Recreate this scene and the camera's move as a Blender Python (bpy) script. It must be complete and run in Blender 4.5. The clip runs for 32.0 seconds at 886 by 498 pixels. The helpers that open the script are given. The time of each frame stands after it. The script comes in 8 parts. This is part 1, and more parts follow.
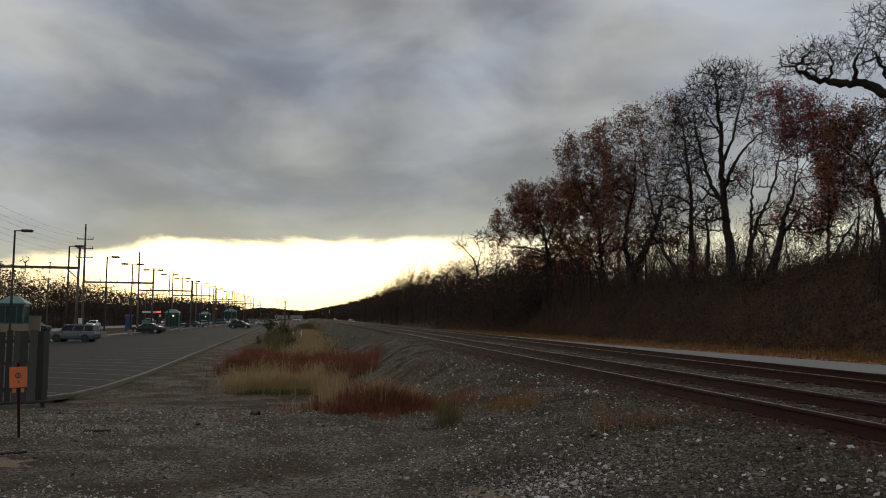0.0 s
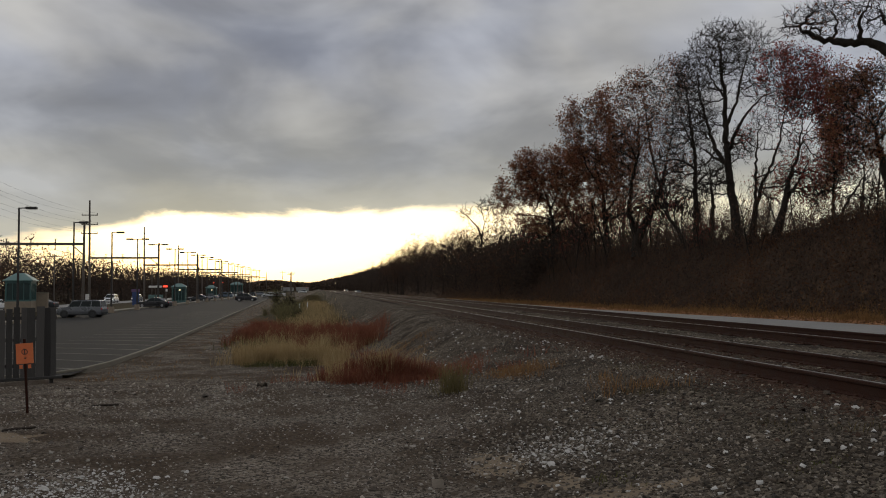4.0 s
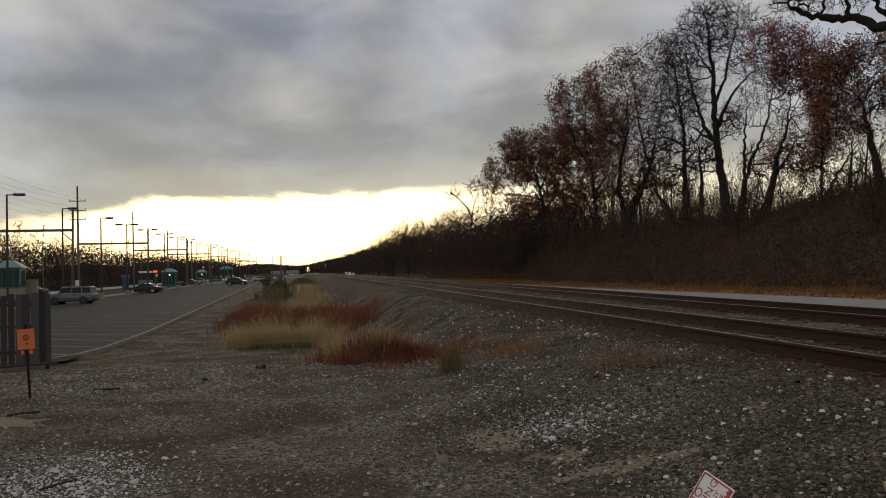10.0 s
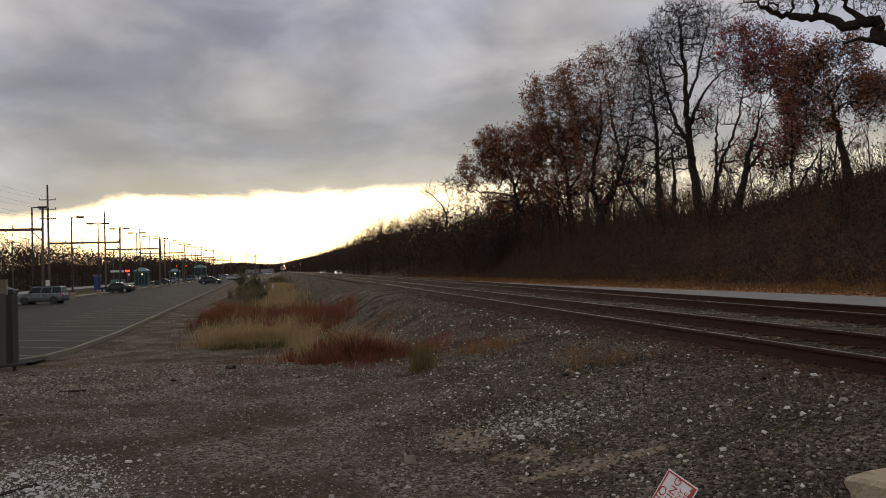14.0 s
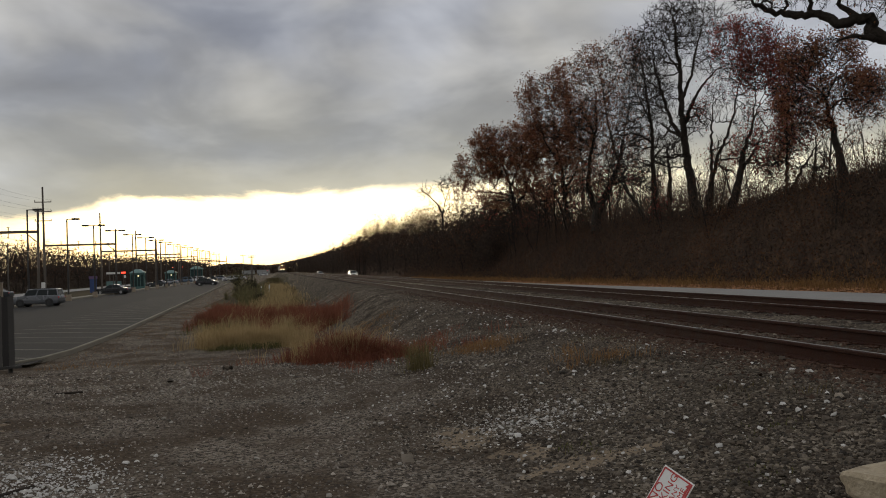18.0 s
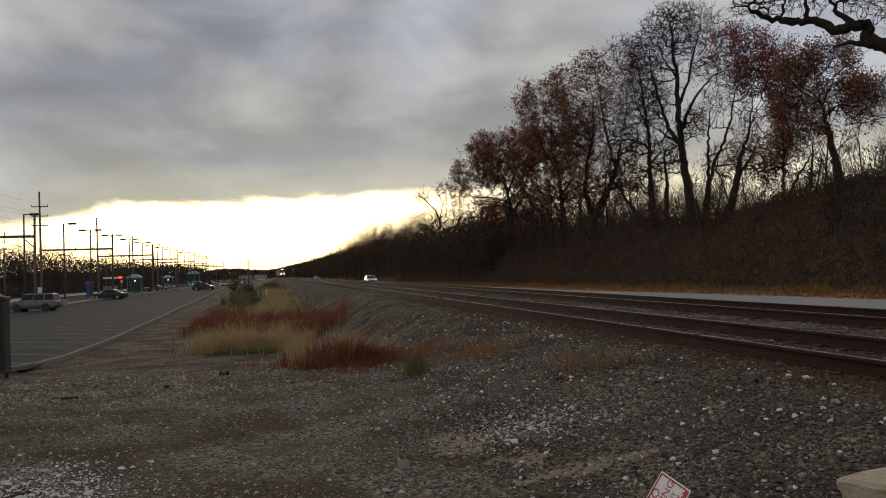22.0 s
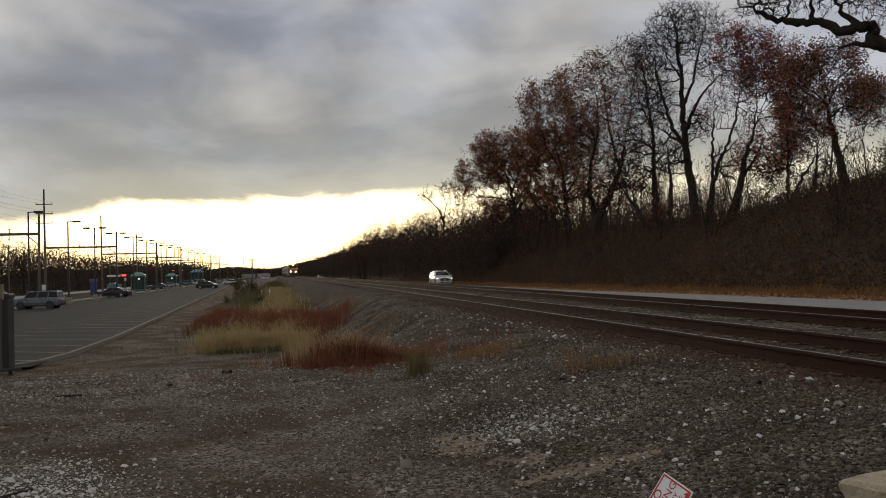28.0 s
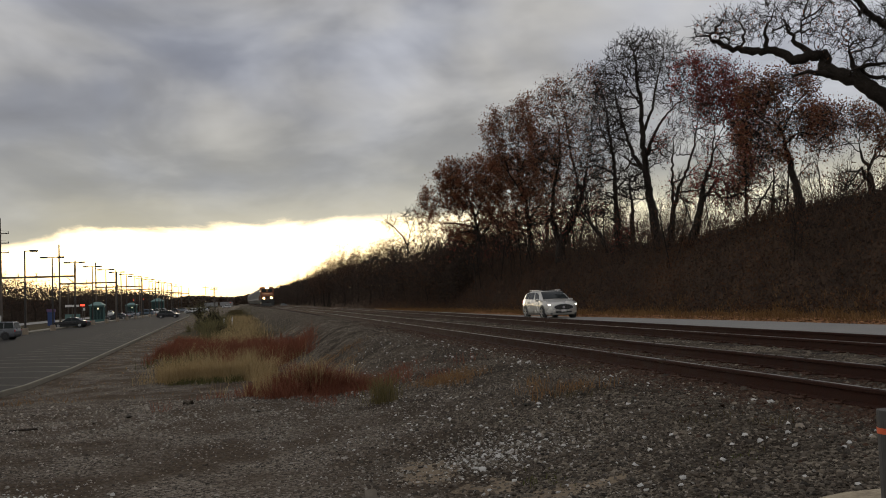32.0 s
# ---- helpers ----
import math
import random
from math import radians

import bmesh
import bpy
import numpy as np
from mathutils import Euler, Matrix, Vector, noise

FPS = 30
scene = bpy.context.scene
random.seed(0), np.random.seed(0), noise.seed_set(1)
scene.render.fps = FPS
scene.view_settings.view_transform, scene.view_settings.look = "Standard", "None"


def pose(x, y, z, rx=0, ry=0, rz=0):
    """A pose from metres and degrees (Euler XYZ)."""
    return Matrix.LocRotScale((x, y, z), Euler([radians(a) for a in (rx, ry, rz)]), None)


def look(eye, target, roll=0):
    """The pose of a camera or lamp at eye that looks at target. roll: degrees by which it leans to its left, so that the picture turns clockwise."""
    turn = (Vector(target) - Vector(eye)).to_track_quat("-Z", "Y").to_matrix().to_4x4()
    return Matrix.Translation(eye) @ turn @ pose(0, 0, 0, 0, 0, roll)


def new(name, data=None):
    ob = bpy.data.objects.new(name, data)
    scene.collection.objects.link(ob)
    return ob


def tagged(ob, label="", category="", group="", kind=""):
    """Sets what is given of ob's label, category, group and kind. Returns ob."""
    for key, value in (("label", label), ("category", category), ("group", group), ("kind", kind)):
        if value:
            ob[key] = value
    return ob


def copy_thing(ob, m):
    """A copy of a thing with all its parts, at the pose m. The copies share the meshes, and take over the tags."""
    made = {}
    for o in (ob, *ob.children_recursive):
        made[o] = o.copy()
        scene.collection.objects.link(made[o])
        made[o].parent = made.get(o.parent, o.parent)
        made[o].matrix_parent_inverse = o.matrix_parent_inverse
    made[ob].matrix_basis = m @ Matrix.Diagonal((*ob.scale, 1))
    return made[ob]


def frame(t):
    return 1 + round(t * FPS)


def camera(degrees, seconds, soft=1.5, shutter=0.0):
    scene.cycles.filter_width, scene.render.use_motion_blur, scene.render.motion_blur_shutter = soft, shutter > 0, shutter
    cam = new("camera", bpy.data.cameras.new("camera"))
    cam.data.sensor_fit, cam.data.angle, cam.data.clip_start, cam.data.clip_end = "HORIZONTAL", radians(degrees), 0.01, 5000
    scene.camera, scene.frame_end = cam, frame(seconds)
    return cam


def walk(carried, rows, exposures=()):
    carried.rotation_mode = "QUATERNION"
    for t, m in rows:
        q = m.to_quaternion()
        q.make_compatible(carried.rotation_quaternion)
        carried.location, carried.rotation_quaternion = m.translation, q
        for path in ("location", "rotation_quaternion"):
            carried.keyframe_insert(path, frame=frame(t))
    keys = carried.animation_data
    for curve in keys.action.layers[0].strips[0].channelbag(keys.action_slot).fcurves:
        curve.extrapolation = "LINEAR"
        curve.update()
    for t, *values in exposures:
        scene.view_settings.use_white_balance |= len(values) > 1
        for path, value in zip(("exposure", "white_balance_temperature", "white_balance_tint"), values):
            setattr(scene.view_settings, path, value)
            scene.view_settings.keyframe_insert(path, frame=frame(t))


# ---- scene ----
import collections

cam = camera(54.0, 32.0, soft=1.0)
walk(cam, [
    (0, pose(-0.011, 0.047, 1.515, 94.593, -0.733, -8.078)),
    (0.5, pose(-0.035, 0.002, 1.510, 94.141, -0.215, -7.980)),
    (1, pose(-0.044, -0.034, 1.507, 94.174, -0.379, -8.014)),
    (1.5, pose(-0.039, -0.008, 1.508, 93.769, -0.385, -8.498)),
    (2, pose(-0.041, 0.003, 1.511, 93.381, -0.534, -8.161)),
    (2.5, pose(-0.030, 0.022, 1.514, 93.394, -0.055, -7.871)),
    (3, pose(-0.004, 0.023, 1.511, 93.396, 0.361, -7.915)),
    (3.5, pose(0.010, 0.049, 1.515, 92.724, 0.201, -7.649)),
    (4, pose(0.019, 0.071, 1.511, 92.563, 0.349, -7.708)),
    (4.5, pose(0.028, 0.060, 1.518, 92.451, 0.662, -7.470)),
    (6.5, pose(0.047, 0.066, 1.518, 92.255, 0.977, -6.911)),
    (7, pose(0.044, 0.065, 1.516, 92.240, 1.006, -6.710)),
    (7.5, pose(0.047, 0.063, 1.517, 92.084, 1.016, -6.808)),
    (8, pose(0.066, 0.048, 1.517, 92.089, 1.157, -6.777)),
    (8.5, pose(0.087, 0.022, 1.516, 92.120, 1.153, -5.511)),
    (9, pose(0.051, 0.005, 1.513, 91.991, 1.166, -5.261)),
    (9.5, pose(-0.029, -0.004, 1.511, 91.536, 1.382, -6.793)),
    (10, pose(-0.084, -0.011, 1.500, 91.309, 1.190, -8.361)),
    (10.5, pose(-0.056, -0.003, 1.506, 92.107, 0.865, -9.030)),
    (11, pose(-0.013, 0.012, 1.511, 91.961, 1.072, -9.166)),
    (11.5, pose(-0.013, -0.001, 1.512, 91.734, 1.357, -9.692)),
    (12, pose(-0.014, 0.006, 1.510, 91.890, 1.209, -10.147)),
    (12.5, pose(-0.011, 0.013, 1.511, 91.698, 1.146, -10.230)),
    (13, pose(-0.019, 0.010, 1.511, 91.614, 0.994, -10.123)),
    (13.5, pose(-0.015, 0.015, 1.510, 91.437, 1.155, -10.168)),
    (14, pose(-0.011, 0.016, 1.509, 91.131, 1.449, -9.966)),
    (14.5, pose(-0.015, 0.014, 1.510, 91.234, 1.871, -10.314)),
    (16.5, pose(-0.029, 0.019, 1.507, 91.924, 1.159, -11.495)),
    (17, pose(-0.023, 0.031, 1.505, 91.821, 1.447, -11.497)),
    (17.5, pose(-0.015, 0.030, 1.508, 91.709, 1.857, -10.899)),
    (18, pose(-0.009, 0.004, 1.502, 91.101, 1.840, -10.202)),
    (18.5, pose(0.001, 0.006, 1.502, 91.474, 1.952, -10.267)),
    (19, pose(0.000, -0.000, 1.500, 91.620, 2.100, -10.530)),
    (19.5, pose(-0.001, -0.004, 1.502, 92.005, 1.938, -10.944)),
    (20, pose(0.000, -0.006, 1.504, 92.020, 1.577, -11.273)),
    (20.5, pose(0.000, -0.003, 1.506, 91.949, 1.441, -11.312)),
    (21, pose(0.002, -0.002, 1.507, 91.955, 1.756, -10.969)),
    (21.5, pose(0.002, 0.005, 1.505, 91.831, 1.911, -10.658)),
    (22, pose(-0.006, 0.004, 1.505, 91.441, 1.760, -10.389)),
    (22.5, pose(-0.005, 0.020, 1.509, 91.747, 1.236, -10.360)),
    (23, pose(-0.013, 0.013, 1.507, 91.647, 1.039, -10.523)),
    (23.5, pose(-0.009, 0.014, 1.509, 91.766, 1.070, -10.574)),
    (24, pose(-0.007, 0.011, 1.510, 91.731, 0.908, -10.481)),
    (24.5, pose(-0.011, 0.007, 1.507, 91.466, 0.982, -10.273)),
    (25, pose(-0.011, 0.015, 1.507, 91.285, 1.166, -10.368)),
    (25.5, pose(-0.011, 0.019, 1.507, 91.366, 1.102, -10.375)),
    (27.5, pose(-0.003, 0.009, 1.507, 91.425, 1.475, -10.067)),
    (28, pose(-0.005, 0.002, 1.507, 91.415, 1.476, -10.166)),
    (28.5, pose(-0.004, 0.010, 1.506, 91.350, 1.380, -10.359)),
    (29, pose(-0.000, 0.016, 1.503, 91.514, 1.217, -10.490)),
    (29.5, pose(-0.004, 0.021, 1.506, 91.729, 1.128, -10.552)),
    (30, pose(-0.005, 0.027, 1.507, 92.005, 1.435, -11.065)),
    (30.5, pose(-0.009, 0.046, 1.506, 92.319, 2.096, -11.524)),
    (31, pose(-0.012, 0.045, 1.507, 92.322, 1.849, -11.666)),
    (31.5, pose(-0.009, 0.030, 1.509, 92.513, 1.704, -12.060)),
    (32, pose(0.002, 0.012, 1.512, 93.088, 2.025, -12.500)),
], exposures=[(0, -0.27, 6350, 6), (1, -0.26, 6400, 9), (2, -0.25, 6400, 10), (4, -0.19, 6500, 9), (7, -0.13, 6500, 10), (9, -0.1, 6600, 9), (11, -0.07, 6600, 8), (13, -0.02, 6600, 12), (14, -0.02, 6600, 12.5), (17, -0.04, 6600, 8), (20, -0.04, 6600, 8.5), (21, -0.02, 6600, 11.5), (22, -0.04, 6600, 8.5), (24, -0.04, 6600, 8.5), (25, -0.02, 6600, 12), (28, -0.04, 6600, 9), (30, -0.04, 6600, 9), (31, -0.04, 6600, 11), (32, -0.04, 6600, 9)])

# ---- world, sun ----
SUN_AZ, SUN_EL = radians(-6.0), radians(7.0)
world = bpy.data.worlds.new("sky")
scene.world = world
world.use_nodes = True


def sky_nodes():
    nt = world.node_tree
    nt.nodes.clear()
    N, L = nt.nodes.new, nt.links.new

    def math_node(op, a, b=None, c=None):
        n = N("ShaderNodeMath")
        n.operation = op
        for i, v in enumerate((a, b, c)):
            if v is None:
                continue
            if isinstance(v, (int, float)):
                n.inputs[i].default_value = v
            else:
                L(v, n.inputs[i])
        return n.outputs[0]

    def mixc(fac, a, b):
        n = N("ShaderNodeMix")
        n.data_type = "RGBA"
        for sock, v in ((n.inputs[0], fac), (n.inputs[6], a), (n.inputs[7], b)):
            if isinstance(v, tuple):
                sock.default_value = (*v, 1)
            elif isinstance(v, (int, float)):
                sock.default_value = v
            else:
                L(v, sock)
        return n.outputs[2]

    def step(v, lo, hi):
        n = N("ShaderNodeMapRange")
        n.interpolation_type = "SMOOTHSTEP"
        n.inputs[1].default_value, n.inputs[2].default_value = lo, hi
        L(v, n.inputs[0])
        return n.outputs[0]

    co = N("ShaderNodeTexCoord").outputs["Generated"]
    sep = N("ShaderNodeSeparateXYZ")
    L(co, sep.inputs[0])
    x, y, z = sep.outputs
    zz = math_node("ADD", math_node("MAXIMUM", z, 0.0), 0.26)
    comb = N("ShaderNodeCombineXYZ")
    L(math_node("DIVIDE", x, zz), comb.inputs[0])
    L(math_node("DIVIDE", y, zz), comb.inputs[1])

    def clouds(scale, detail, rough, off, sx=1.0, dist=0.0):
        m = N("ShaderNodeMapping")
        m.inputs["Scale"].default_value = (sx, 1, 1)
        m.inputs["Location"].default_value = off
        L(comb.outputs[0], m.inputs[0])
        n = N("ShaderNodeTexNoise")
        n.inputs["Scale"].default_value = scale
        n.inputs["Detail"].default_value = detail
        n.inputs["Roughness"].default_value = rough
        n.inputs["Distortion"].default_value = dist
        L(m.outputs[0], n.inputs["Vector"])
        return n.outputs[0]

    big = clouds(0.95, 2, 0.45, (3.1, 0.4, 0), 1.1)
    mid = clouds(2.3, 4, 0.5, (7.7, 2.2, 0), 1.15, 0.35)
    fine = clouds(6.0, 4, 0.55, (2.7, 9.2, 0), 0.9, 0.3)
    tone = math_node("ADD", math_node("MULTIPLY", big, 0.56), math_node("MULTIPLY_ADD", mid, 0.44, math_node("MULTIPLY", fine, 0.07)))
    # the deck thins overhead, to the left and, more, to the right
    tone = math_node("ADD", tone, math_node("MULTIPLY_ADD", step(z, 0.16, 0.45), 0.045, math_node("MULTIPLY", step(x, 0.20, 0.42), 0.085)))
    tone = math_node("ADD", tone, math_node("MULTIPLY", math_node("SUBTRACT", 1.0, step(x, -0.44, -0.06)), 0.095))
    ramp = N("ShaderNodeValToRGB")
    cr = ramp.color_ramp
    cr.elements[0].position, cr.elements[0].color = 0.40, (0.190, 0.201, 0.235, 1)
    cr.elements[1].position, cr.elements[1].color = 0.68, (0.60, 0.615, 0.645, 1)
    e = cr.elements.new(0.51)
    e.color = (0.285, 0.300, 0.338, 1)
    L(tone, ramp.inputs[0])
    # cool and warm drifts in the grey
    hue = mixc(step(clouds(1.6, 3, 0.5, (11.0, 4.0, 0), 1.0, 0.3), 0.36, 0.64), (0.975, 0.985, 1.045), (1.05, 1.0, 0.92))
    tint = N("ShaderNodeMix")
    tint.data_type, tint.blend_type = "RGBA", "MULTIPLY"
    tint.inputs[0].default_value = 1.0
    L(ramp.outputs[0], tint.inputs[6])
    L(hue, tint.inputs[7])
    # thin warm veil low over the horizon
    low = math_node("SUBTRACT", 1.0, step(z, 0.09, 0.26))
    cloud = mixc(math_node("MULTIPLY", low, 0.42), tint.outputs[2], (0.50, 0.49, 0.42))
    ahead = step(y, -0.1, 0.55)
    # clear strip under the cloud deck, ahead
    edge = clouds(2.0, 6, 0.6, (1.3, 5.1, 0), 1.0, 0.3)
    wisp = clouds(3.4, 4, 0.5, (5.3, 1.7, 0), 0.7, 0.2)
    left = math_node("SUBTRACT", 1.0, step(x, -0.40, -0.12))
    lift = math_node("MULTIPLY_ADD", edge, 0.050, math_node("MULTIPLY_ADD", x, -0.035, z))
    lift = math_node("ADD", lift, math_node("MULTIPLY", left, math_node("MULTIPLY", wisp, 0.05)))
    gap = math_node("MULTIPLY", math_node("SUBTRACT", 1.0, step(lift, 0.103, 0.118)), ahead)
    glow = math_node("MULTIPLY", math_node("MULTIPLY", math_node("SUBTRACT", 1.0, step(lift, 0.10, 0.17)), ahead), 0.5)
    cloud = mixc(glow, cloud, (0.80, 0.73, 0.52))
    sky = N("ShaderNodeTexSky")
    sky.sky_type = "NISHITA"
    sky.sun_disc = False
    sky.sun_elevation, sky.sun_rotation = SUN_EL, SUN_AZ
    sky.dust_density = 3.0
    hot = N("ShaderNodeMix")
    hot.data_type, hot.blend_type = "RGBA", "MULTIPLY"
    hot.inputs[0].default_value = 1.0
    L(sky.outputs[0], hot.inputs[6])
    hot.inputs[7].default_value = (0.13, 0.15, 0.20, 1)
    bright = mixc(0.7, hot.outputs[2], (1.30, 1.21, 0.93))
    bright = mixc(math_node("MULTIPLY", left, 0.55), bright, (0.82, 0.73, 0.48))
    col = mixc(gap, cloud, bright)
    bg = N("ShaderNodeBackground")
    bg.inputs["Strength"].default_value = 1.0
    L(col, bg.inputs["Color"])
    out = N("ShaderNodeOutputWorld")
    L(bg.outputs[0], out.inputs[0])


sky_nodes()
sun = new("sun", bpy.data.lights.new("sun", "SUN"))
sun.data.energy, sun.data.angle, sun.data.color = 0.3, radians(14), (1.0, 0.86, 0.66)
_d = Vector((math.sin(SUN_AZ) * math.cos(SUN_EL), math.cos(SUN_AZ) * math.cos(SUN_EL), math.sin(SUN_EL)))
sun.matrix_world = look(_d * 50, (0, 0, 0))


# ---- materials ----
def mat(name, cols, rough=0.8, metal=0.0, scale=4.0, bump=0.3, bscale=40.0, island=0.0, rnd=0.0, coat=0.0, emit=None, trans=0.0, stretch=None, spec=0.5, leafy=0.0):
    """Principled material: base colours through noise at two scales, grain bump, variation by piece."""
    m = bpy.data.materials.new(name)
    m.use_nodes = True
    nt = m.node_tree
    N, L = nt.nodes.new, nt.links.new
    b = nt.nodes["Principled BSDF"]
    b.inputs["Metallic"].default_value = metal
    b.inputs["Coat Weight"].default_value = coat
    b.inputs["Specular IOR Level"].default_value = spec
    b.inputs["Transmission Weight"].default_value = trans
    co = N("ShaderNodeTexCoord").outputs["Object"]
    if stretch:
        mp = N("ShaderNodeMapping")
        mp.inputs["Scale"].default_value = stretch
        L(co, mp.inputs[0])
        co = mp.outputs[0]
    n1, n2 = N("ShaderNodeTexNoise"), N("ShaderNodeTexNoise")
    n1.inputs["Scale"].default_value, n1.inputs["Detail"].default_value = scale, 4
    n2.inputs["Scale"].default_value, n2.inputs["Detail"].default_value = bscale, 5
    L(co, n1.inputs["Vector"])
    L(co, n2.inputs["Vector"])
    mx = N("ShaderNodeMath")
    mx.operation = "MULTIPLY_ADD"
    mx.inputs[1].default_value = 0.45
    L(n2.outputs[0], mx.inputs[0])
    half = N("ShaderNodeMath")
    half.operation = "MULTIPLY"
    half.inputs[1].default_value = 0.55
    L(n1.outputs[0], half.inputs[0])
    L(half.outputs[0], mx.inputs[2])
    fac = mx.outputs[0]
    if island or rnd:
        src = N("ShaderNodeNewGeometry").outputs["Random Per Island"] if island else N("ShaderNodeObjectInfo").outputs["Random"]
        w = island or rnd
        keep = N("ShaderNodeMath")
        keep.operation = "MULTIPLY"
        keep.inputs[1].default_value = 1 - w
        L(fac, keep.inputs[0])
        add = N("ShaderNodeMath")
        add.operation = "MULTIPLY_ADD"
        add.inputs[1].default_value = w
        L(src, add.inputs[0])
        L(keep.outputs[0], add.inputs[2])
        fac = add.outputs[0]
    ramp = N("ShaderNodeValToRGB")
    els = ramp.color_ramp.elements
    lo, hi = (0.02, 0.98) if island > 0.5 else (0.32, 0.68)
    for i, c in enumerate(cols):
        pos = lo + (hi - lo) * i / max(1, len(cols) - 1)
        if i < 2:
            e = els[i]
            e.position = pos
        else:
            e = els.new(pos)
        e.color = (*c, 1)
    if len(cols) == 1:
        els[1].color = (*cols[0], 1)
    L(fac, ramp.inputs[0])
    L(ramp.outputs[0], b.inputs["Base Color"])
    rr = N("ShaderNodeMapRange")
    rr.inputs[1].default_value, rr.inputs[2].default_value = 0.3, 0.7
    rr.inputs[3].default_value, rr.inputs[4].default_value = max(0.02, rough - 0.1), min(1, rough + 0.1)
    L(n1.outputs[0], rr.inputs[0])
    L(rr.outputs[0], b.inputs["Roughness"])
    if bump:
        bp = N("ShaderNodeBump")
        bp.inputs["Strength"].default_value = bump
        bp.inputs["Distance"].default_value = 0.02
        L(n2.outputs[0], bp.inputs["Height"])
        L(bp.outputs[0], b.inputs["Normal"])
    if leafy:
        # light passes through thin leaves
        tl, ms = N("ShaderNodeBsdfTranslucent"), N("ShaderNodeMixShader")
        L(ramp.outputs[0], tl.inputs["Color"])
        ms.inputs[0].default_value = leafy
        L(b.outputs[0], ms.inputs[1])
        L(tl.outputs[0], ms.inputs[2])
        L(ms.outputs[0], nt.nodes["Material Output"].inputs[0])
    if emit:
        b.inputs["Emission Color"].default_value = (*emit[0], 1)
        b.inputs["Emission Strength"].default_value = emit[1]
    return m




def gravel_mat(name, stone, dirt, cover, cell, bed=None):
    """Packed stones as cells of their own colour with sunk joints, under drifts of dirt."""
    m = bpy.data.materials.new(name)
    m.use_nodes = True
    nt = m.node_tree
    N, L = nt.nodes.new, nt.links.new
    b = nt.nodes["Principled BSDF"]
    b.inputs["Roughness"].default_value = 0.92
    b.inputs["Specular IOR Level"].default_value = 0.02
    co = N("ShaderNodeTexCoord").outputs["Object"]
    vo = N("ShaderNodeTexVoronoi")
    vo.inputs["Scale"].default_value = cell
    vo.inputs["Randomness"].default_value = 1.0
    L(co, vo.inputs["Vector"])
    sep = N("ShaderNodeSeparateColor")
    L(vo.outputs["Color"], sep.inputs[0])

    def ramp(src, cols, lo=0.0, hi=1.0):
        r = N("ShaderNodeValToRGB")
        els = r.color_ramp.elements
        for i, c in enumerate(cols):
            e = els[i] if i < 2 else els.new(0.5)
            e.position = lo + (hi - lo) * i / (len(cols) - 1)
            e.color = (*c, 1)
        L(src, r.inputs[0])
        return r.outputs[0]

    def tex(scale, detail):
        n = N("ShaderNodeTexNoise")
        n.inputs["Scale"].default_value, n.inputs["Detail"].default_value = scale, detail
        L(co, n.inputs["Vector"])
        return n.outputs[0]

    stones_c = ramp(sep.outputs[0], stone)
    dirt_c = ramp(tex(26, 6), dirt, 0.3, 0.7)
    mask = N("ShaderNodeMapRange")
    mask.inputs[1].default_value, mask.inputs[2].default_value = cover - 0.10, cover + 0.10
    L(tex(0.9, 5), mask.inputs[0])

    def mix(fac, a, c):
        n = N("ShaderNodeMix")
        n.data_type = "RGBA"
        L(fac, n.inputs[0])
        L(a, n.inputs[6])
        L(c, n.inputs[7])
        return n.outputs[2]

    colour = mix(mask.outputs[0], dirt_c, stones_c)
    if bed:
        # the track bed's darker stone takes over unevenly towards +x
        sx = N("ShaderNodeSeparateXYZ")
        L(co, sx.inputs[0])
        wob = N("ShaderNodeMath")
        wob.operation = "MULTIPLY_ADD"
        wob.inputs[1].default_value = 3.0
        L(tex(0.7, 5), wob.inputs[0])
        L(sx.outputs[0], wob.inputs[2])
        zone = N("ShaderNodeMapRange")
        zone.interpolation_type = "SMOOTHSTEP"
        zone.inputs[1].default_value, zone.inputs[2].default_value = 2.5, 3.9
        L(wob.outputs[0], zone.inputs[0])
        dark = mix(mask.outputs[0], ramp(tex(26, 6), bed[1], 0.3, 0.7), ramp(sep.outputs[0], bed[0]))
        colour = mix(zone.outputs[0], colour, dark)
    L(colour, b.inputs["Base Color"])
    h = N("ShaderNodeMath")
    h.operation = "MULTIPLY_ADD"
    h.inputs[1].default_value = -1.0
    L(vo.outputs["Distance"], h.inputs[0])
    L(tex(60, 4), h.inputs[2])
    bp = N("ShaderNodeBump")
    bp.inputs["Strength"].default_value, bp.inputs["Distance"].default_value = 0.9, 0.03
    L(h.outputs[0], bp.inputs["Height"])
    L(bp.outputs[0], b.inputs["Normal"])
    return m


STONE_COLS = [(0.03524, 0.02958, 0.02504), (0.08814, 0.074, 0.0611), (0.05182, 0.04537, 0.03977), (0.1555, 0.1263, 0.09724), (0.09842, 0.08678, 0.07591), (0.06426, 0.04828, 0.03614), (0.1193, 0.1026, 0.08605), (0.311, 0.2712, 0.2269)]
DIRT_COLS = [(0.052, 0.0385, 0.028), (0.086, 0.0645, 0.047), (0.14, 0.107, 0.079)]
BED_COLS = ([(0.016, 0.013, 0.0105), (0.10, 0.082, 0.064), (0.024, 0.02, 0.016), (0.165, 0.136, 0.104), (0.035, 0.027, 0.02), (0.085, 0.07, 0.054), (0.3, 0.255, 0.196)], [(0.029, 0.022, 0.0165), (0.05, 0.0395, 0.0305), (0.08, 0.064, 0.0485)])
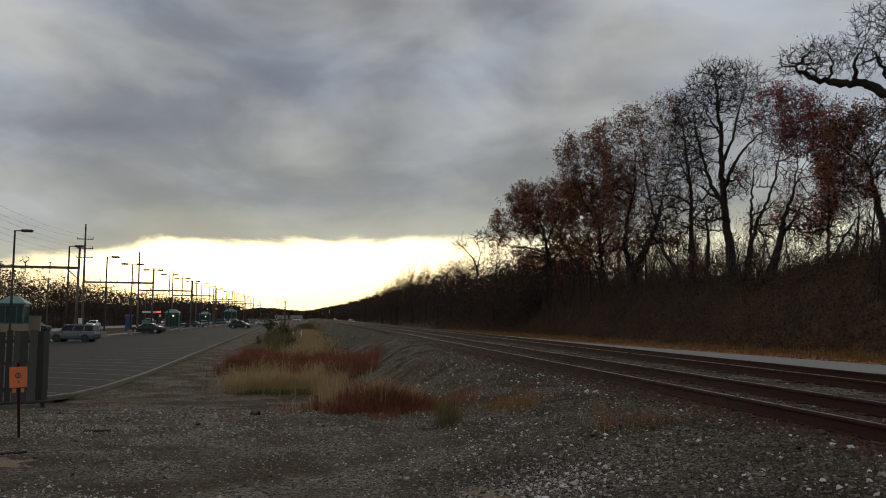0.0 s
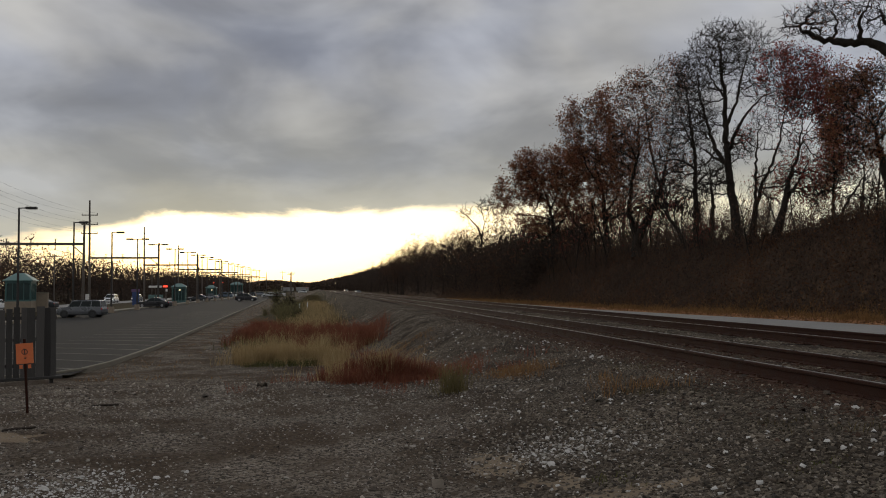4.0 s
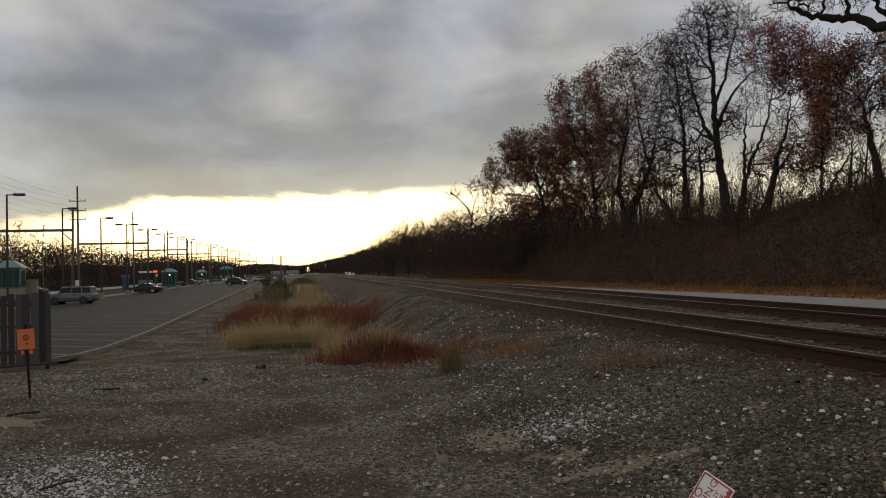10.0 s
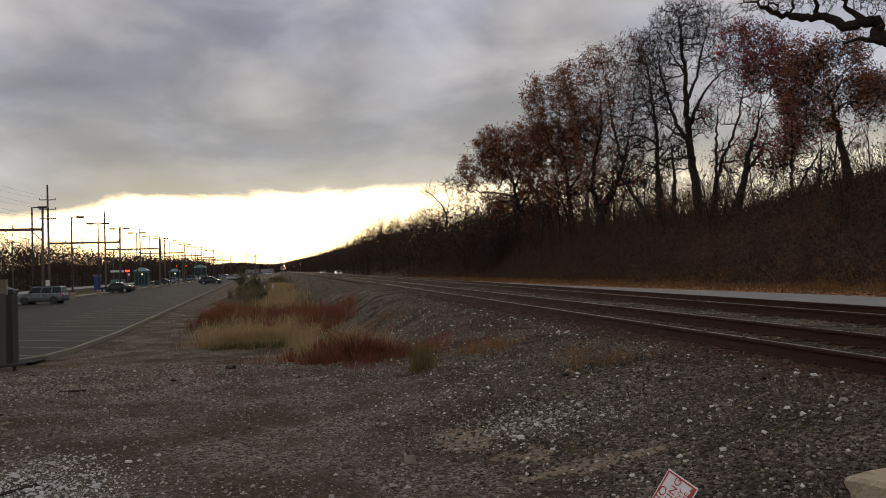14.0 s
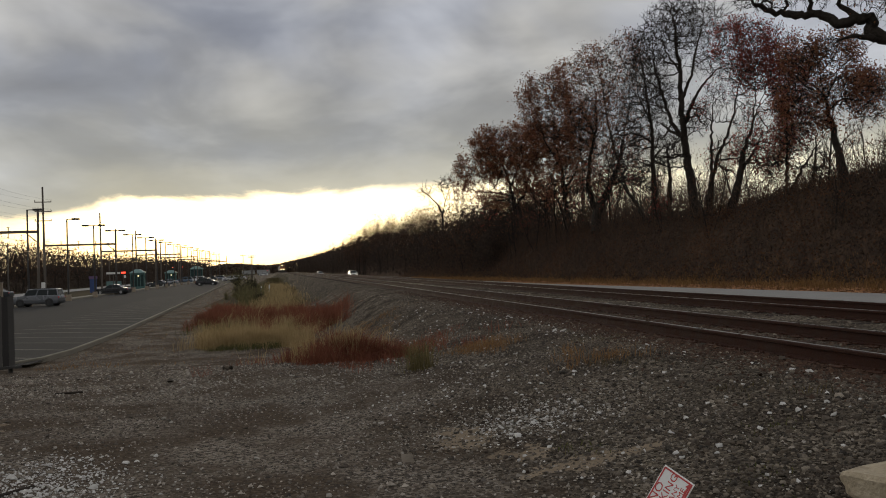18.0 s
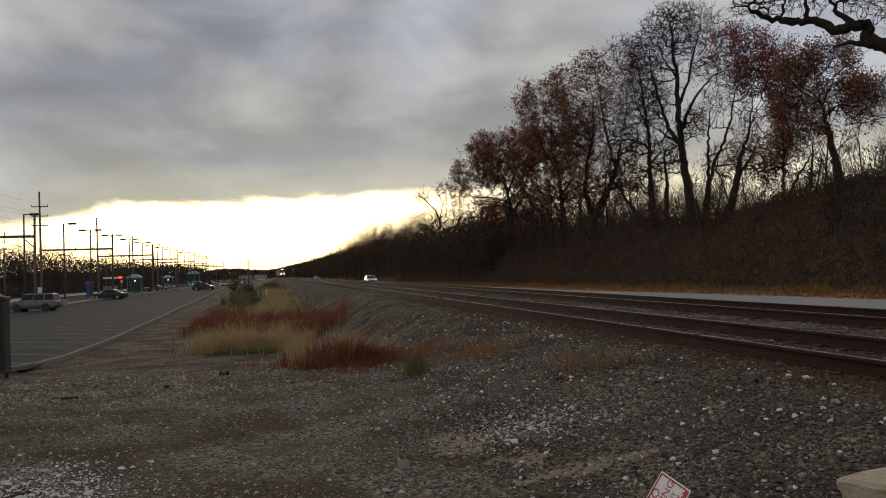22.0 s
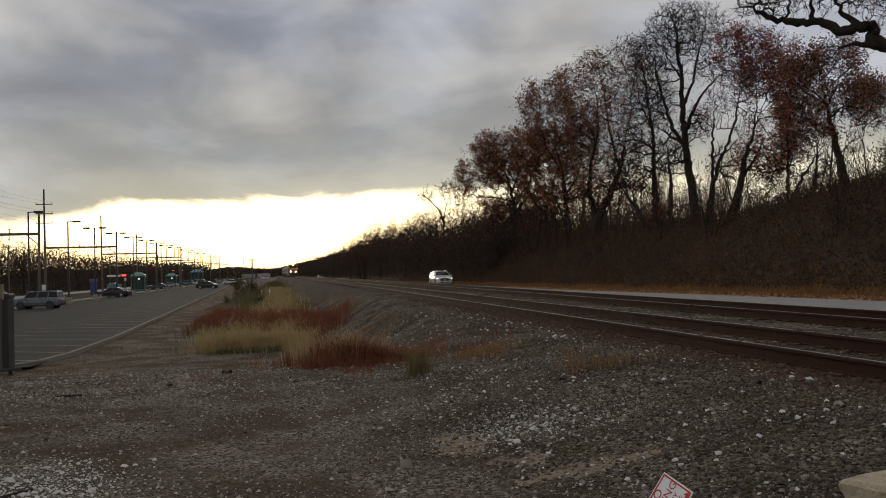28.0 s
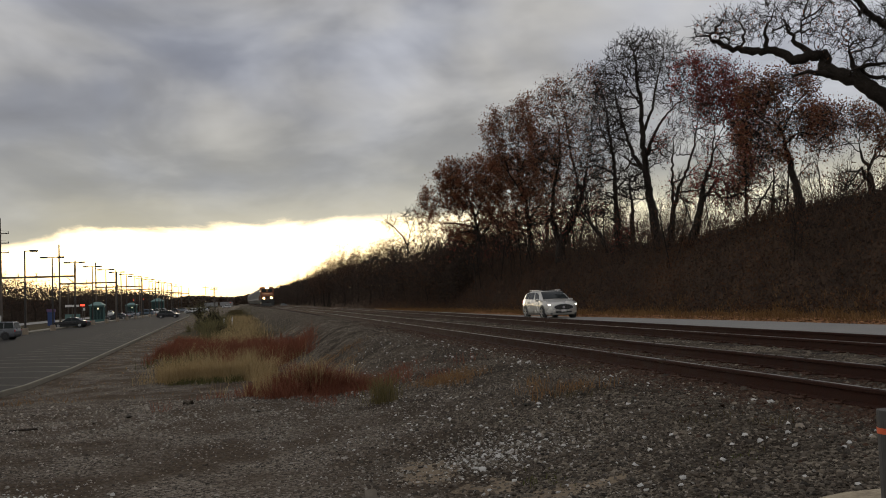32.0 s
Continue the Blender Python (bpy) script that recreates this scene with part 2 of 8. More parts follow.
M_DIRT = gravel_mat("packed_dirt_gravel", STONE_COLS, DIRT_COLS, 0.50, 42, BED_COLS)
M_BALLAST = gravel_mat("ballast_bed", *([tuple(0.62 * v for v in c) for c in cols] for cols in BED_COLS), 0.38, 26)
M_SAND = mat("tan_sandy_dirt", [(0.1321, 0.1011, 0.07154), (0.21, 0.1633, 0.1151), (0.28, 0.2255, 0.1633)], 0.95, scale=2.2, bump=0.8, bscale=45, spec=0.02)
M_VERGE = mat("leaf_litter_soil", [(0.04374, 0.02351, 0.01418), (0.09112, 0.04703, 0.0243), (0.1519, 0.078, 0.03645)], 0.95, scale=0.6, bump=0.8, bscale=9, spec=0.02)
M_HUMUS = mat("dark_leaf_mould", [(0.0374, 0.0275, 0.0209), (0.0704, 0.0473, 0.0341), (0.121, 0.0748, 0.0473)], 0.95, scale=0.7, bump=0.8, bscale=9, spec=0.02)
M_FIELD = mat("rough_field", [(0.032, 0.0256, 0.016), (0.0528, 0.0432, 0.0256), (0.072, 0.0576, 0.0336)], 0.95, scale=0.2, bump=0.6, bscale=4, spec=0.02)
M_ASPHALT = mat("lot_asphalt", [(0.027, 0.0255, 0.0235), (0.038, 0.0355, 0.0325), (0.052, 0.0475, 0.042)], 0.92, scale=0.35, bump=0.3, bscale=60, spec=0.12)
M_ROAD = mat("road_asphalt", [(0.192, 0.1862, 0.1805), (0.24, 0.2328, 0.2218), (0.288, 0.2755, 0.2594)], 0.85, scale=0.5, bump=0.3, bscale=50)
M_KERB = mat("kerb_concrete", [(0.15, 0.133, 0.10), (0.235, 0.21, 0.163)], 0.9, scale=1.5, bump=0.5, bscale=30)
M_LINE = mat("worn_lot_paint", [(0.06, 0.055, 0.044), (0.18, 0.168, 0.135)], 0.8, scale=3, bump=0.2, bscale=30)
M_STONE = mat("crushed_stone", [(0.024, 0.0205, 0.017), (0.14, 0.117, 0.094), (0.04, 0.034, 0.0285), (0.23, 0.193, 0.153), (0.06, 0.046, 0.035), (0.11, 0.096, 0.083), (0.42, 0.37, 0.31), (0.06, 0.043, 0.031)], 0.9, scale=8, bump=0.5, bscale=60, island=0.88, spec=0.15)
M_SLAG = mat("dark_ballast_stone", [(0.0198, 0.01628, 0.01305), (0.135, 0.1109, 0.08613), (0.027, 0.02244, 0.01784), (0.225, 0.1848, 0.1409), (0.0378, 0.02728, 0.02001), (0.117, 0.09152, 0.06786), (0.0252, 0.02156, 0.0174), (0.432, 0.3652, 0.2828)], 0.85, scale=8, bump=0.6, bscale=60, island=0.88, spec=0.2)
M_RUST_STONE = mat("rust_stained_stone", [(0.02975, 0.01785, 0.01275), (0.06375, 0.0357, 0.0238), (0.0935, 0.05525, 0.03655), (0.0425, 0.0306, 0.02465)], 0.92, scale=8, bump=0.5, bscale=60, island=0.85, spec=0.1)
M_WHITE_STONE = mat("white_limestone", [(0.3846, 0.3643, 0.334), (0.6274, 0.6072, 0.5768)], 0.85, scale=9, bump=0.4, bscale=50, island=0.7)
M_CHIP = mat("pale_limestone_chip", [(0.17, 0.152, 0.126), (0.31, 0.285, 0.243), (0.22, 0.19, 0.155), (0.46, 0.43, 0.385)], 0.88, scale=9, bump=0.4, bscale=50, island=0.85)
M_RAIL = mat("rusty_rail_steel", [(0.02587, 0.01013, 0.007013), (0.05175, 0.0189, 0.01147)], 0.75, metal=0.25, scale=6, bump=0.3, bscale=70, spec=0.15)
M_RAIL_TOP = mat("worn_rail_head", [(0.27, 0.255, 0.2475), (0.375, 0.36, 0.345)], 0.34, metal=1.0, scale=3, bump=0.05, bscale=90)
M_TIE = mat("weathered_tie", [(0.01725, 0.00931, 0.00693), (0.03528, 0.01928, 0.01323), (0.05645, 0.03325, 0.02268)], 0.92, scale=5, bump=0.7, bscale=30, rnd=0.4, spec=0.15)
M_PLATE = mat("rusty_tie_plate", [(0.05, 0.026, 0.018), (0.09, 0.045, 0.03)], 0.8, metal=0.3, scale=12, bump=0.3, spec=0.15)
M_BARK = mat("oak_bark", [(0.01652, 0.01308, 0.01102), (0.03442, 0.02754, 0.02203), (0.0537, 0.04406, 0.0358)], 0.95, scale=3, bump=0.8, bscale=14, spec=0.15)
M_TWIG = mat("bare_twigs", [(0.014, 0.0112, 0.0091), (0.0294, 0.0238, 0.0189)], 0.95, scale=2, bump=0.0, spec=0.15)
M_LEAF = mat("dry_oak_leaves", [(0.1242, 0.04347, 0.02484), (0.2484, 0.08694, 0.0472), (0.1863, 0.09315, 0.0472), (0.3229, 0.1366, 0.06831)], 0.8, scale=2, bump=0.0, island=0.8, leafy=0.5, spec=0.2)
M_LEAF_RED = mat("red_oak_leaves", [(0.1456, 0.028, 0.0224), (0.2912, 0.056, 0.04256), (0.224, 0.0616, 0.0392)], 0.8, scale=2, bump=0.0, island=0.8, leafy=0.5, spec=0.2)
M_BRUSH = mat("dry_brush", [(0.0483, 0.03565, 0.02875), (0.092, 0.0644, 0.0483), (0.1437, 0.09545, 0.06555)], 0.95, scale=1, bump=0.0, island=0.8, spec=0.15)
M_BRAMBLE = mat("dark_bramble", [(0.0405, 0.0324, 0.02835), (0.07425, 0.05535, 0.0459), (0.1148, 0.081, 0.06345)], 0.95, scale=0.6, bump=0.0, island=0.7, leafy=0.4, spec=0.05)
M_THICKET = mat("distant_thicket", [(0.0483, 0.0368, 0.03047), (0.0644, 0.0483, 0.0391), (0.0828, 0.06095, 0.04715)], 0.95, scale=0.15, bump=0.0, island=0.4, leafy=0.5, spec=0.05)
M_BRUSH_LEAF = mat("withered_brush_leaves", [(0.0504, 0.0312, 0.0216), (0.096, 0.0516, 0.0324), (0.15, 0.0744, 0.0408), (0.072, 0.054, 0.0336)], 0.9, scale=0.5, bump=0.0, island=0.7, leafy=0.35, spec=0.1)
M_RED_GRASS = mat("red_bluestem", [(0.1084, 0.03656, 0.02365), (0.1884, 0.06236, 0.03763), (0.2532, 0.1021, 0.05699), (0.1354, 0.05376, 0.03548)], 0.85, scale=1.2, bump=0.0, island=0.75, leafy=0.4, spec=0.2)
M_TAN_GRASS = mat("tan_dry_grass", [(0.25, 0.175, 0.085), (0.40, 0.29, 0.145), (0.50, 0.385, 0.21)], 0.85, scale=1.2, bump=0.0, island=0.75, leafy=0.4, spec=0.2)
M_GREEN_GRASS = mat("olive_grass", [(0.05445, 0.0605, 0.022), (0.1029, 0.1045, 0.0385), (0.1573, 0.132, 0.055)], 0.85, scale=1.2, bump=0.0, island=0.75, leafy=0.4, spec=0.2)
M_OLIVE_WEED = mat("olive_weeds", [(0.085, 0.08, 0.037), (0.15, 0.135, 0.065), (0.21, 0.165, 0.085)], 0.85, scale=1.2, bump=0.0, island=0.75, leafy=0.4, spec=0.2)
M_VERGE_GRASS = mat("verge_grass", [(0.1283, 0.06842, 0.02843), (0.243, 0.1344, 0.05468), (0.351, 0.2053, 0.08964)], 0.85, scale=0.6, bump=0.0, island=0.6, leafy=0.4, spec=0.2)
M_FIELD_GRASS = mat("dull_field_grass", [(0.055, 0.044, 0.022), (0.095, 0.076, 0.036), (0.135, 0.108, 0.052)], 0.9, scale=0.4, bump=0.0, island=0.5, leafy=0.3, spec=0.15)
M_FALLEN = mat("fallen_leaves", [(0.18, 0.0675, 0.03), (0.33, 0.1425, 0.0525), (0.45, 0.225, 0.09), (0.21, 0.105, 0.0525)], 0.85, scale=3, bump=0.0, island=0.8)
M_FENCE = mat("grey_weathered_boards", [(0.0286, 0.026, 0.02405), (0.0533, 0.0494, 0.0455), (0.0858, 0.0793, 0.0728)], 0.9, scale=2, bump=0.5, bscale=25, rnd=0.5, stretch=(6, 6, 0.6))
M_POLE_STEEL = mat("weathered_steel_pole", [(0.09, 0.075, 0.062), (0.15, 0.125, 0.105)], 0.7, metal=0.4, scale=3, bump=0.2)
M_POLE_DARK = mat("dark_bronze_lamp_post", [(0.035, 0.032, 0.030), (0.055, 0.05, 0.046)], 0.55, metal=0.4, scale=3, bump=0.1)
M_POLE_WOOD = mat("weathered_pole_wood", [(0.075, 0.062, 0.052), (0.13, 0.112, 0.096)], 0.92, scale=3, bump=0.5, bscale=20)
M_TEAL = mat("teal_painted_metal", [(0.045, 0.114, 0.108), (0.063, 0.144, 0.135)], 0.5, scale=2, bump=0.1)
M_TEAL_GLASS = mat("dim_teal_glass", [(0.025, 0.048, 0.047), (0.035, 0.062, 0.06)], 0.15, scale=1, bump=0.0, spec=0.3)
M_TEAL_ROOF = mat("pale_teal_roof", [(0.1, 0.19, 0.18), (0.135, 0.23, 0.215)], 0.5, scale=2, bump=0.15)
M_TAN_BLOCK = mat("tan_masonry", [(0.24, 0.19, 0.14), (0.33, 0.27, 0.20)], 0.9, scale=3, bump=0.4)
M_ORANGE = mat("orange_sign_paint", [(0.62, 0.15, 0.045), (0.74, 0.20, 0.07)], 0.6, scale=6, bump=0.1)
M_POST_ORANGE = mat("orange_marker_plastic", [(0.72, 0.10, 0.03), (0.82, 0.15, 0.05)], 0.5, scale=5, bump=0.05)
M_WHITE = mat("white_plastic", [(0.62, 0.62, 0.61), (0.76, 0.76, 0.75)], 0.5, scale=5, bump=0.05)
M_BLACK = mat("black_plastic", [(0.02, 0.02, 0.02), (0.035, 0.035, 0.035)], 0.6, scale=6, bump=0.05)
M_RUBBER = mat("tyre_rubber", [(0.018, 0.018, 0.018), (0.03, 0.03, 0.03)], 0.85, scale=6, bump=0.2)
M_ALLOY = mat("wheel_alloy", [(0.40, 0.40, 0.41), (0.55, 0.55, 0.56)], 0.35, metal=0.9, scale=4, bump=0.0)
M_GLASS = mat("tinted_glass", [(0.012, 0.016, 0.016), (0.018, 0.023, 0.022)], 0.10, scale=1, bump=0.0, coat=0.0, spec=0.18)
M_SIGN_WHITE = mat("sign_white", [(0.66, 0.65, 0.62), (0.78, 0.77, 0.74)], 0.5, scale=5, bump=0.05)
M_SIGN_RED = mat("sign_red", [(0.38, 0.03, 0.03), (0.48, 0.05, 0.045)], 0.5, scale=5, bump=0.05)
M_CONCRETE = mat("rough_concrete", [(0.24, 0.19, 0.125), (0.36, 0.295, 0.20), (0.45, 0.375, 0.265)], 0.95, scale=5, bump=1.0, bscale=26)
M_LAMP_WHITE = mat("headlamp_glow", [(0.9, 0.88, 0.8)], 0.3, bump=0, emit=((1.0, 0.94, 0.80), 2.4))
M_LOCO_LAMP = mat("locomotive_lamp_glow", [(0.9, 0.8, 0.6)], 0.3, bump=0, emit=((1.0, 0.66, 0.27), 16.0))
M_RED_LAMP = mat("red_lamp_glow", [(0.7, 0.05, 0.03)], 0.3, bump=0, emit=((1.0, 0.06, 0.03), 2.5))
M_LIT_WINDOW = mat("lit_window", [(0.8, 0.7, 0.5)], 0.3, bump=0, emit=((1.0, 0.75, 0.42), 1.6))


# ---- mesh helpers ----
def part(name, bm, material, parent=None, label="", smooth=False):
    me = bpy.data.meshes.new(name)
    bmesh.ops.recalc_face_normals(bm, faces=bm.faces[:])
    bm.to_mesh(me)
    bm.free()
    me.materials.append(material)
    if smooth:
        me.polygons.foreach_set("use_smooth", [True] * len(me.polygons))
    ob = new(name, me)
    if parent:
        ob.parent = parent
    if label:
        ob["label"] = label
    return ob


def array_mesh(name, verts, faces, material):
    """A mesh from numpy arrays: verts (n, 3), faces (m, 3 or 4)."""
    me = bpy.data.meshes.new(name)
    verts, faces = np.asarray(verts, np.float32), np.asarray(faces, np.int32)
    k = faces.shape[1]
    me.vertices.add(len(verts))
    me.vertices.foreach_set("co", verts.ravel())
    me.loops.add(faces.size)
    me.loops.foreach_set("vertex_index", faces.ravel())
    me.polygons.add(len(faces))
    me.polygons.foreach_set("loop_start", np.arange(0, faces.size, k, dtype=np.int32))
    me.polygons.foreach_set("loop_total", np.full(len(faces), k, np.int32))
    for m in (material if isinstance(material, (list, tuple)) else [material]):
        me.materials.append(m)
    me.update(calc_edges=True)
    return me


def box(bm, c, s, m=None, bevel=0.0):
    r = bmesh.ops.create_cube(bm, size=1.0)
    vs = r["verts"]
    t = Matrix.Translation(c) @ Matrix.Diagonal((*s, 1))
    bmesh.ops.transform(bm, matrix=(m @ t) if m else t, verts=vs)
    if bevel:
        es = list({e for v in vs for e in v.link_edges})
        bmesh.ops.bevel(bm, geom=es, offset=bevel, segments=1, affect="EDGES", profile=0.5)
    return vs


def tube(bm, p0, p1, r0, r1=None, n=8, cap=True):
    p0, p1 = Vector(p0), Vector(p1)
    r1 = r0 if r1 is None else r1
    d = p1 - p0
    r = bmesh.ops.create_cone(bm, cap_ends=cap, segments=n, radius1=r0, radius2=r1, depth=d.length)
    m = Matrix.Translation((p0 + p1) / 2) @ d.to_track_quat("Z", "Y").to_matrix().to_4x4()
    bmesh.ops.transform(bm, matrix=m, verts=r["verts"])
    return r["verts"]


def loft(bm, rings, close=True, caps=True):
    """Skin rings (equal lists of points) one after another."""
    vv = [[bm.verts.new(p) for p in r] for r in rings]
    n = len(rings[0])
    for a, b in zip(vv, vv[1:]):
        for i in range(n if close else n - 1):
            j = (i + 1) % n
            bm.faces.new((a[i], a[j], b[j], b[i]))
    if caps:
        bm.faces.new(vv[0][::-1])
        bm.faces.new(vv[-1])
    return vv


def prism(bm, poly, axis, lo, hi):
    """Extrude a polygon (pairs) along axis 'x', 'y' or 'z'."""
    put = {"x": lambda u, v, w: (w, u, v), "y": lambda u, v, w: (u, w, v), "z": lambda u, v, w: (u, v, w)}[axis]
    return loft(bm, [[put(u, v, lo) for u, v in poly], [put(u, v, hi) for u, v in poly]])


def empty(name, m=None):
    ob = new(name)
    ob.empty_display_size = 0.2
    if m:
        ob.matrix_world = m
    return ob


def bake_tubes(segs, n):
    """Tapered open tubes from an array of (x0 y0 z0 x1 y1 z1 r0 r1)."""
    s = np.asarray(segs, np.float32).reshape(-1, 8)
    p0, p1, r0, r1 = s[:, :3], s[:, 3:6], s[:, 6], s[:, 7]
    d = p1 - p0
    d /= np.linalg.norm(d, axis=1, keepdims=True) + 1e-9
    ref = np.where(np.abs(d[:, 2:3]) < 0.9, np.array([[0, 0, 1.0]]), np.array([[1.0, 0, 0]]))
    u = np.cross(d, ref)
    u /= np.linalg.norm(u, axis=1, keepdims=True) + 1e-9
    w = np.cross(d, u)
    a = np.arange(n) * 2 * np.pi / n
    ring = u[:, None, :] * np.cos(a)[None, :, None] + w[:, None, :] * np.sin(a)[None, :, None]
    v = np.concatenate([p0[:, None] + ring * r0[:, None, None], p1[:, None] + ring * r1[:, None, None]], axis=1).reshape(-1, 3)
    i = np.arange(n)
    j = (i + 1) % n
    f = np.stack([i, j, j + n, i + n], 1)
    f = (f[None] + (np.arange(len(s)) * 2 * n)[:, None, None]).reshape(-1, 4)
    return v, f


def smoothstep(a, b, v):
    t = np.clip((np.asarray(v, float) - a) / (b - a), 0, 1)
    return t * t * (3 - 2 * t)


# ---- plan: the line runs along +y and bends gently to the left far off ----
HEAD = 0.55          # top of the rails
NEAR, FAR = 6.17, 10.10   # track centres
LOT = -0.80           # lot at its kerb
STATION = -1.15       # level at the lot's far side


def bend(y):
    y = np.asarray(y, float)
    return np.where(y > 60, -0.0175 * (np.sqrt((y - 60) ** 2 + 900) - 30), 0.0)


def road_z(y):
    return 0.10 - 0.28 * smoothstep(18, 75, y) - 0.5 * smoothstep(80, 190, y)


def ground_z(x, y):
    x, y = np.asarray(x, float), np.asarray(y, float)
    xs = x - bend(y)
    drop = np.maximum(smoothstep(12.5, 25, y), smoothstep(-4.5, -13, x))
    near = 0.06 * np.exp(-((x + 3.6) ** 2 + (y - 10.5) ** 2) / 6) - 0.90 * drop - 0.37 * smoothstep(-8, -24, x)
    near = near + 0.05 * np.sin(x * 0.9 + 1.3) * np.sin(y * 0.55) * (1 - drop)
    bed = smoothstep(1.0, 4.35, xs)
    z = near * (1 - bed) + (HEAD - 0.178) * bed
    z = np.where(xs > 11.6, HEAD - 0.178 + (road_z(y) - 0.06 - HEAD + 0.178) * smoothstep(11.6, 12.5, xs), z)
    wob = 0.35 * np.sin(y * 0.11 + 0.5) + 0.25 * np.sin(y * 0.043 + x * 0.1)
    hill = (4.5 + 1.3 * smoothstep(56, 36, y)) * smoothstep(21.4, 28.0, xs) + wob * smoothstep(22, 28, xs)
    hill = hill * (1 - 0.7 * smoothstep(38, 62, xs))
    z = np.where(xs > 19.9, road_z(y) - 0.06 + hill + 0.14 * smoothstep(20.0, 20.9, xs), z)
    return z


def build_ground():
    xs = np.unique(np.concatenate([np.linspace(-2500, -80, 14), np.linspace(-80, -14, 23), np.linspace(-14, 12.6, 90),
                                   np.linspace(12.6, 40, 56), np.linspace(40, 80, 14), np.linspace(80, 2500, 14)]))
    ys = np.unique(np.concatenate([np.linspace(-1500, -30, 14), np.linspace(-30, 2, 17), np.linspace(2, 40, 110),
                                   np.linspace(40, 120, 60), np.linspace(120, 400, 40), np.linspace(400, 4000, 40)]))
    gx, gy = np.meshgrid(xs, ys)
    gxb = gx + bend(gy) * smoothstep(0.2, 1.2, gx) * (gx < 300)
    gz = ground_z(gxb, gy)
    n, m = len(ys), len(xs)
    idx = np.arange(n * m).reshape(n, m)
    f = np.stack([idx[:-1, :-1], idx[:-1, 1:], idx[1:, 1:], idx[1:, :-1]], -1).reshape(-1, 4)
    me = array_mesh("ground", np.stack([gxb, gy, gz], -1).reshape(-1, 3), f, [M_DIRT, M_BALLAST, M_VERGE, M_FIELD, M_HUMUS])
    cx = ((gx[:-1, :-1] + gx[1:, 1:]) / 2).ravel()
    cy = ((gy[:-1, :-1] + gy[1:, 1:]) / 2).ravel()
    k = np.where(cx > 19.5, 2, np.where(cx > 1.6 + 0.6 * np.sin(cy * 0.8) + 0.5 * np.sin(cy * 2.1), 1, np.where((cy > 62 + 2 * np.sin(cx * 2)) & (cx > -6), 3, 0)))
    k = np.where((k == 1) & (cy < 60), 0, k)
    k = np.where(cx > 22.0 + 0.5 * np.sin(cy * 0.4) + 0.3 * np.sin(cy * 1.3), 4, k)
    k = np.where(cx < -26, 3, k).astype(np.int32)
    me.polygons.foreach_set("material_index", k)
    me.polygons.foreach_set("use_smooth", np.ones(len(k), bool))
    return tagged(new("ground", me), "uneven grey gravel and dirt ground with a brushy ridge", "ground", kind="structure")


build_ground()


def strip(name, x0, x1, ys, zfun, material, label, bent=True, thick=0.0, category="road"):
    ys = np.asarray(ys, float)
    b = bend(ys) if bent else np.zeros_like(ys)
    xs = np.linspace(x0, x1, 5)
    gx = xs[None, :] + b[:, None]
    gy = np.repeat(ys[:, None], 5, 1)
    gz = np.repeat(np.broadcast_to(zfun(ys), ys.shape)[:, None], 5, 1) + 0.04 - 0.05 * ((xs - xs.mean()) / (x1 - x0) * 2)[None, :] ** 2
    idx = np.arange(gx.size).reshape(gx.shape)
    f = np.stack([idx[:-1, :-1], idx[:-1, 1:], idx[1:, 1:], idx[1:, :-1]], -1).reshape(-1, 4)
    return tagged(new(name, array_mesh(name, np.stack([gx, gy, gz], -1).reshape(-1, 3), f, material)), label, category, kind="structure")


LONG = np.concatenate([np.linspace(-60, 60, 61), np.linspace(66, 400, 50), np.linspace(430, 1400, 40)])
strip("road", 12.7, 20.0, LONG, road_z, M_ROAD, "pale grey asphalt road beside the railway tracks")


# ---- parking lot ----
def lot_edge(y):
    """x of the kerb along the lot's side."""
    return -6.75 - 0.038 * np.maximum(np.asarray(y, float) - 36, 0)


def lot_z(x):
    return LOT + (STATION - LOT) * smoothstep(-8, -24, x)


def build_lot():
    ys = np.concatenate([np.linspace(25.2, 60, 30), np.linspace(65, 420, 50)])
    right = lot_edge(ys) - 0.15
    left = np.full_like(ys, -24.3) - 0.012 * (ys - 25)
    t = np.linspace(0, 1, 8)
    gx = left[:, None] + (right - left)[:, None] * t[None]
    gy = np.repeat(ys[:, None], 8, 1)
    gz = lot_z(gx) - 0.01
    idx = np.arange(gx.size).reshape(gx.shape)
    f = np.stack([idx[:-1, :-1], idx[:-1, 1:], idx[1:, 1:], idx[1:, :-1]], -1).reshape(-1, 4)
    lot = tagged(new("parking_lot", array_mesh("parking_lot", np.stack([gx, gy, gz], -1).reshape(-1, 3), f, M_ASPHALT)),
                 "worn grey asphalt parking lot with faded stall lines", "parking lot", kind="structure")
    # faded stall lines, angled to the kerb
    for i in range(26):
        y = 26.9 + i * 2.72
        x1 = float(lot_edge(y)) - 0.35
        bm = bmesh.new()
        dx, dy = -4.9, 3.1
        w = 0.085
        a = [[bm.verts.new((x1 + dx * t, y + dy * t + s * w, float(lot_z(x1 + dx * t)) - 0.003)) for s in (-1, 1)] for t in (0, 0.25, 0.5, 0.75, 1)]
        for q, r in zip(a, a[1:]):
            bm.faces.new((q[0], q[1], r[1], r[0]))
        part("stall_line", bm, M_LINE, lot)
    return lot


build_lot()


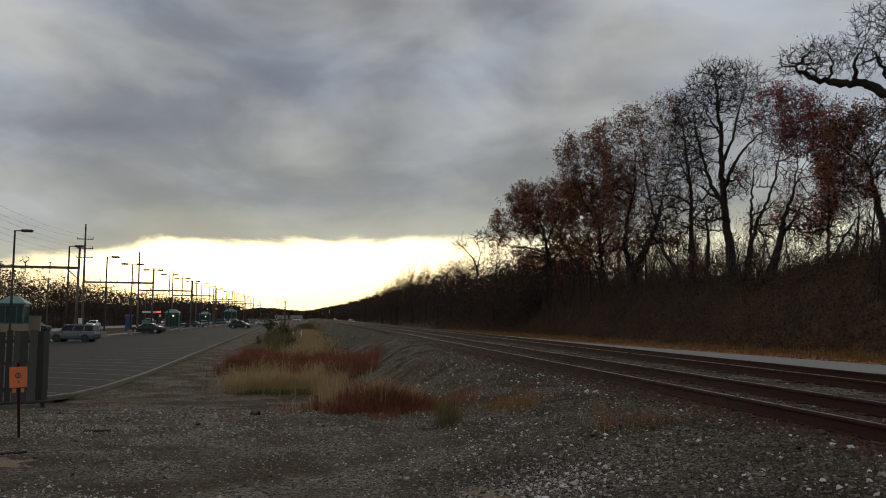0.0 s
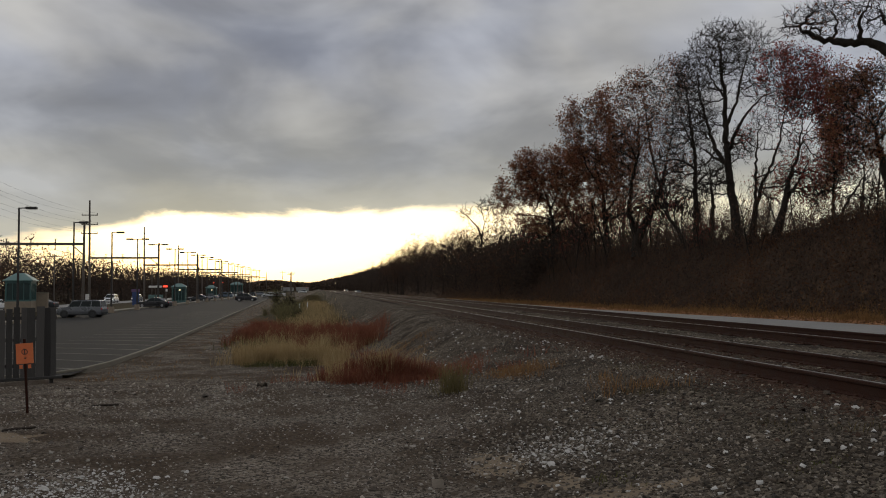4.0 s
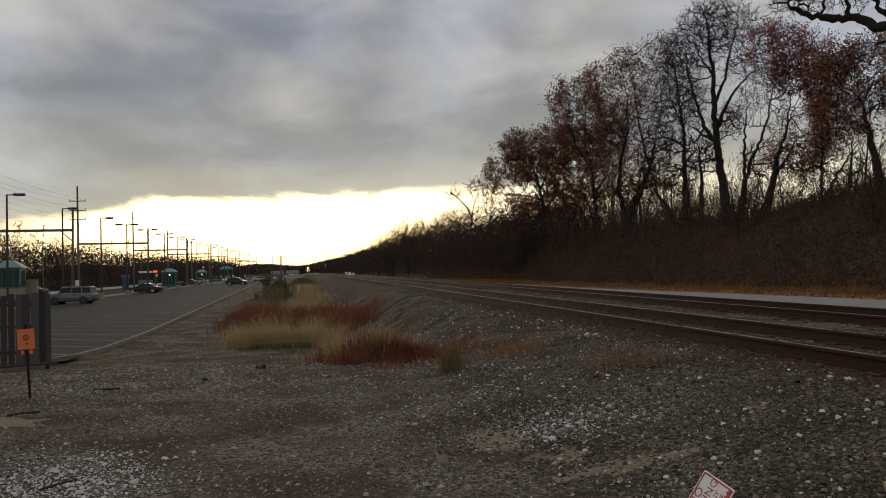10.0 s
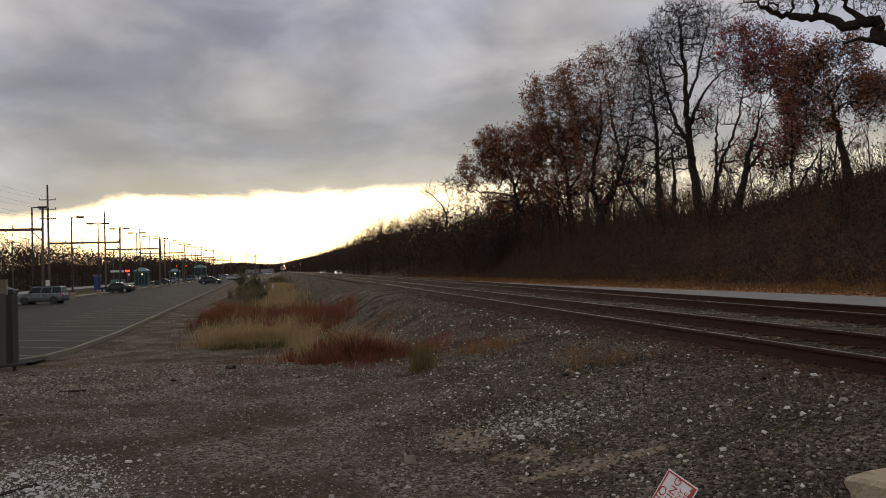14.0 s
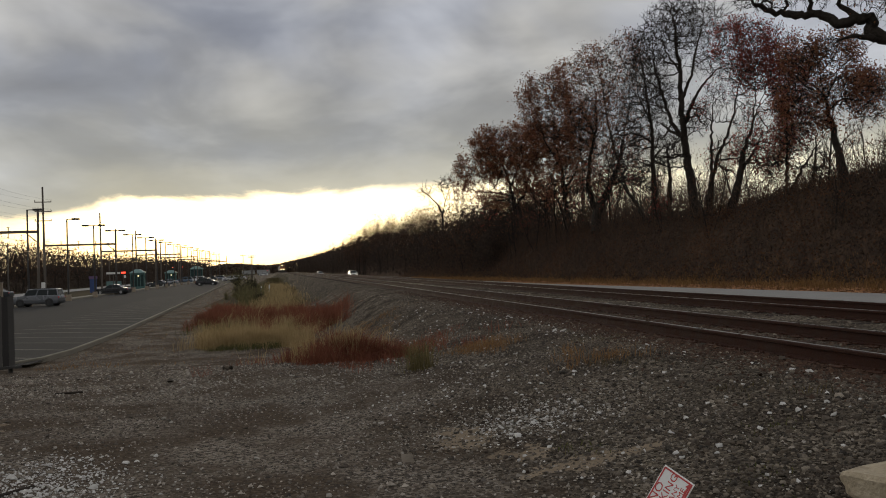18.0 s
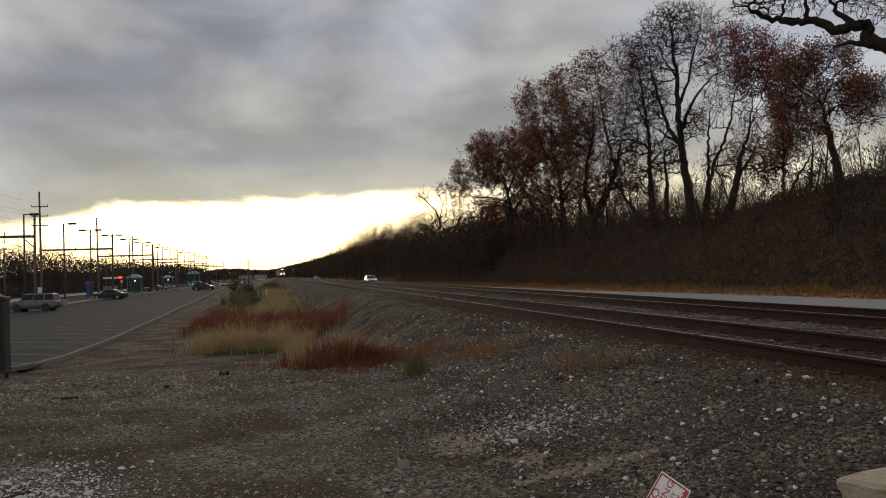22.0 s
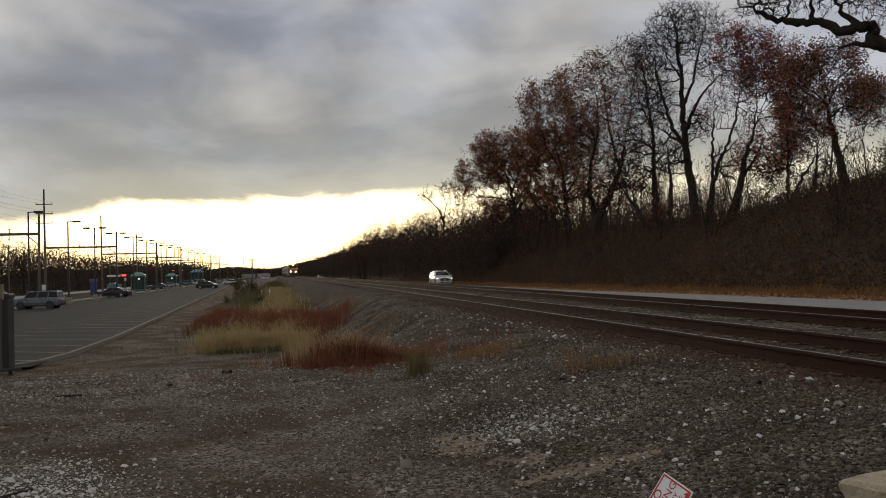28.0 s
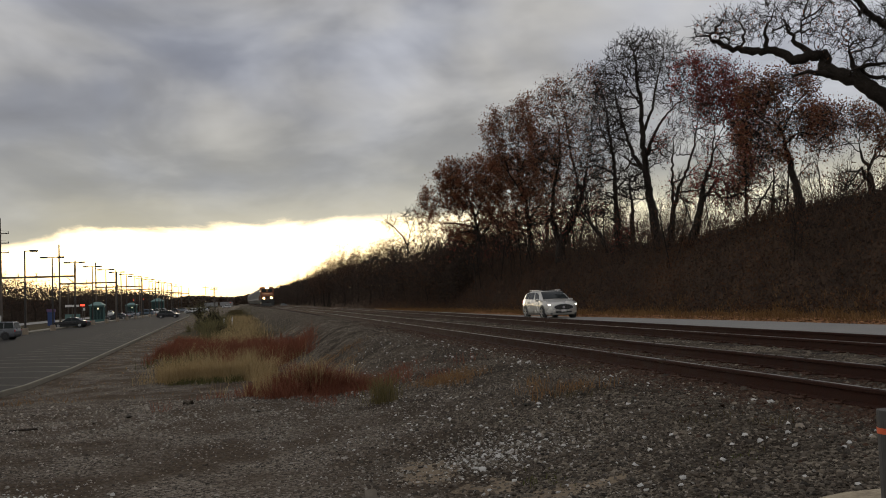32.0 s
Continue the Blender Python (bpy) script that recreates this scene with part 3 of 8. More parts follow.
def build_kerb():
    path = [(-16.0, 25.0), (-11.0, 24.6), (-8.6, 24.6), (-7.6, 25.2), (-7.0, 26.6), (-6.75, 29.0)]
    path += [(float(lot_edge(y)), float(y)) for y in np.linspace(32, 200, 42)]
    rings = []
    for i, (x, y) in enumerate(path):
        a, b = path[max(0, i - 1)], path[min(len(path) - 1, i + 1)]
        d = Vector((b[0] - a[0], b[1] - a[1])).normalized()
        nx, ny = -d.y, d.x
        prof = [(-0.06, -0.5), (-0.055, 0.04), (-0.04, 0.055), (0.04, 0.055), (0.055, 0.04), (0.06, -0.5)]
        rings.append([(x + nx * u, y + ny * u, LOT + v) for u, v in prof])
    bm = bmesh.new()
    loft(bm, rings)
    return tagged(part("kerb", bm, M_KERB), "pale worn concrete kerb along the lot", "kerb", kind="structure")


build_kerb()

# ---- railway tracks ----
RAIL_PROFILE = [(-0.075, 0.0), (-0.075, 0.012), (-0.012, 0.03), (-0.009, 0.125), (-0.036, 0.135), (-0.037, 0.162), (-0.028, 0.170),
                (0.028, 0.170), (0.037, 0.162), (0.036, 0.135), (0.009, 0.125), (0.012, 0.03), (0.075, 0.012), (0.075, 0.0)]


def rail_mesh(x, name, track):
    ys = np.concatenate([np.linspace(-40, 60, 41), np.linspace(66, 400, 60), np.linspace(420, 1300, 40)])
    b = bend(ys)
    bm = bmesh.new()
    loft(bm, [[(x + b[i] + u, ys[i], HEAD - 0.170 + v) for u, v in RAIL_PROFILE] for i in range(len(ys))])
    r = part(name, bm, M_RAIL, track)
    bm = bmesh.new()
    w = 0.019
    loft(bm, [[(x + b[i] - w, ys[i], HEAD + 0.001), (x + b[i] + w, ys[i], HEAD + 0.001), (x + b[i] + w, ys[i], HEAD + 0.004), (x + b[i] - w, ys[i], HEAD + 0.004)]
              for i in range(len(ys))])
    part("running_surface", bm, M_RAIL_TOP, r, "polished steel running surface")


def tie_meshes():
    out = []
    rng = random.Random(5)
    for k in range(5):
        bm = bmesh.new()
        box(bm, (0, 0, -0.09), (2.6, 0.23, 0.18), bevel=0.012)
        for v in bm.verts:
            v.co += Vector((rng.uniform(-0.03, 0.03), rng.uniform(-0.012, 0.012), rng.uniform(-0.012, 0.006)))
        me = bpy.data.meshes.new("tie")
        bmesh.ops.recalc_face_normals(bm, faces=bm.faces[:])
        bm.to_mesh(me)
        bm.free()
        me.materials.append(M_TIE)
        out.append(me)
    return out


TIES = tie_meshes()
_bm = bmesh.new()
box(_bm, (0, 0, 0.008), (0.36, 0.19, 0.016), bevel=0.004)
for _x in (-0.1, 0.1):
    for _y in (-0.06, 0.06):
        box(_bm, (_x, _y, 0.02), (0.035, 0.03, 0.03))
PLATE = bpy.data.meshes.new("tie_plate")
_bm.to_mesh(PLATE)
_bm.free()
PLATE.materials.append(M_PLATE)


def build_track(cx, seed, label, n_near):
    track = tagged(empty("railway_track", Matrix.Identity(4)), label, "railway track", group="railway tracks")
    for sx in (-0.753, 0.753):
        rail_mesh(cx + sx, "rail", track)
    rng = random.Random(seed)
    y = 2.0
    far = []
    k = 0
    while y < 330:
        if k < n_near:
            ob = new("tie", TIES[rng.randrange(5)])
            ob.parent = track
            ob.matrix_local = pose(cx + rng.uniform(-0.06, 0.06), y, HEAD - 0.172 + rng.uniform(-0.012, 0.004), 0, 0, rng.uniform(-1.2, 1.2))
            if k < 46:
                for sx in (-0.753, 0.753):
                    p = new("tie_plate", PLATE)
                    p.parent = ob
                    p.matrix_local = Matrix.Translation((sx, 0, 0))
        else:
            far.append((cx + float(bend(y)) + rng.uniform(-0.06, 0.06), y))
        k += 1
        y += 0.52 + rng.uniform(-0.03, 0.03)
    bm = bmesh.new()
    c = np.array([(-1.3, -0.115, -0.1), (1.3, -0.115, -0.1), (1.3, 0.115, -0.1), (-1.3, 0.115, -0.1),
                  (-1.3, -0.115, 0.0), (1.3, -0.115, 0.0), (1.3, 0.115, 0.0), (-1.3, 0.115, 0.0)])
    q = np.array([(4, 5, 6, 7), (0, 1, 5, 4), (1, 2, 6, 5), (2, 3, 7, 6), (3, 0, 4, 7)])
    bm.free()
    v = np.concatenate([c + np.array([x, yy, HEAD - 0.174]) for x, yy in far])
    f = np.concatenate([q + 8 * i for i in range(len(far))])
    rest = new("tie_row", array_mesh("tie_row", v, f, M_TIE))
    rest.parent = track
    tagged(rest, kind="stuff")
    return track


build_track(NEAR, 11, "rusty steel railway track on weathered ties and ballast", 120)
build_track(FAR, 12, "second rusty railway track on ballast beside the road", 90)


# ---- loose stone ----
def stones(name, spots, size, material, label, seed, flat=0.65, blocky=False):
    """Broken stones, each the upper part of a jittered lump bedded in the ground; blocky ones have a broken top face. spots: (n, 2); size: (n,)."""
    rng = np.random.default_rng(seed)
    n = len(spots)
    base = np.array([(1, 0, -0.35), (0, 1, -0.35), (-1, 0, -0.35), (0, -1, -0.35), (0, 0, 1)], float)
    q = np.array([(0, 1, 4), (1, 2, 4), (2, 3, 4), (3, 0, 4)])
    if blocky:
        base = np.array([(1, 0, -0.35), (0, 1, -0.35), (-1, 0, -0.35), (0, -1, -0.35), (0.55, 0.5, 0.62), (-0.5, 0.55, 0.62), (-0.55, -0.5, 0.62), (0.5, -0.55, 0.62)])
        q = np.array([(0, 1, 4), (1, 5, 4), (1, 2, 5), (2, 6, 5), (2, 3, 6), (3, 7, 6), (3, 0, 7), (0, 4, 7), (4, 5, 6), (4, 6, 7)])
    k = len(base)
    v = base[None] * rng.uniform(0.6, 1.25, (n, k, 3)) + rng.uniform(-0.22, 0.22, (n, k, 3))
    v[:, :, 2] *= flat
    a = rng.uniform(0, 2 * np.pi, n)
    c, s = np.cos(a)[:, None], np.sin(a)[:, None]
    tilt = rng.uniform(-0.6, 0.6, n)[:, None]
    x, y, z = v[:, :, 0], v[:, :, 1], v[:, :, 2]
    x, z = x * np.cos(tilt) - z * np.sin(tilt), x * np.sin(tilt) + z * np.cos(tilt)
    v = np.stack([x * c - y * s, x * s + y * c, z], -1) * (size[:, None, None] * 0.5)
    gz = ground_z(spots[:, 0], spots[:, 1]) + size * rng.uniform(-0.02, 0.20, n)
    v += np.concatenate([spots, gz[:, None]], 1)[:, None, :]
    f = (q[None] + (np.arange(n) * k)[:, None, None]).reshape(-1, 3)
    return tagged(new(name, array_mesh(name, v.reshape(-1, 3), f, material)), label, "gravel", kind="stuff")


def scatter(rng, n, x0, x1, y0, y1, power=1.0):
    """Points that thin out with distance."""
    y = y0 + (y1 - y0) * rng.uniform(0, 1, n) ** power
    return np.stack([rng.uniform(x0, x1, n), y], 1)


def build_stones():
    rng = np.random.default_rng(3)
    # ballast shoulder and between the rails
    p = scatter(rng, 78000, 0.6, 5.0, 3.4, 26, 1.9)
    p = p[rng.uniform(0, 1, len(p)) < smoothstep(0.6, 2.6, p[:, 0] + 0.5 * np.sin(p[:, 1]))]
    for q, blocky, seed in ((p[p[:, 1] < 10], True, 21), (p[p[:, 1] >= 10], False, 20)):
        stones("ballast_stones", q, rng.lognormal(np.log(0.022), 0.40, len(q)), M_SLAG, "dark broken ballast stones beside the track", seed, 0.7, blocky)
    p = scatter(rng, 13000, 0.9, 4.9, 26, 150, 2.0)
    p[:, 0] += bend(p[:, 1])
    stones("ballast_stones", p, rng.lognormal(np.log(0.05), 0.3, len(p)), M_SLAG, "dark broken ballast stones beside the track", 22)
    p = scatter(rng, 22000, 4.55, 7.85, 3, 40, 1.6)
    p = np.concatenate([p, np.stack([5.36 - rng.exponential(0.32, 15000), 3 + 27 * rng.uniform(0, 1, 15000) ** 1.6], 1)])
    p = p[np.abs(np.abs(p[:, 0] - NEAR) - 0.753) > 0.085]
    stones("rusty_stones", p, rng.lognormal(np.log(0.038), 0.3, len(p)), M_RUST_STONE, "rust-brown ballast stones round the near rails", 28, 0.6)
    p = scatter(rng, 16000, 5.0, 12.3, 3, 46, 1.6)
    keep = (np.abs(np.abs(p[:, 0] - NEAR) - 0.753) > 0.10) & (np.abs(np.abs(p[:, 0] - FAR) - 0.753) > 0.10)
    p = p[keep]
    stones("ballast_stones", p, rng.lognormal(np.log(0.050), 0.3, len(p)), M_SLAG, "rusty ballast stones between ties and rails", 23, 0.5)
    # smaller crushed stone on the apron
    p = scatter(rng, 70000, -7.0, 3.4, 3.2, 15.5, 1.45)
    dens = noise_field(p * 0.55)
    p = p[rng.uniform(0, 1, len(p)) < 0.22 + 0.95 * dens]
    p = p[rng.uniform(0, 1, len(p)) > 0.85 * np.exp(-(((p[:, 0] - 1.4) / 0.55) ** 2 + ((p[:, 1] - 7.0) / 0.6) ** 2)) ]
    stones("crushed_stones", p, rng.lognormal(np.log(0.0205), 0.42, len(p)), M_STONE, "small crushed stones trodden into dirt", 24, 0.6)
    p = scatter(rng, 20000, -7.0, 2.6, 12, 48, 1.3)
    p = p[rng.uniform(0, 1, len(p)) < 0.2 + 0.8 * noise_field(p * 0.4)]
    p = p[(p[:, 1] < 24) | (p[:, 0] > lot_edge(p[:, 1]) + 0.3)]
    stones("crushed_stones", p, rng.lognormal(np.log(0.036), 0.4, len(p)), M_STONE, "small crushed stones trodden into dirt", 25, 0.5)
    # pale limestone pieces, in drifts
    p = scatter(rng, 560, 1.6, 5.0, 4, 26, 1.2)
    stones("pale_stones", p, rng.lognormal(np.log(0.035), 0.35, len(p)), M_WHITE_STONE, "scattered white limestone pieces", 26, 0.75, True)
    q = np.concatenate([rng.normal((1.95, 7.6), (0.65, 0.5), (1100, 2)), rng.normal((-1.3, 11.9), (1.9, 0.55), (1100, 2)),
                        rng.normal((2.1, 11.2), (0.9, 0.7), (260, 2)), scatter(rng, 1100, -5, 3.5, 4, 14),
                        scatter(rng, 260, 7.2, 9.2, 5, 40)])
    e = scatter(rng, 7000, -5, 3.0, 4, 16, 1.3)
    q = np.concatenate([q, e[rng.uniform(0, 1, 7000) < noise_field(e * 0.8) ** 2.2]])
    stones("pale_stones", q, rng.lognormal(np.log(0.0175), 0.45, len(q)), M_CHIP, "scattered pale limestone chips", 27, 0.7, True)
    q = np.concatenate([rng.normal((-1.9, 6.6), (0.35, 0.55), (2300, 2)), rng.normal((2.1, 7.6), (0.42, 0.42), (900, 2)), rng.normal((1.3, 9.6), (0.7, 0.5), (260, 2))])
    stones("pale_stones", q, rng.lognormal(np.log(0.014), 0.5, len(q)), M_WHITE_STONE, "spill of white limestone chips", 29, 0.7, True)


def noise_field(p):
    """Smooth random field in 0..1 for an array of points."""
    x, y = p[:, 0], p[:, 1]
    v = np.sin(x * 1.7 + 2 * np.sin(y * 0.9)) + np.sin(y * 2.3 + 1.5 * np.sin(x * 1.1 + 2)) + 0.7 * np.sin(x * 3.9 - y * 2.9)
    return np.clip(0.5 + v / 4.5, 0, 1)


build_stones()


# ---- grasses and brush ----
def blades(name, roots, height, lean, width, material, label, seed, category="grass", zfun=None):
    """Bent tapered blades, two faces each; roots (n, 2)."""
    rng = np.random.default_rng(seed)
    n = len(roots)
    z = (zfun or ground_z)(roots[:, 0], roots[:, 1]) - 0.02
    r = np.concatenate([roots, z[:, None]], 1)
    a = rng.uniform(0, 2 * np.pi, n)
    d = np.stack([np.cos(a), np.sin(a), np.zeros(n)], 1)
    b = rng.uniform(0, 2 * np.pi, n)
    side = np.stack([np.cos(b), np.sin(b), np.zeros(n)], 1) * (width * rng.uniform(0.6, 1.3, n))[:, None]
    h = height * rng.uniform(0.55, 1.1, n)
    ln = lean * rng.uniform(0.1, 1.2, n) * h
    mid = r + d * (ln * 0.35)[:, None] + np.array([0, 0, 1.0]) * (h * 0.6)[:, None]
    tip = r + d * ln[:, None] + np.array([0, 0, 1.0]) * (h * (1 - 0.25 * lean))[:, None]
    v = np.stack([r - side, r + side, mid + side * 0.7, mid - side * 0.7, tip], 1).reshape(-1, 3)
    k = (np.arange(n) * 5)[:, None]
    f = np.concatenate([np.array([[0, 1, 2]]) + k, np.array([[0, 2, 3]]) + k, np.array([[3, 2, 4]]) + k])
    return tagged(new(name, array_mesh(name, v, f, material)), label, category, kind="stuff")


def patch(rng, n, cx, cy, rx, ry, clumps):
    """Roots gathered in clumps that thin out from a centre."""
    c = np.stack([cx + rx * 0.55 * rng.normal(0, 1, clumps), cy + ry * 0.55 * rng.normal(0, 1, clumps)], 1)
    w = rng.uniform(0.3, 1.6, clumps)
    return c[rng.choice(clumps, n, p=w / w.sum())] + rng.normal(0, 0.12, (n, 2))


def tufty(p, h):
    """Heights that change from clump to clump."""
    return h * (0.30 + 0.55 * noise_field(p * 2.3) + 0.45 * noise_field(p[:, ::-1] * 0.9 + 3.0))


def build_grass():
    rng = np.random.default_rng(8)
    P = lambda *a: patch(rng, *a)

    def sow(name, p, h, lean, w, m, label, seed):
        blades(name, p, tufty(p, h), lean, w, m, label, seed)

    p = np.concatenate([P(8000, 0.95, 15.3, 0.72, 1.3, 100), P(450, 1.9, 14.7, 0.5, 0.9, 20), P(250, 2.7, 15.5, 0.7, 1.2, 14)])
    mound = 0.38 + 0.62 * np.exp(-(((p[:, 0] - 0.95) / 0.62) ** 2 + ((p[:, 1] - 15.3) / 1.0) ** 2))
    blades("red_grass", p, tufty(p, 0.95) * mound, 1.3, 0.0042, M_RED_GRASS, "patch of rust-red dry bluestem grass", 31)
    sow("red_grass", np.concatenate([P(1500, 0.9, 14.6, 1.2, 1.2, 70), P(400, 2.0, 16, 1.2, 2.4, 40)]), 0.30, 1.1, 0.0034, M_RED_GRASS, "low rust-red grass round the patch", 46)
    sow("red_grass", np.concatenate([P(11000, -0.5, 40, 1.7, 4.0, 130), P(5200, 1.5, 38, 0.9, 3.5, 80), P(5000, -3.1, 44, 1.1, 4.5, 80)]), 1.05, 0.65, 0.0062, M_RED_GRASS,
        "patch of rust-red dry bluestem grass", 32)
    sow("tan_grass", np.concatenate([P(7000, -1.5, 29.6, 1.1, 1.5, 80), P(2800, -0.2, 28.8, 0.8, 1.0, 36)]), 0.84, 0.75, 0.0048, M_TAN_GRASS, "patch of straw-coloured dry grass", 33)
    sow("tan_grass", np.concatenate([P(1700, -1.0, 39, 1.8, 3.5, 60), P(900, 0.8, 36, 1.0, 2.5, 30), P(800, 1.05, 15.1, 0.85, 1.0, 40)]), 0.80, 0.7, 0.0048, M_TAN_GRASS, "straw-coloured stalks among red grass", 43)
    sow("green_grass", P(800, -1.2, 27.8, 1.2, 0.5, 34), 0.36, 0.6, 0.006, M_GREEN_GRASS, "low olive-green grass at the patch's foot", 34)
    y = 34 + 110 * rng.uniform(0, 1, 16000) ** 1.4
    p = np.stack([-0.9 + 1.7 * rng.normal(0, 0.55, 16000) + bend(y), y], 1)
    sow("tan_grass", p[:9000], 0.95, 0.6, 0.010, M_TAN_GRASS, "strip of straw-coloured dry grass beside the ballast", 35)
    sow("olive_grass", p[9000:] - np.array([0.9, 0]), 0.6, 0.6, 0.010, M_GREEN_GRASS, "olive weeds among the dry grass", 41)
    sow("tall_weeds", np.concatenate([P(1300, -3.2, 80, 1.0, 7.0, 26), P(700, -4.4, 92, 1.2, 8.0, 16), P(500, -2.6, 66, 0.9, 5.0, 14)]), 1.7, 0.75, 0.013, M_OLIVE_WEED, "tall olive weeds among the dry grass", 47)
    sow("green_grass", np.concatenate([P(900, 3.0, 13.2, 0.55, 0.9, 24), P(900, 2.4, 27, 1.0, 4, 40), P(250, 3.6, 10, 0.5, 0.6, 10)]), 0.24, 0.8, 0.0032, M_VERGE_GRASS,
        "thin olive weeds in the ballast", 36)
    sow("weeds", np.concatenate([P(160, 3.75, 9.4, 0.2, 0.3, 4), P(120, 3.9, 6.9, 0.3, 0.4, 5), P(160, 4.5, 12.0, 0.3, 1.0, 5)]), 0.13, 0.7, 0.003, M_FIELD_GRASS,
        "small dry weeds in the ballast", 37)
    # low growth over the ground between the strip and the ballast, far off
    y = 40 + 260 * rng.uniform(0, 1, 14000) ** 1.3
    p = np.stack([rng.normal(-0.9, 1.0, 14000) + 0.6 * np.sin(y * 0.13) + bend(y), y], 1)
    sow("dry_grass", p, 0.5, 0.7, 0.016, M_FIELD_GRASS, "low brown grass beside the ballast", 44)
    sow("green_weeds", np.concatenate([P(70, 2.75, 4.75, 0.12, 0.10, 3), P(60, 3.3, 5.6, 0.12, 0.12, 3), P(50, 2.2, 6.2, 0.10, 0.10, 2)]), 0.10, 0.9, 0.005, M_GREEN_GRASS,
        "small green weeds between the stones", 45)
    # sparse dry growth over the bare strip by the kerb
    y = 24 + 110 * rng.uniform(0, 1, 9000) ** 1.5
    p = np.stack([rng.uniform(-6.6, -1.5, 9000) + lot_edge(y) + 6.75, y], 1)
    p = p[rng.uniform(0, 1, 9000) < noise_field(p * 0.6) ** 1.5]
    sow("dry_weeds", p[::2], 0.18, 0.9, 0.008, M_VERGE_GRASS, "sparse withered weeds on bare dirt", 42)
    # verge and foot of the ridge
    n = 40000
    y = 12 + 130 * rng.uniform(0, 1, n) ** 1.5
    x = rng.triangular(20.1, 20.7, 23.6, n) + bend(y)
    p = np.stack([x, y], 1)
    p = p[rng.uniform(0, 1, n) < 0.12 + 1.1 * noise_field(p * 0.5) ** 1.5]
    sow("verge_grass", p, 0.5, 0.8, 0.011, M_VERGE_GRASS, "dry brown and olive grass along the road verge", 38)
    # fallen leaves on the verge
    n = 12000
    y = 10 + 70 * rng.uniform(0, 1, n) ** 1.4
    x = 19.9 + rng.exponential(0.55, n)
    ok = x < 23
    stones("fallen_leaves", np.stack([x, y], 1)[ok], rng.uniform(0.07, 0.16, n)[ok], M_FALLEN, "orange-brown fallen oak leaves along the verge", 39, 0.3)


build_grass()


M_TUFT = mat("withered_tuft", [(0.09, 0.075, 0.03), (0.17, 0.14, 0.06), (0.24, 0.19, 0.09)], 0.85, scale=1.2, bump=0.0, island=0.75, leafy=0.4, spec=0.2)


def build_tuft():
    rng = np.random.default_rng(4)
    p = rng.normal((1.78, 12.15), (0.10, 0.10), (260, 2))
    ob = blades("grass_tuft", p, 0.56, 0.7, 0.0036, M_TUFT, "olive-tan tuft of coarse grass in gravel", 40)
    ob["kind"] = "thing"
    del ob["kind"]


build_tuft()


def build_brush():
    """Leafless thicket on the ridge's slope."""
    rng = np.random.default_rng(15)
    segs, lv = [], []
    n = 14000
    y = 10 + 150 * rng.uniform(0, 1, n) ** 1.25
    xs = rng.uniform(21.6, 33.0, n)
    x = xs + bend(y)
    z = ground_z(x, y) - 0.05
    h = (0.6 + 1.7 * smoothstep(22, 27, xs)) * rng.uniform(0.35, 1.3, n) * (0.6 + 0.7 * noise_field(np.stack([x, y], 1) * 0.35))
    h = h * (1 - 0.42 * smoothstep(25.3, 27.6, xs) * smoothstep(56, 42, y)) * (1 + 0.35 * smoothstep(44, 58, y))
    r = 0.007 + 0.004 * (y > 60)
    a = rng.uniform(0, 2 * np.pi, (n, 4))
    p0 = np.stack([x, y, z], 1)
    d = np.stack([np.cos(a[:, 0]) * 0.3, np.sin(a[:, 0]) * 0.3, np.ones(n)], 1)
    p1 = p0 + d * (h * 0.55)[:, None]
    p2 = p1 + (d + rng.normal(0, 0.3, (n, 3))) * (h * 0.5)[:, None]
    out = [np.concatenate([p0, p1, (r * 1.5)[:, None], r[:, None]], 1), np.concatenate([p1, p2, r[:, None], (r * 0.4)[:, None]], 1)]
    tips = [p2]
    for k in range(1, 3):
        t = rng.uniform(0.3, 0.9, n)[:, None]
        s = p0 + (p1 - p0) * t
        e = s + np.stack([np.cos(a[:, k]) * 0.7, np.sin(a[:, k]) * 0.7, rng.uniform(0.4, 1.0, n)], 1) * (h * 0.45)[:, None]
        out.append(np.concatenate([s, e, (r * 0.8)[:, None], (r * 0.35)[:, None]], 1))
        tips.append(e)
    v, f = bake_tubes(np.concatenate(out), 3)
    tagged(new("brush_thicket", array_mesh("brush_thicket", v, f, M_BRUSH)), "dense dark leafless brush on the ridge slope", "brush", kind="stuff")
    # dead leaves still held by the brush
    tips = np.concatenate(tips)
    pick = tips[rng.uniform(0, 1, len(tips)) < 0.75 - 0.35 * smoothstep(25, 29, tips[:, 0] - bend(tips[:, 1])) * smoothstep(60, 45, tips[:, 1])]
    v, f = leaf_quads(np.repeat(pick, 2, 0) + rng.normal(0, 0.18, (len(pick) * 2, 3)), 0.10, rng)
    tagged(new("brush_leaves", array_mesh("brush_leaves", v, f, M_BRUSH_LEAF)), "withered brown leaves held by the brush", "brush", kind="stuff")


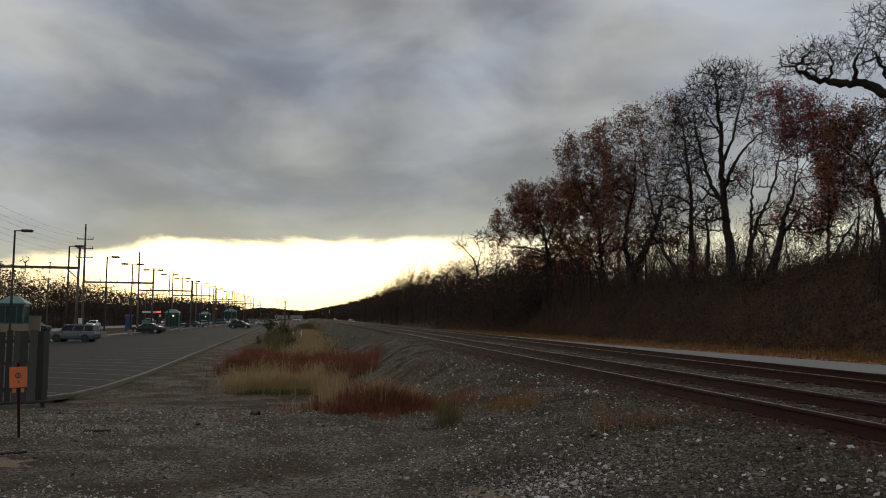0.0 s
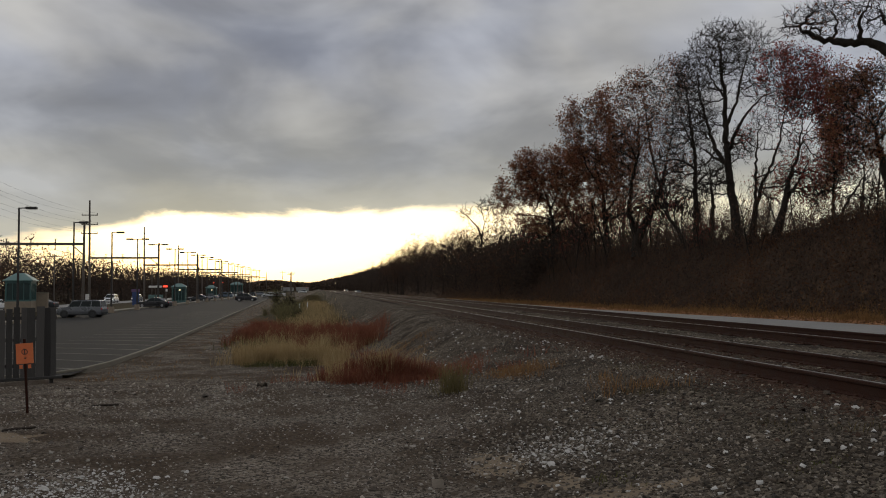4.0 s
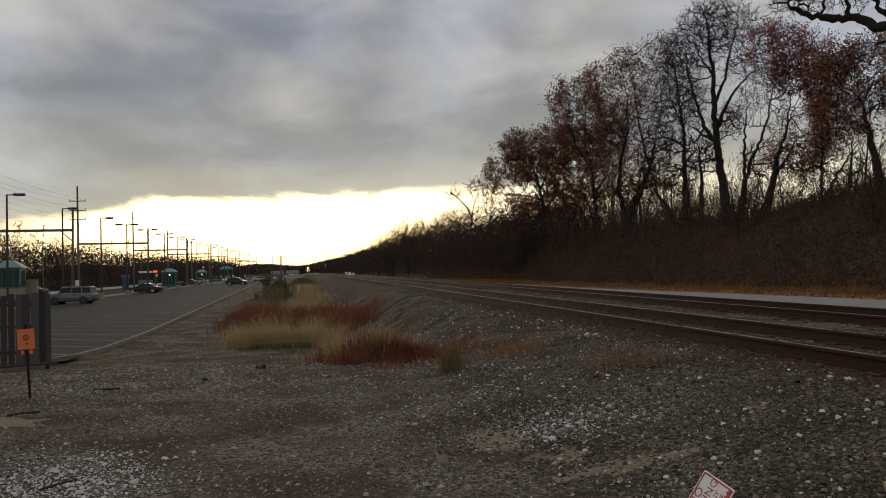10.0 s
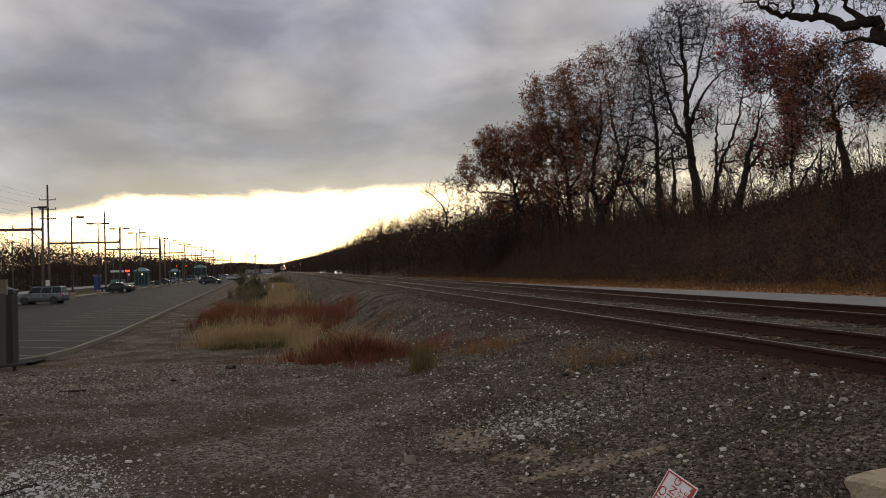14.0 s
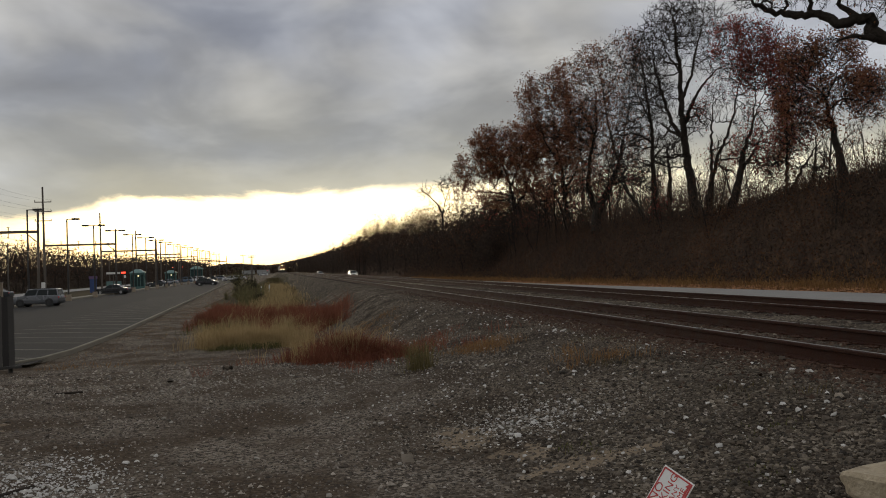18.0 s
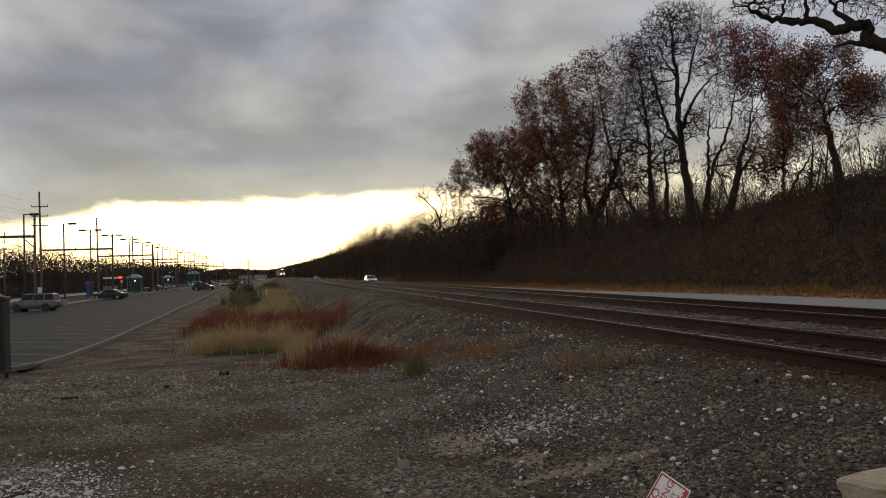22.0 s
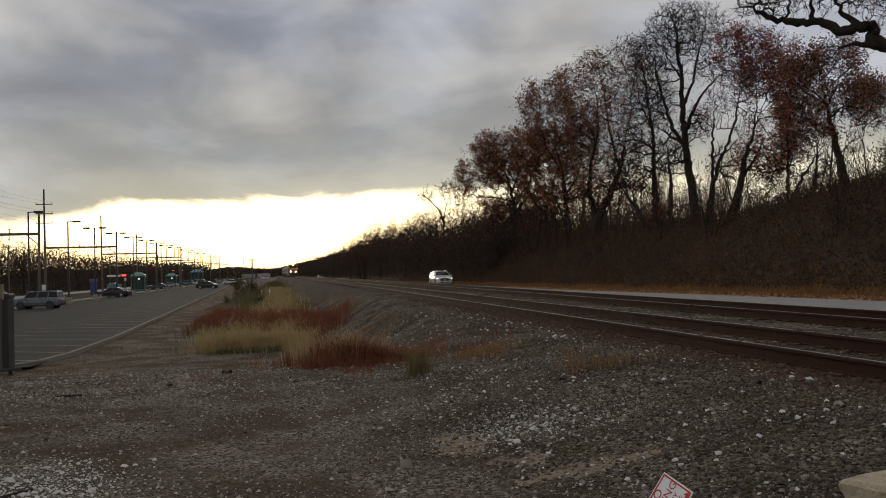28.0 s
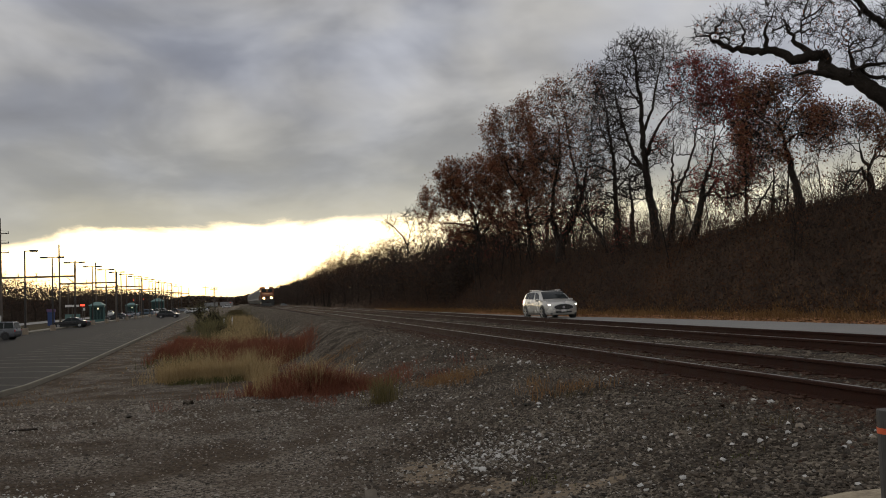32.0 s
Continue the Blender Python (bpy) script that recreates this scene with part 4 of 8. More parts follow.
def build_brambles():
    """Low tangled growth that closes the slope between the stems."""
    rng = np.random.default_rng(16)
    n = 95000
    y = 9 + 110 * rng.uniform(0, 1, n) ** 1.5
    xs = rng.uniform(21.9, 30.5, n)
    x = xs + bend(y)
    p = np.stack([x, y], 1)
    tall = (0.35 + 1.0 * smoothstep(22, 26, xs)) * (0.35 + 0.9 * noise_field(p * 0.55)) * (1 - 0.6 * smoothstep(25.5, 27.5, xs))
    c = np.stack([x, y, ground_z(x, y) + tall * rng.uniform(0, 1, n) ** 1.4], 1)
    k = noise_field(p * 0.23 + 5.0) + rng.normal(0, 0.25, n)
    for part_of, size, material, label in ((k < 0.62, 0.13, M_BRAMBLE, "dark tangle of brambles on the ridge slope"), (k >= 0.62, 0.12, M_BRUSH_LEAF, "withered brown bramble leaves on the ridge slope")):
        v, f = leaf_quads(c[part_of], size, rng)
        tagged(new("brambles", array_mesh("brambles", v, f, material)), label, "brush", kind="stuff")


def leaf_quads(c, size, rng):
    n = len(c)
    u = rng.normal(0, 1, (n, 3))
    u /= np.linalg.norm(u, axis=1, keepdims=True)
    w = np.cross(u, rng.normal(0, 1, (n, 3)))
    w /= np.linalg.norm(w, axis=1, keepdims=True) + 1e-9
    s = (size * rng.uniform(0.6, 1.4, n))[:, None]
    u, w = u * s * 0.5, w * s * 0.33
    v = np.stack([c - u, c - w, c + u, c + w], 1).reshape(-1, 3)
    f = np.arange(n * 4).reshape(n, 4)
    return v, f


build_brush()
build_brambles()


# ---- trees ----
def grow(rng, p, d, length, r, level, spec, limbs, k, tips):
    """One branch as a bending, tapering line, with its side branches; each first-order branch starts a limb."""
    if level == 1:
        limbs.append([[] for _ in range(6)])
        k = len(limbs) - 1
    top = spec["levels"]
    nseg = (7, 6, 5, 3, 2, 2)[level]
    seg = length / nseg
    taper = 0.62 if level == 0 else 0.30
    p, d = Vector(p), Vector(d).normalized()
    wig = (0.05, 0.16, 0.25, 0.30, 0.34, 0.4)[level] * spec.get("wiggle", 1.0)
    kids = spec["kids"][level] if level < top else 0
    spots = sorted(rng.uniform(spec["clear"] if level == 0 else 0.2, 1.0) for _ in range(kids))
    si = 0
    pts, rad = [tuple(p)], [r * (1.35 if level == 0 else 1.0)]
    for i in range(nseg):
        f0, f1 = i / nseg, (i + 1) / nseg
        r0, r1 = r * (1 - (1 - taper) * f0), r * (1 - (1 - taper) * f1)
        q = p + d * seg
        pts.append(tuple(q))
        rad.append(r1)
        while si < len(spots) and spots[si] <= f1 + 1e-6:
            f = (spots[si] - f0) * nseg
            s = p.lerp(q, min(1, max(0, f)))
            ax = Vector((rng.gauss(0, 1), rng.gauss(0, 1), rng.gauss(0, 1))).cross(d).normalized()
            ang = rng.uniform(*((0.5, 1.1) if level == 0 else (0.45, 1.2)))
            nd = (Matrix.Rotation(ang, 3, ax) @ d) + Vector((0, 0, spec.get("rise", 0.15)))
            fall = 1 - 0.45 * spots[si]
            nl = length * spec["ratio"][level] * rng.uniform(0.65, 1.15) * fall / 0.75
            nr = max(spec["thin"], (r0 + (r1 - r0) * f) * rng.uniform(0.40, 0.62))
            grow(rng, s, nd, nl, nr, level + 1, spec, limbs, k, tips)
            si += 1
        p = q
        up = spec.get("up", 0.06) if level else 0.02
        d = (d + Vector((rng.gauss(0, wig), rng.gauss(0, wig), rng.gauss(0, wig) + up))).normalized()
    limbs[k][level].append((pts, rad))
    tips.append((tuple(p), level))
    if level == 0:
        for _ in range(spec.get("fork", 3)):
            ax = Vector((rng.gauss(0, 1), rng.gauss(0, 1), 0.1)).cross(d).normalized()
            grow(rng, p, Matrix.Rotation(rng.uniform(0.2, 0.65), 3, ax) @ d, length * 0.62 * rng.uniform(0.8, 1.1), r * taper * 0.72, 1, spec, limbs, k, tips)


def bake_lines(lines, n):
    """Continuous tapered tubes along lines of one length: (points, radii) each."""
    P = np.array([l[0] for l in lines], float)
    R = np.array([l[1] for l in lines], float)
    t = np.zeros_like(P)
    t[:, 1:-1] = P[:, 2:] - P[:, :-2]
    t[:, 0], t[:, -1] = P[:, 1] - P[:, 0], P[:, -1] - P[:, -2]
    t /= np.linalg.norm(t, axis=2, keepdims=True) + 1e-9
    ref = np.where(np.abs(t[:, :1, 2:3]) < 0.8, np.array([[[0, 0, 1.0]]]), np.array([[[1.0, 0, 0]]]))
    u = np.cross(t, np.broadcast_to(ref, t.shape))
    u /= np.linalg.norm(u, axis=2, keepdims=True) + 1e-9
    w = np.cross(t, u)
    a = np.arange(n) * 2 * np.pi / n
    v = P[:, :, None] + (u[:, :, None] * np.cos(a)[:, None] + w[:, :, None] * np.sin(a)[:, None]) * R[:, :, None, None]
    B, m = R.shape
    i = np.arange(n)
    j = (i + 1) % n
    f = np.stack([i, j, j + n, i + n], 1)
    f = f[None] + (np.arange(m - 1) * n)[:, None, None]
    f = (f.reshape(1, -1, 4) + (np.arange(B) * m * n)[:, None, None]).reshape(-1, 4)
    return v.reshape(-1, 3), f


def bake_limb(name, by_level):
    vs, fs, off = [], [], 0
    for level, lines in enumerate(by_level):
        for m in sorted({len(l[0]) for l in lines}):
            v, f = bake_lines([l for l in lines if len(l[0]) == m], (10, 8, 5, 3, 3, 3)[level])
            vs.append(v)
            fs.append(f + off)
            off += len(v)
    return array_mesh(name, np.concatenate(vs), np.concatenate(fs), M_BARK) if vs else None


def tree_data(seed, stems, spec, leaf=0.0, leaf_size=0.13):
    """Limbs as lists of lines (the first ones hold the stems), and leaf quads. stems: (foot, direction, length, radius)."""
    rng = random.Random(seed)
    limbs, tips = [[[] for _ in range(6)] for _ in stems], []
    for i, (o, d, l, r) in enumerate(stems):
        grow(rng, o, d, l, r, 0, spec, limbs, i, tips)
    leaves = None
    if leaf:
        nr = np.random.default_rng(seed)
        t = np.array([p for p, lv in tips if lv >= spec["levels"] - 1])
        # leaves hold on in drifts, so that gaps stay open
        drift = noise_field(t[:, :2] * 0.7 + t[:, 2:3] * 0.35)
        t = t[nr.uniform(0, 1, len(t)) < 0.25 + 0.9 * drift]
        c = np.repeat(t, max(1, math.ceil(leaf)), 0)
        c = c[nr.uniform(0, 1, len(c)) < leaf / max(1, math.ceil(leaf))]
        leaves = leaf_quads(c + nr.normal(0, 0.17, c.shape), leaf_size, nr)
    return limbs, leaves


def toward(lean, back=0.0):
    """A direction that leans to the viewer's right by lean, and away by back."""
    return (lean * 0.88 + back * 0.47, -lean * 0.47 + back * 0.88, 1.0)


RIGHT, BACK = Vector((0.882, -0.471, 0)), Vector((0.471, 0.882, 0))


def colonise(rng, stems, crowns, dense, step, kill):
    """Branches that grow from scaffold limbs towards free room in the crown. Returns places, parents and the taper of the scaffold nodes."""
    pos, par, taper = [], [], []
    for i, s in enumerate(stems):
        start = np.array(RIGHT) * s[0][0] + np.array((0, 0, s[0][1]))
        if s[0][1] == 0:
            pos.append(start)
            par.append(-1)
            taper.append(1.0)
            here = len(pos) - 1
        else:
            d = np.array(pos) - start
            here = int(np.argmin((d @ np.array(RIGHT)) ** 2 + d[:, 2] ** 2 + 0.1 * (d @ np.array(BACK)) ** 2))
        depth = float(pos[here] @ np.array(BACK))
        whole = sum(math.hypot(b[0] - a[0], b[1] - a[1]) for a, b in zip(s, s[1:]))
        slope = 0.0 if i == 0 else rng.uniform(-0.55, 0.55) * min(1.0, (3.5 / whole) ** 2)
        done, first = 0.0, (1.0 if s[0][1] == 0 else 0.72) * taper[here]
        for a, b in zip(s, s[1:]):
            ln = math.hypot(b[0] - a[0], b[1] - a[1])
            n = max(1, round(ln / step))
            for k in range(1, n + 1):
                u, h = a[0] + (b[0] - a[0]) * k / n, a[1] + (b[1] - a[1]) * k / n
                depth += slope * ln / n
                wob = rng.normal(0, 0.035, 3)
                pos.append(np.array(RIGHT) * u + np.array(BACK) * depth + np.array((0, 0, h)) + wob)
                par.append(here)
                done += ln / n
                taper.append(first * (1 - 0.84 * (done / whole) ** 0.85))
                here = len(pos) - 1
    scaffold = len(pos)
    taper = np.array(taper)
    P = np.array(pos)
    ends = np.ones(scaffold, bool)
    ends[[q for q in par if q >= 0]] = False

    def room(spread):
        pts = []
        for u, h, ru, rh in crowns:
            n = max(6, int(dense * ru * rh / spread ** 2 * 13))
            q = rng.normal(0, 1, (n, 3))
            q /= np.linalg.norm(q, axis=1, keepdims=True)
            q *= rng.uniform(0, 1, (n, 1)) ** 0.38
            pts.append(np.array(RIGHT) * (u + q[:, :1] * ru) + np.array(BACK) * (q[:, 1:2] * ru * 0.8) + np.array((0, 0, 1.0)) * (h + q[:, 2:] * rh))
        return np.concatenate(pts)

    # boughs first, from few places on the scaffold; then branches from the boughs
    for spread, jitter in ((kill * 2.1, 0.40), (kill, 0.20)):
        A = room(spread)
        if spread > kill:
            low = 0.5 * A[:, 2].min()
            ready = ends | ((rng.uniform(0, 1, scaffold) < 0.16) & (P[:, 2] > low))
        else:
            ready = np.concatenate([ends | (rng.uniform(0, 1, scaffold) < 0.05) & (P[:scaffold, 2] > low), np.ones(len(P) - scaffold, bool)])
        near, dist = np.zeros(len(A), int), np.full(len(A), 1e9)
        first, kids = 0, collections.Counter()
        for _ in range(80):
            ok = np.where(ready[first:])[0] + first
            if len(ok):
                d = np.linalg.norm(A[:, None] - P[ok][None], axis=2)
                j = d.argmin(1)
                m = d[np.arange(len(A)), j]
                better = m < dist
                near[better], dist[better] = ok[j[better]], m[better]
            keep = dist > spread
            A, near, dist = A[keep], near[keep], dist[keep]
            if not len(A):
                break
            idx, inv = np.unique(near, return_inverse=True)
            way = np.zeros((len(idx), 3))
            np.add.at(way, inv, (A - P[near]) / dist[:, None])
            way /= np.linalg.norm(way, axis=1, keepdims=True) + 1e-9
            way += rng.normal(0, jitter, way.shape) + np.array((0, 0, 0.13))
            way /= np.linalg.norm(way, axis=1, keepdims=True) + 1e-9
            fresh = np.array([kids[i] < 7 for i in idx])
            live = fresh[inv]
            A, near, dist = A[live], near[live], dist[live]
            if not fresh.any():
                break
            for i in idx[fresh]:
                kids[i] += 1
            first = len(P)
            P = np.concatenate([P, P[idx[fresh]] + way[fresh] * step])
            ready = np.concatenate([ready, np.ones(int(fresh.sum()), bool)])
            par += [int(i) for i in idx[fresh]]
    return P, np.array(par), taper


def branch_lines(P, par, taper, thin, foot):
    """Radii by the pipe rule, and chains of nodes in groups: one group for each root, then one for each large limb."""
    n = len(P)
    acc, size = np.zeros(n), np.ones(n, int)
    rad = np.zeros(n)
    kids = [[] for _ in range(n)]
    for i in range(n - 1, -1, -1):
        rad[i] = max(thin, acc[i] ** (1 / 2.25))
        p = par[i]
        if p >= 0:
            acc[p] += rad[i] ** 2.25 + thin ** 2.25 * 0.06
            size[p] += size[i]
            kids[p].append(i)
    # the foot's radius sets how fast the limbs thicken
    wide = thin * (rad / thin) ** min(1.3, math.log(foot / thin) / math.log(max(rad.max() / thin, 1.5)))
    for i in range(n):
        if i < len(taper):
            wide[i] = max(thin * 1.6, foot * taper[i])
        elif par[i] < len(taper):
            wide[i] = min(wide[i], wide[par[i]] * 0.62)
        else:
            wide[i] = min(wide[i] * 1.15, wide[par[i]] * 0.985)
    wide *= 1 + 0.35 * np.clip(1 - P[:, 2] / 0.9, 0, 1) * (rad > 0.06)
    groups = []
    todo = [(i, -1, None) for i in range(n) if par[i] < 0]
    while todo:
        i, root, g = todo.pop()
        if g is None:
            groups.append([])
            g = len(groups) - 1
        trunk = par[i] < 0
        line = ([tuple(P[root])] if root >= 0 else []) + [tuple(P[i])]
        r = ([min(wide[root], wide[i] * 1.25)] if root >= 0 else []) + [wide[i]]
        while kids[i]:
            ks = sorted(kids[i], key=lambda k: -rad[k])
            for k in ks[1:]:
                todo.append((k, i, None if trunk and size[k] > 45 else g))
            i = ks[0]
            line.append(tuple(P[i]))
            r.append(wide[i])
        if len(line) > 1:
            groups[g].append((line, r))
    return rad, [g for g in groups if g]


def twig_lines(rng, P, par, rad, thin, length, many):
    """Fine twigs on the outer branches: lines of three points, and their tips."""
    out = np.where((rad < thin * 2.6) & (par >= 0))[0]
    out = np.repeat(out, many)
    way = P[out] - P[par[out]]
    way /= np.linalg.norm(way, axis=1, keepdims=True) + 1e-9
    n = len(out)

    def shoot(start, d, ln, r):
        d = d / (np.linalg.norm(d, axis=1, keepdims=True) + 1e-9)
        e = d + rng.normal(0, 0.22, d.shape)
        mid = start + d * ln[:, None] * 0.5
        tip = mid + e / np.linalg.norm(e, axis=1, keepdims=True) * ln[:, None] * 0.5
        return mid, tip, [([tuple(a), tuple(b), tuple(c)], [r, r * 0.8, r * 0.45]) for a, b, c in zip(start, mid, tip)]

    start = P[out] - (P[out] - P[par[out]]) * rng.uniform(0, 1, (n, 1))
    mid, tip, lines = shoot(start, way * 0.7 + rng.normal(0, 0.42, (n, 3)) + np.array((0, 0, 0.22)), length * rng.uniform(0.5, 1.3, n), thin * 0.75)
    m2, t2, l2 = shoot(mid, (tip - mid) + rng.normal(0, 0.5, (n, 3)) * length * 0.5, length * rng.uniform(0.25, 0.7, n), thin * 0.6)
    return lines + l2, np.concatenate([tip, t2, mid])


def bake_groups(name, lines, material):
    by = collections.defaultdict(list)
    for l in lines:
        by[len(l[0]), 9 if l[1][0] > 0.12 else 6 if l[1][0] > 0.05 else 4 if l[1][0] > 0.025 else 3].append(l)
    vs, fs, off = [], [], 0
    for (_, sides), ls in sorted(by.items(), key=lambda q: q[0]):
        v, f = bake_lines(ls, sides)
        vs.append(v)
        fs.append(f + off)
        off += len(v)
    me = array_mesh(name, np.concatenate(vs), np.concatenate(fs), material)
    me.polygons.foreach_set("use_smooth", np.ones(len(me.polygons), bool))
    return me


def oak(name, x, y, stems, crowns, seed, label, leaf=0.0, leaf_size=0.15, leaf_mat=None, dense=1.0, foot=0.3):
    """stems: bends of the trunk and main limbs as (across, up); crowns: rounded masses as (across, up, half width, half height)."""
    rng = np.random.default_rng(seed)
    far = math.hypot(x, y)
    thin = 0.006 + 0.00013 * far
    step = min(0.5, max(0.20, 0.0042 * far))
    P, par, taper = colonise(rng, stems, crowns, dense, step, step * 1.2)
    rad, groups = branch_lines(P, par, taper, thin, foot)
    root = tagged(empty(name, pose(x, y, float(ground_z(x, y)) - 0.3)), label, "tree", group="trees on the ridge")
    for lines in groups:
        nm = "trunk" if lines[0][0][0][2] < 0.05 else "limb"
        new(nm, bake_groups(nm, lines, M_BARK)).parent = root
    lines, tips = twig_lines(rng, P, par, rad, thin, step * 2.4, 2)
    new("twigwork", bake_groups("twigwork", lines, M_TWIG)).parent = root
    if leaf:
        # leaves hold on in drifts, so that gaps stay open
        drift = noise_field(tips[:, :2] * 0.8 + tips[:, 2:3] * 0.45 + seed)
        t = tips[rng.uniform(0, 1, len(tips)) < np.clip((drift - 0.30) * 2.1, 0.06, 1.0) * min(1.0, leaf / 4)]
        c = np.repeat(t, max(1, round(leaf / 1.2)), 0)
        o = new("crown", array_mesh("crown", *leaf_quads(c + rng.normal(0, 0.17, c.shape), leaf_size * 0.82, rng), leaf_mat or M_LEAF))
        o.parent = root
        o["label"] = "dry leaves still on the twigs"
    return root


def build_trees():
    oak("oak_tree", 26.6, 99, [[(0.1, 0.0), (0.1, 3.7), (-0.2, 5.7), (-0.7, 8.1), (-1.6, 10.5)], [(0.1, 4.4), (1.4, 6.1), (3.1, 7.2), (4.8, 8.1)], [(-0.2, 5.7), (-1.8, 6.3), (-4.3, 6.6), (-5.7, 7.0)], [(-0.7, 8.1), (-2.3, 9.2), (-4.5, 9.6)], [(-0.4, 7.1), (1.1, 10.0), (1.9, 12.6)], [(1.4, 6.1), (2.1, 8.6), (3.5, 11.2)]],
        [(-2.2, 11.8, 3.3, 2.5), (1.9, 11.6, 3.3, 3.0), (-4.7, 9.3, 2.7, 1.9), (4.5, 11.1, 2.7, 3.0), (-0.6, 9.4, 4.6, 2.3), (-5.8, 7.3, 1.5, 0.9), (2.1, 6.9, 3.3, 1.9), (-1.7, 5.3, 2.7, 1.1), (4.1, 5.5, 2.3, 1.7)],
        101, "broad oak tree still holding brown leaves", leaf=12.0, leaf_size=0.21, dense=1.2, foot=0.42)
    oak("oak_tree", 27, 80, [[(-0.1, 0.0), (-0.4, 2.6), (-0.5, 4.2), (-0.6, 6.4), (-1.4, 9.7)], [(-0.5, 4.7), (0.7, 6.3), (1.3, 9.0)], [(-0.6, 6.4), (-2.2, 9.2), (-3.0, 12.0)], [(-1.4, 9.7), (-1.1, 12.4), (-0.4, 15.1)]],
        [(-2.7, 13.7, 1.9, 2.4), (-0.5, 14.0, 2.4, 2.7), (-1.7, 10.3, 2.7, 2.4), (1.1, 10.7, 2.4, 3.0), (-3.3, 12.3, 1.6, 1.6), (0.5, 7.4, 2.2, 1.9), (-0.7, 4.7, 2.4, 1.6)],
        102, "tall oak tree with reddish-brown leaves in its upper crown", leaf=8.0, leaf_size=0.18, dense=1.15, foot=0.38)
    oak("oak_tree", 27, 70.5, [[(-0.8, 0.0), (-0.9, 1.3), (-0.2, 2.8), (0.5, 4.0), (1.2, 5.6), (1.7, 8.0)], [(-0.9, 1.6), (-1.5, 3.8), (-1.3, 6.2), (-0.6, 9.1), (-0.6, 12.0)], [(0.5, 4.0), (1.7, 4.1), (3.5, 4.8)], [(1.2, 5.6), (0.5, 8.5), (0.1, 12.0), (-0.3, 14.4)], [(1.7, 8.0), (2.3, 10.8), (2.1, 13.8)]],
        [(-0.5, 14.0, 2.2, 2.2), (1.1, 11.4, 2.2, 2.9), (-1.1, 9.6, 2.2, 2.4), (1.9, 14.7, 1.9, 2.2), (2.2, 8.0, 1.9, 2.4), (-0.2, 6.6, 1.9, 1.9), (-0.8, 4.0, 2.2, 1.4), (1.6, 4.6, 1.9, 1.7)],
        103, "many-stemmed oak tree with few brown leaves", leaf=4.0, leaf_size=0.16, foot=0.48)
    oak("bare_tree", 27, 61.4, [[(0.3, 0.0), (0.3, 1.1), (0.3, 3.8), (0.3, 7.2), (-0.0, 10.3), (-0.4, 12.9)], [(-0.2, 0.0), (-0.7, 1.1), (-1.6, 2.6), (-2.5, 4.0)], [(0.3, 5.1), (1.4, 6.3)], [(0.3, 7.7), (-0.6, 9.9), (-0.8, 12.5)], [(1.4, 0.0), (1.4, 1.5), (1.5, 3.8), (1.3, 6.3)]],
        [(-0.2, 12.0, 1.5, 3.0), (0.6, 9.4, 1.3, 2.5), (-2.2, 4.4, 1.5, 1.3), (1.4, 6.3, 1.3, 2.1), (-0.9, 8.6, 1.3, 2.1), (-0.2, 3.9, 1.7, 1.7), (-1.3, 6.5, 1.5, 1.9)],
        104, "bare tree with slanting second and third stems", dense=1.2, foot=0.27)
    oak("bare_tree", 26.9, 54.3, [[(0.4, 0.0), (0.2, 0.7), (-0.0, 2.6), (-0.3, 4.5), (-0.4, 6.0), (-0.5, 8.0), (-0.5, 10.3), (-0.7, 12.2), (-0.8, 14.1)], [(-0.3, 5.6), (-1.2, 7.0), (-1.7, 8.8), (-2.2, 10.8), (-2.3, 12.7)], [(-0.3, 6.8), (0.2, 8.1), (0.9, 9.2), (1.8, 10.1), (2.6, 10.4)], [(-0.5, 8.3), (0.3, 10.2), (0.6, 11.7), (1.2, 13.5)], [(-0.5, 10.3), (-1.4, 11.9), (-1.7, 13.4)], [(-0.3, 5.8), (-1.3, 6.5), (-2.1, 7.3)]],
        [(-0.6, 13.3, 2.5, 2.3), (-2.2, 11.9, 1.7, 2.3), (1.0, 13.2, 1.7, 2.1), (-0.1, 14.4, 1.5, 1.1), (-2.0, 8.8, 1.3, 1.7), (1.5, 10.8, 1.5, 1.1), (-3.1, 10.5, 0.9, 1.3), (-1.4, 4.9, 1.5, 1.5), (0.3, 7.1, 1.3, 1.3)],
        105, "tall bare tree with a wide dome of fine twigs", dense=1.9, foot=0.38)
    oak("bare_tree", 27, 52.4, [[(-0.1, 0.0), (0.1, 1.6), (0.3, 2.7), (0.7, 4.1), (1.3, 5.4), (1.8, 7.0), (2.2, 8.8)], [(0.2, 0.0), (0.3, 3.4), (0.4, 6.0), (0.6, 7.8)]],
        [(2.0, 8.8, 1.3, 1.8), (0.8, 8.2, 1.1, 1.3), (2.7, 6.6, 1.1, 1.3), (-0.3, 7.3, 0.7, 0.7), (1.1, 4.1, 1.3, 1.6)],
        106, "slender leaning tree with a few dark red leaves", leaf=2.2, leaf_size=0.13, leaf_mat=M_LEAF_RED, dense=0.8, foot=0.2)
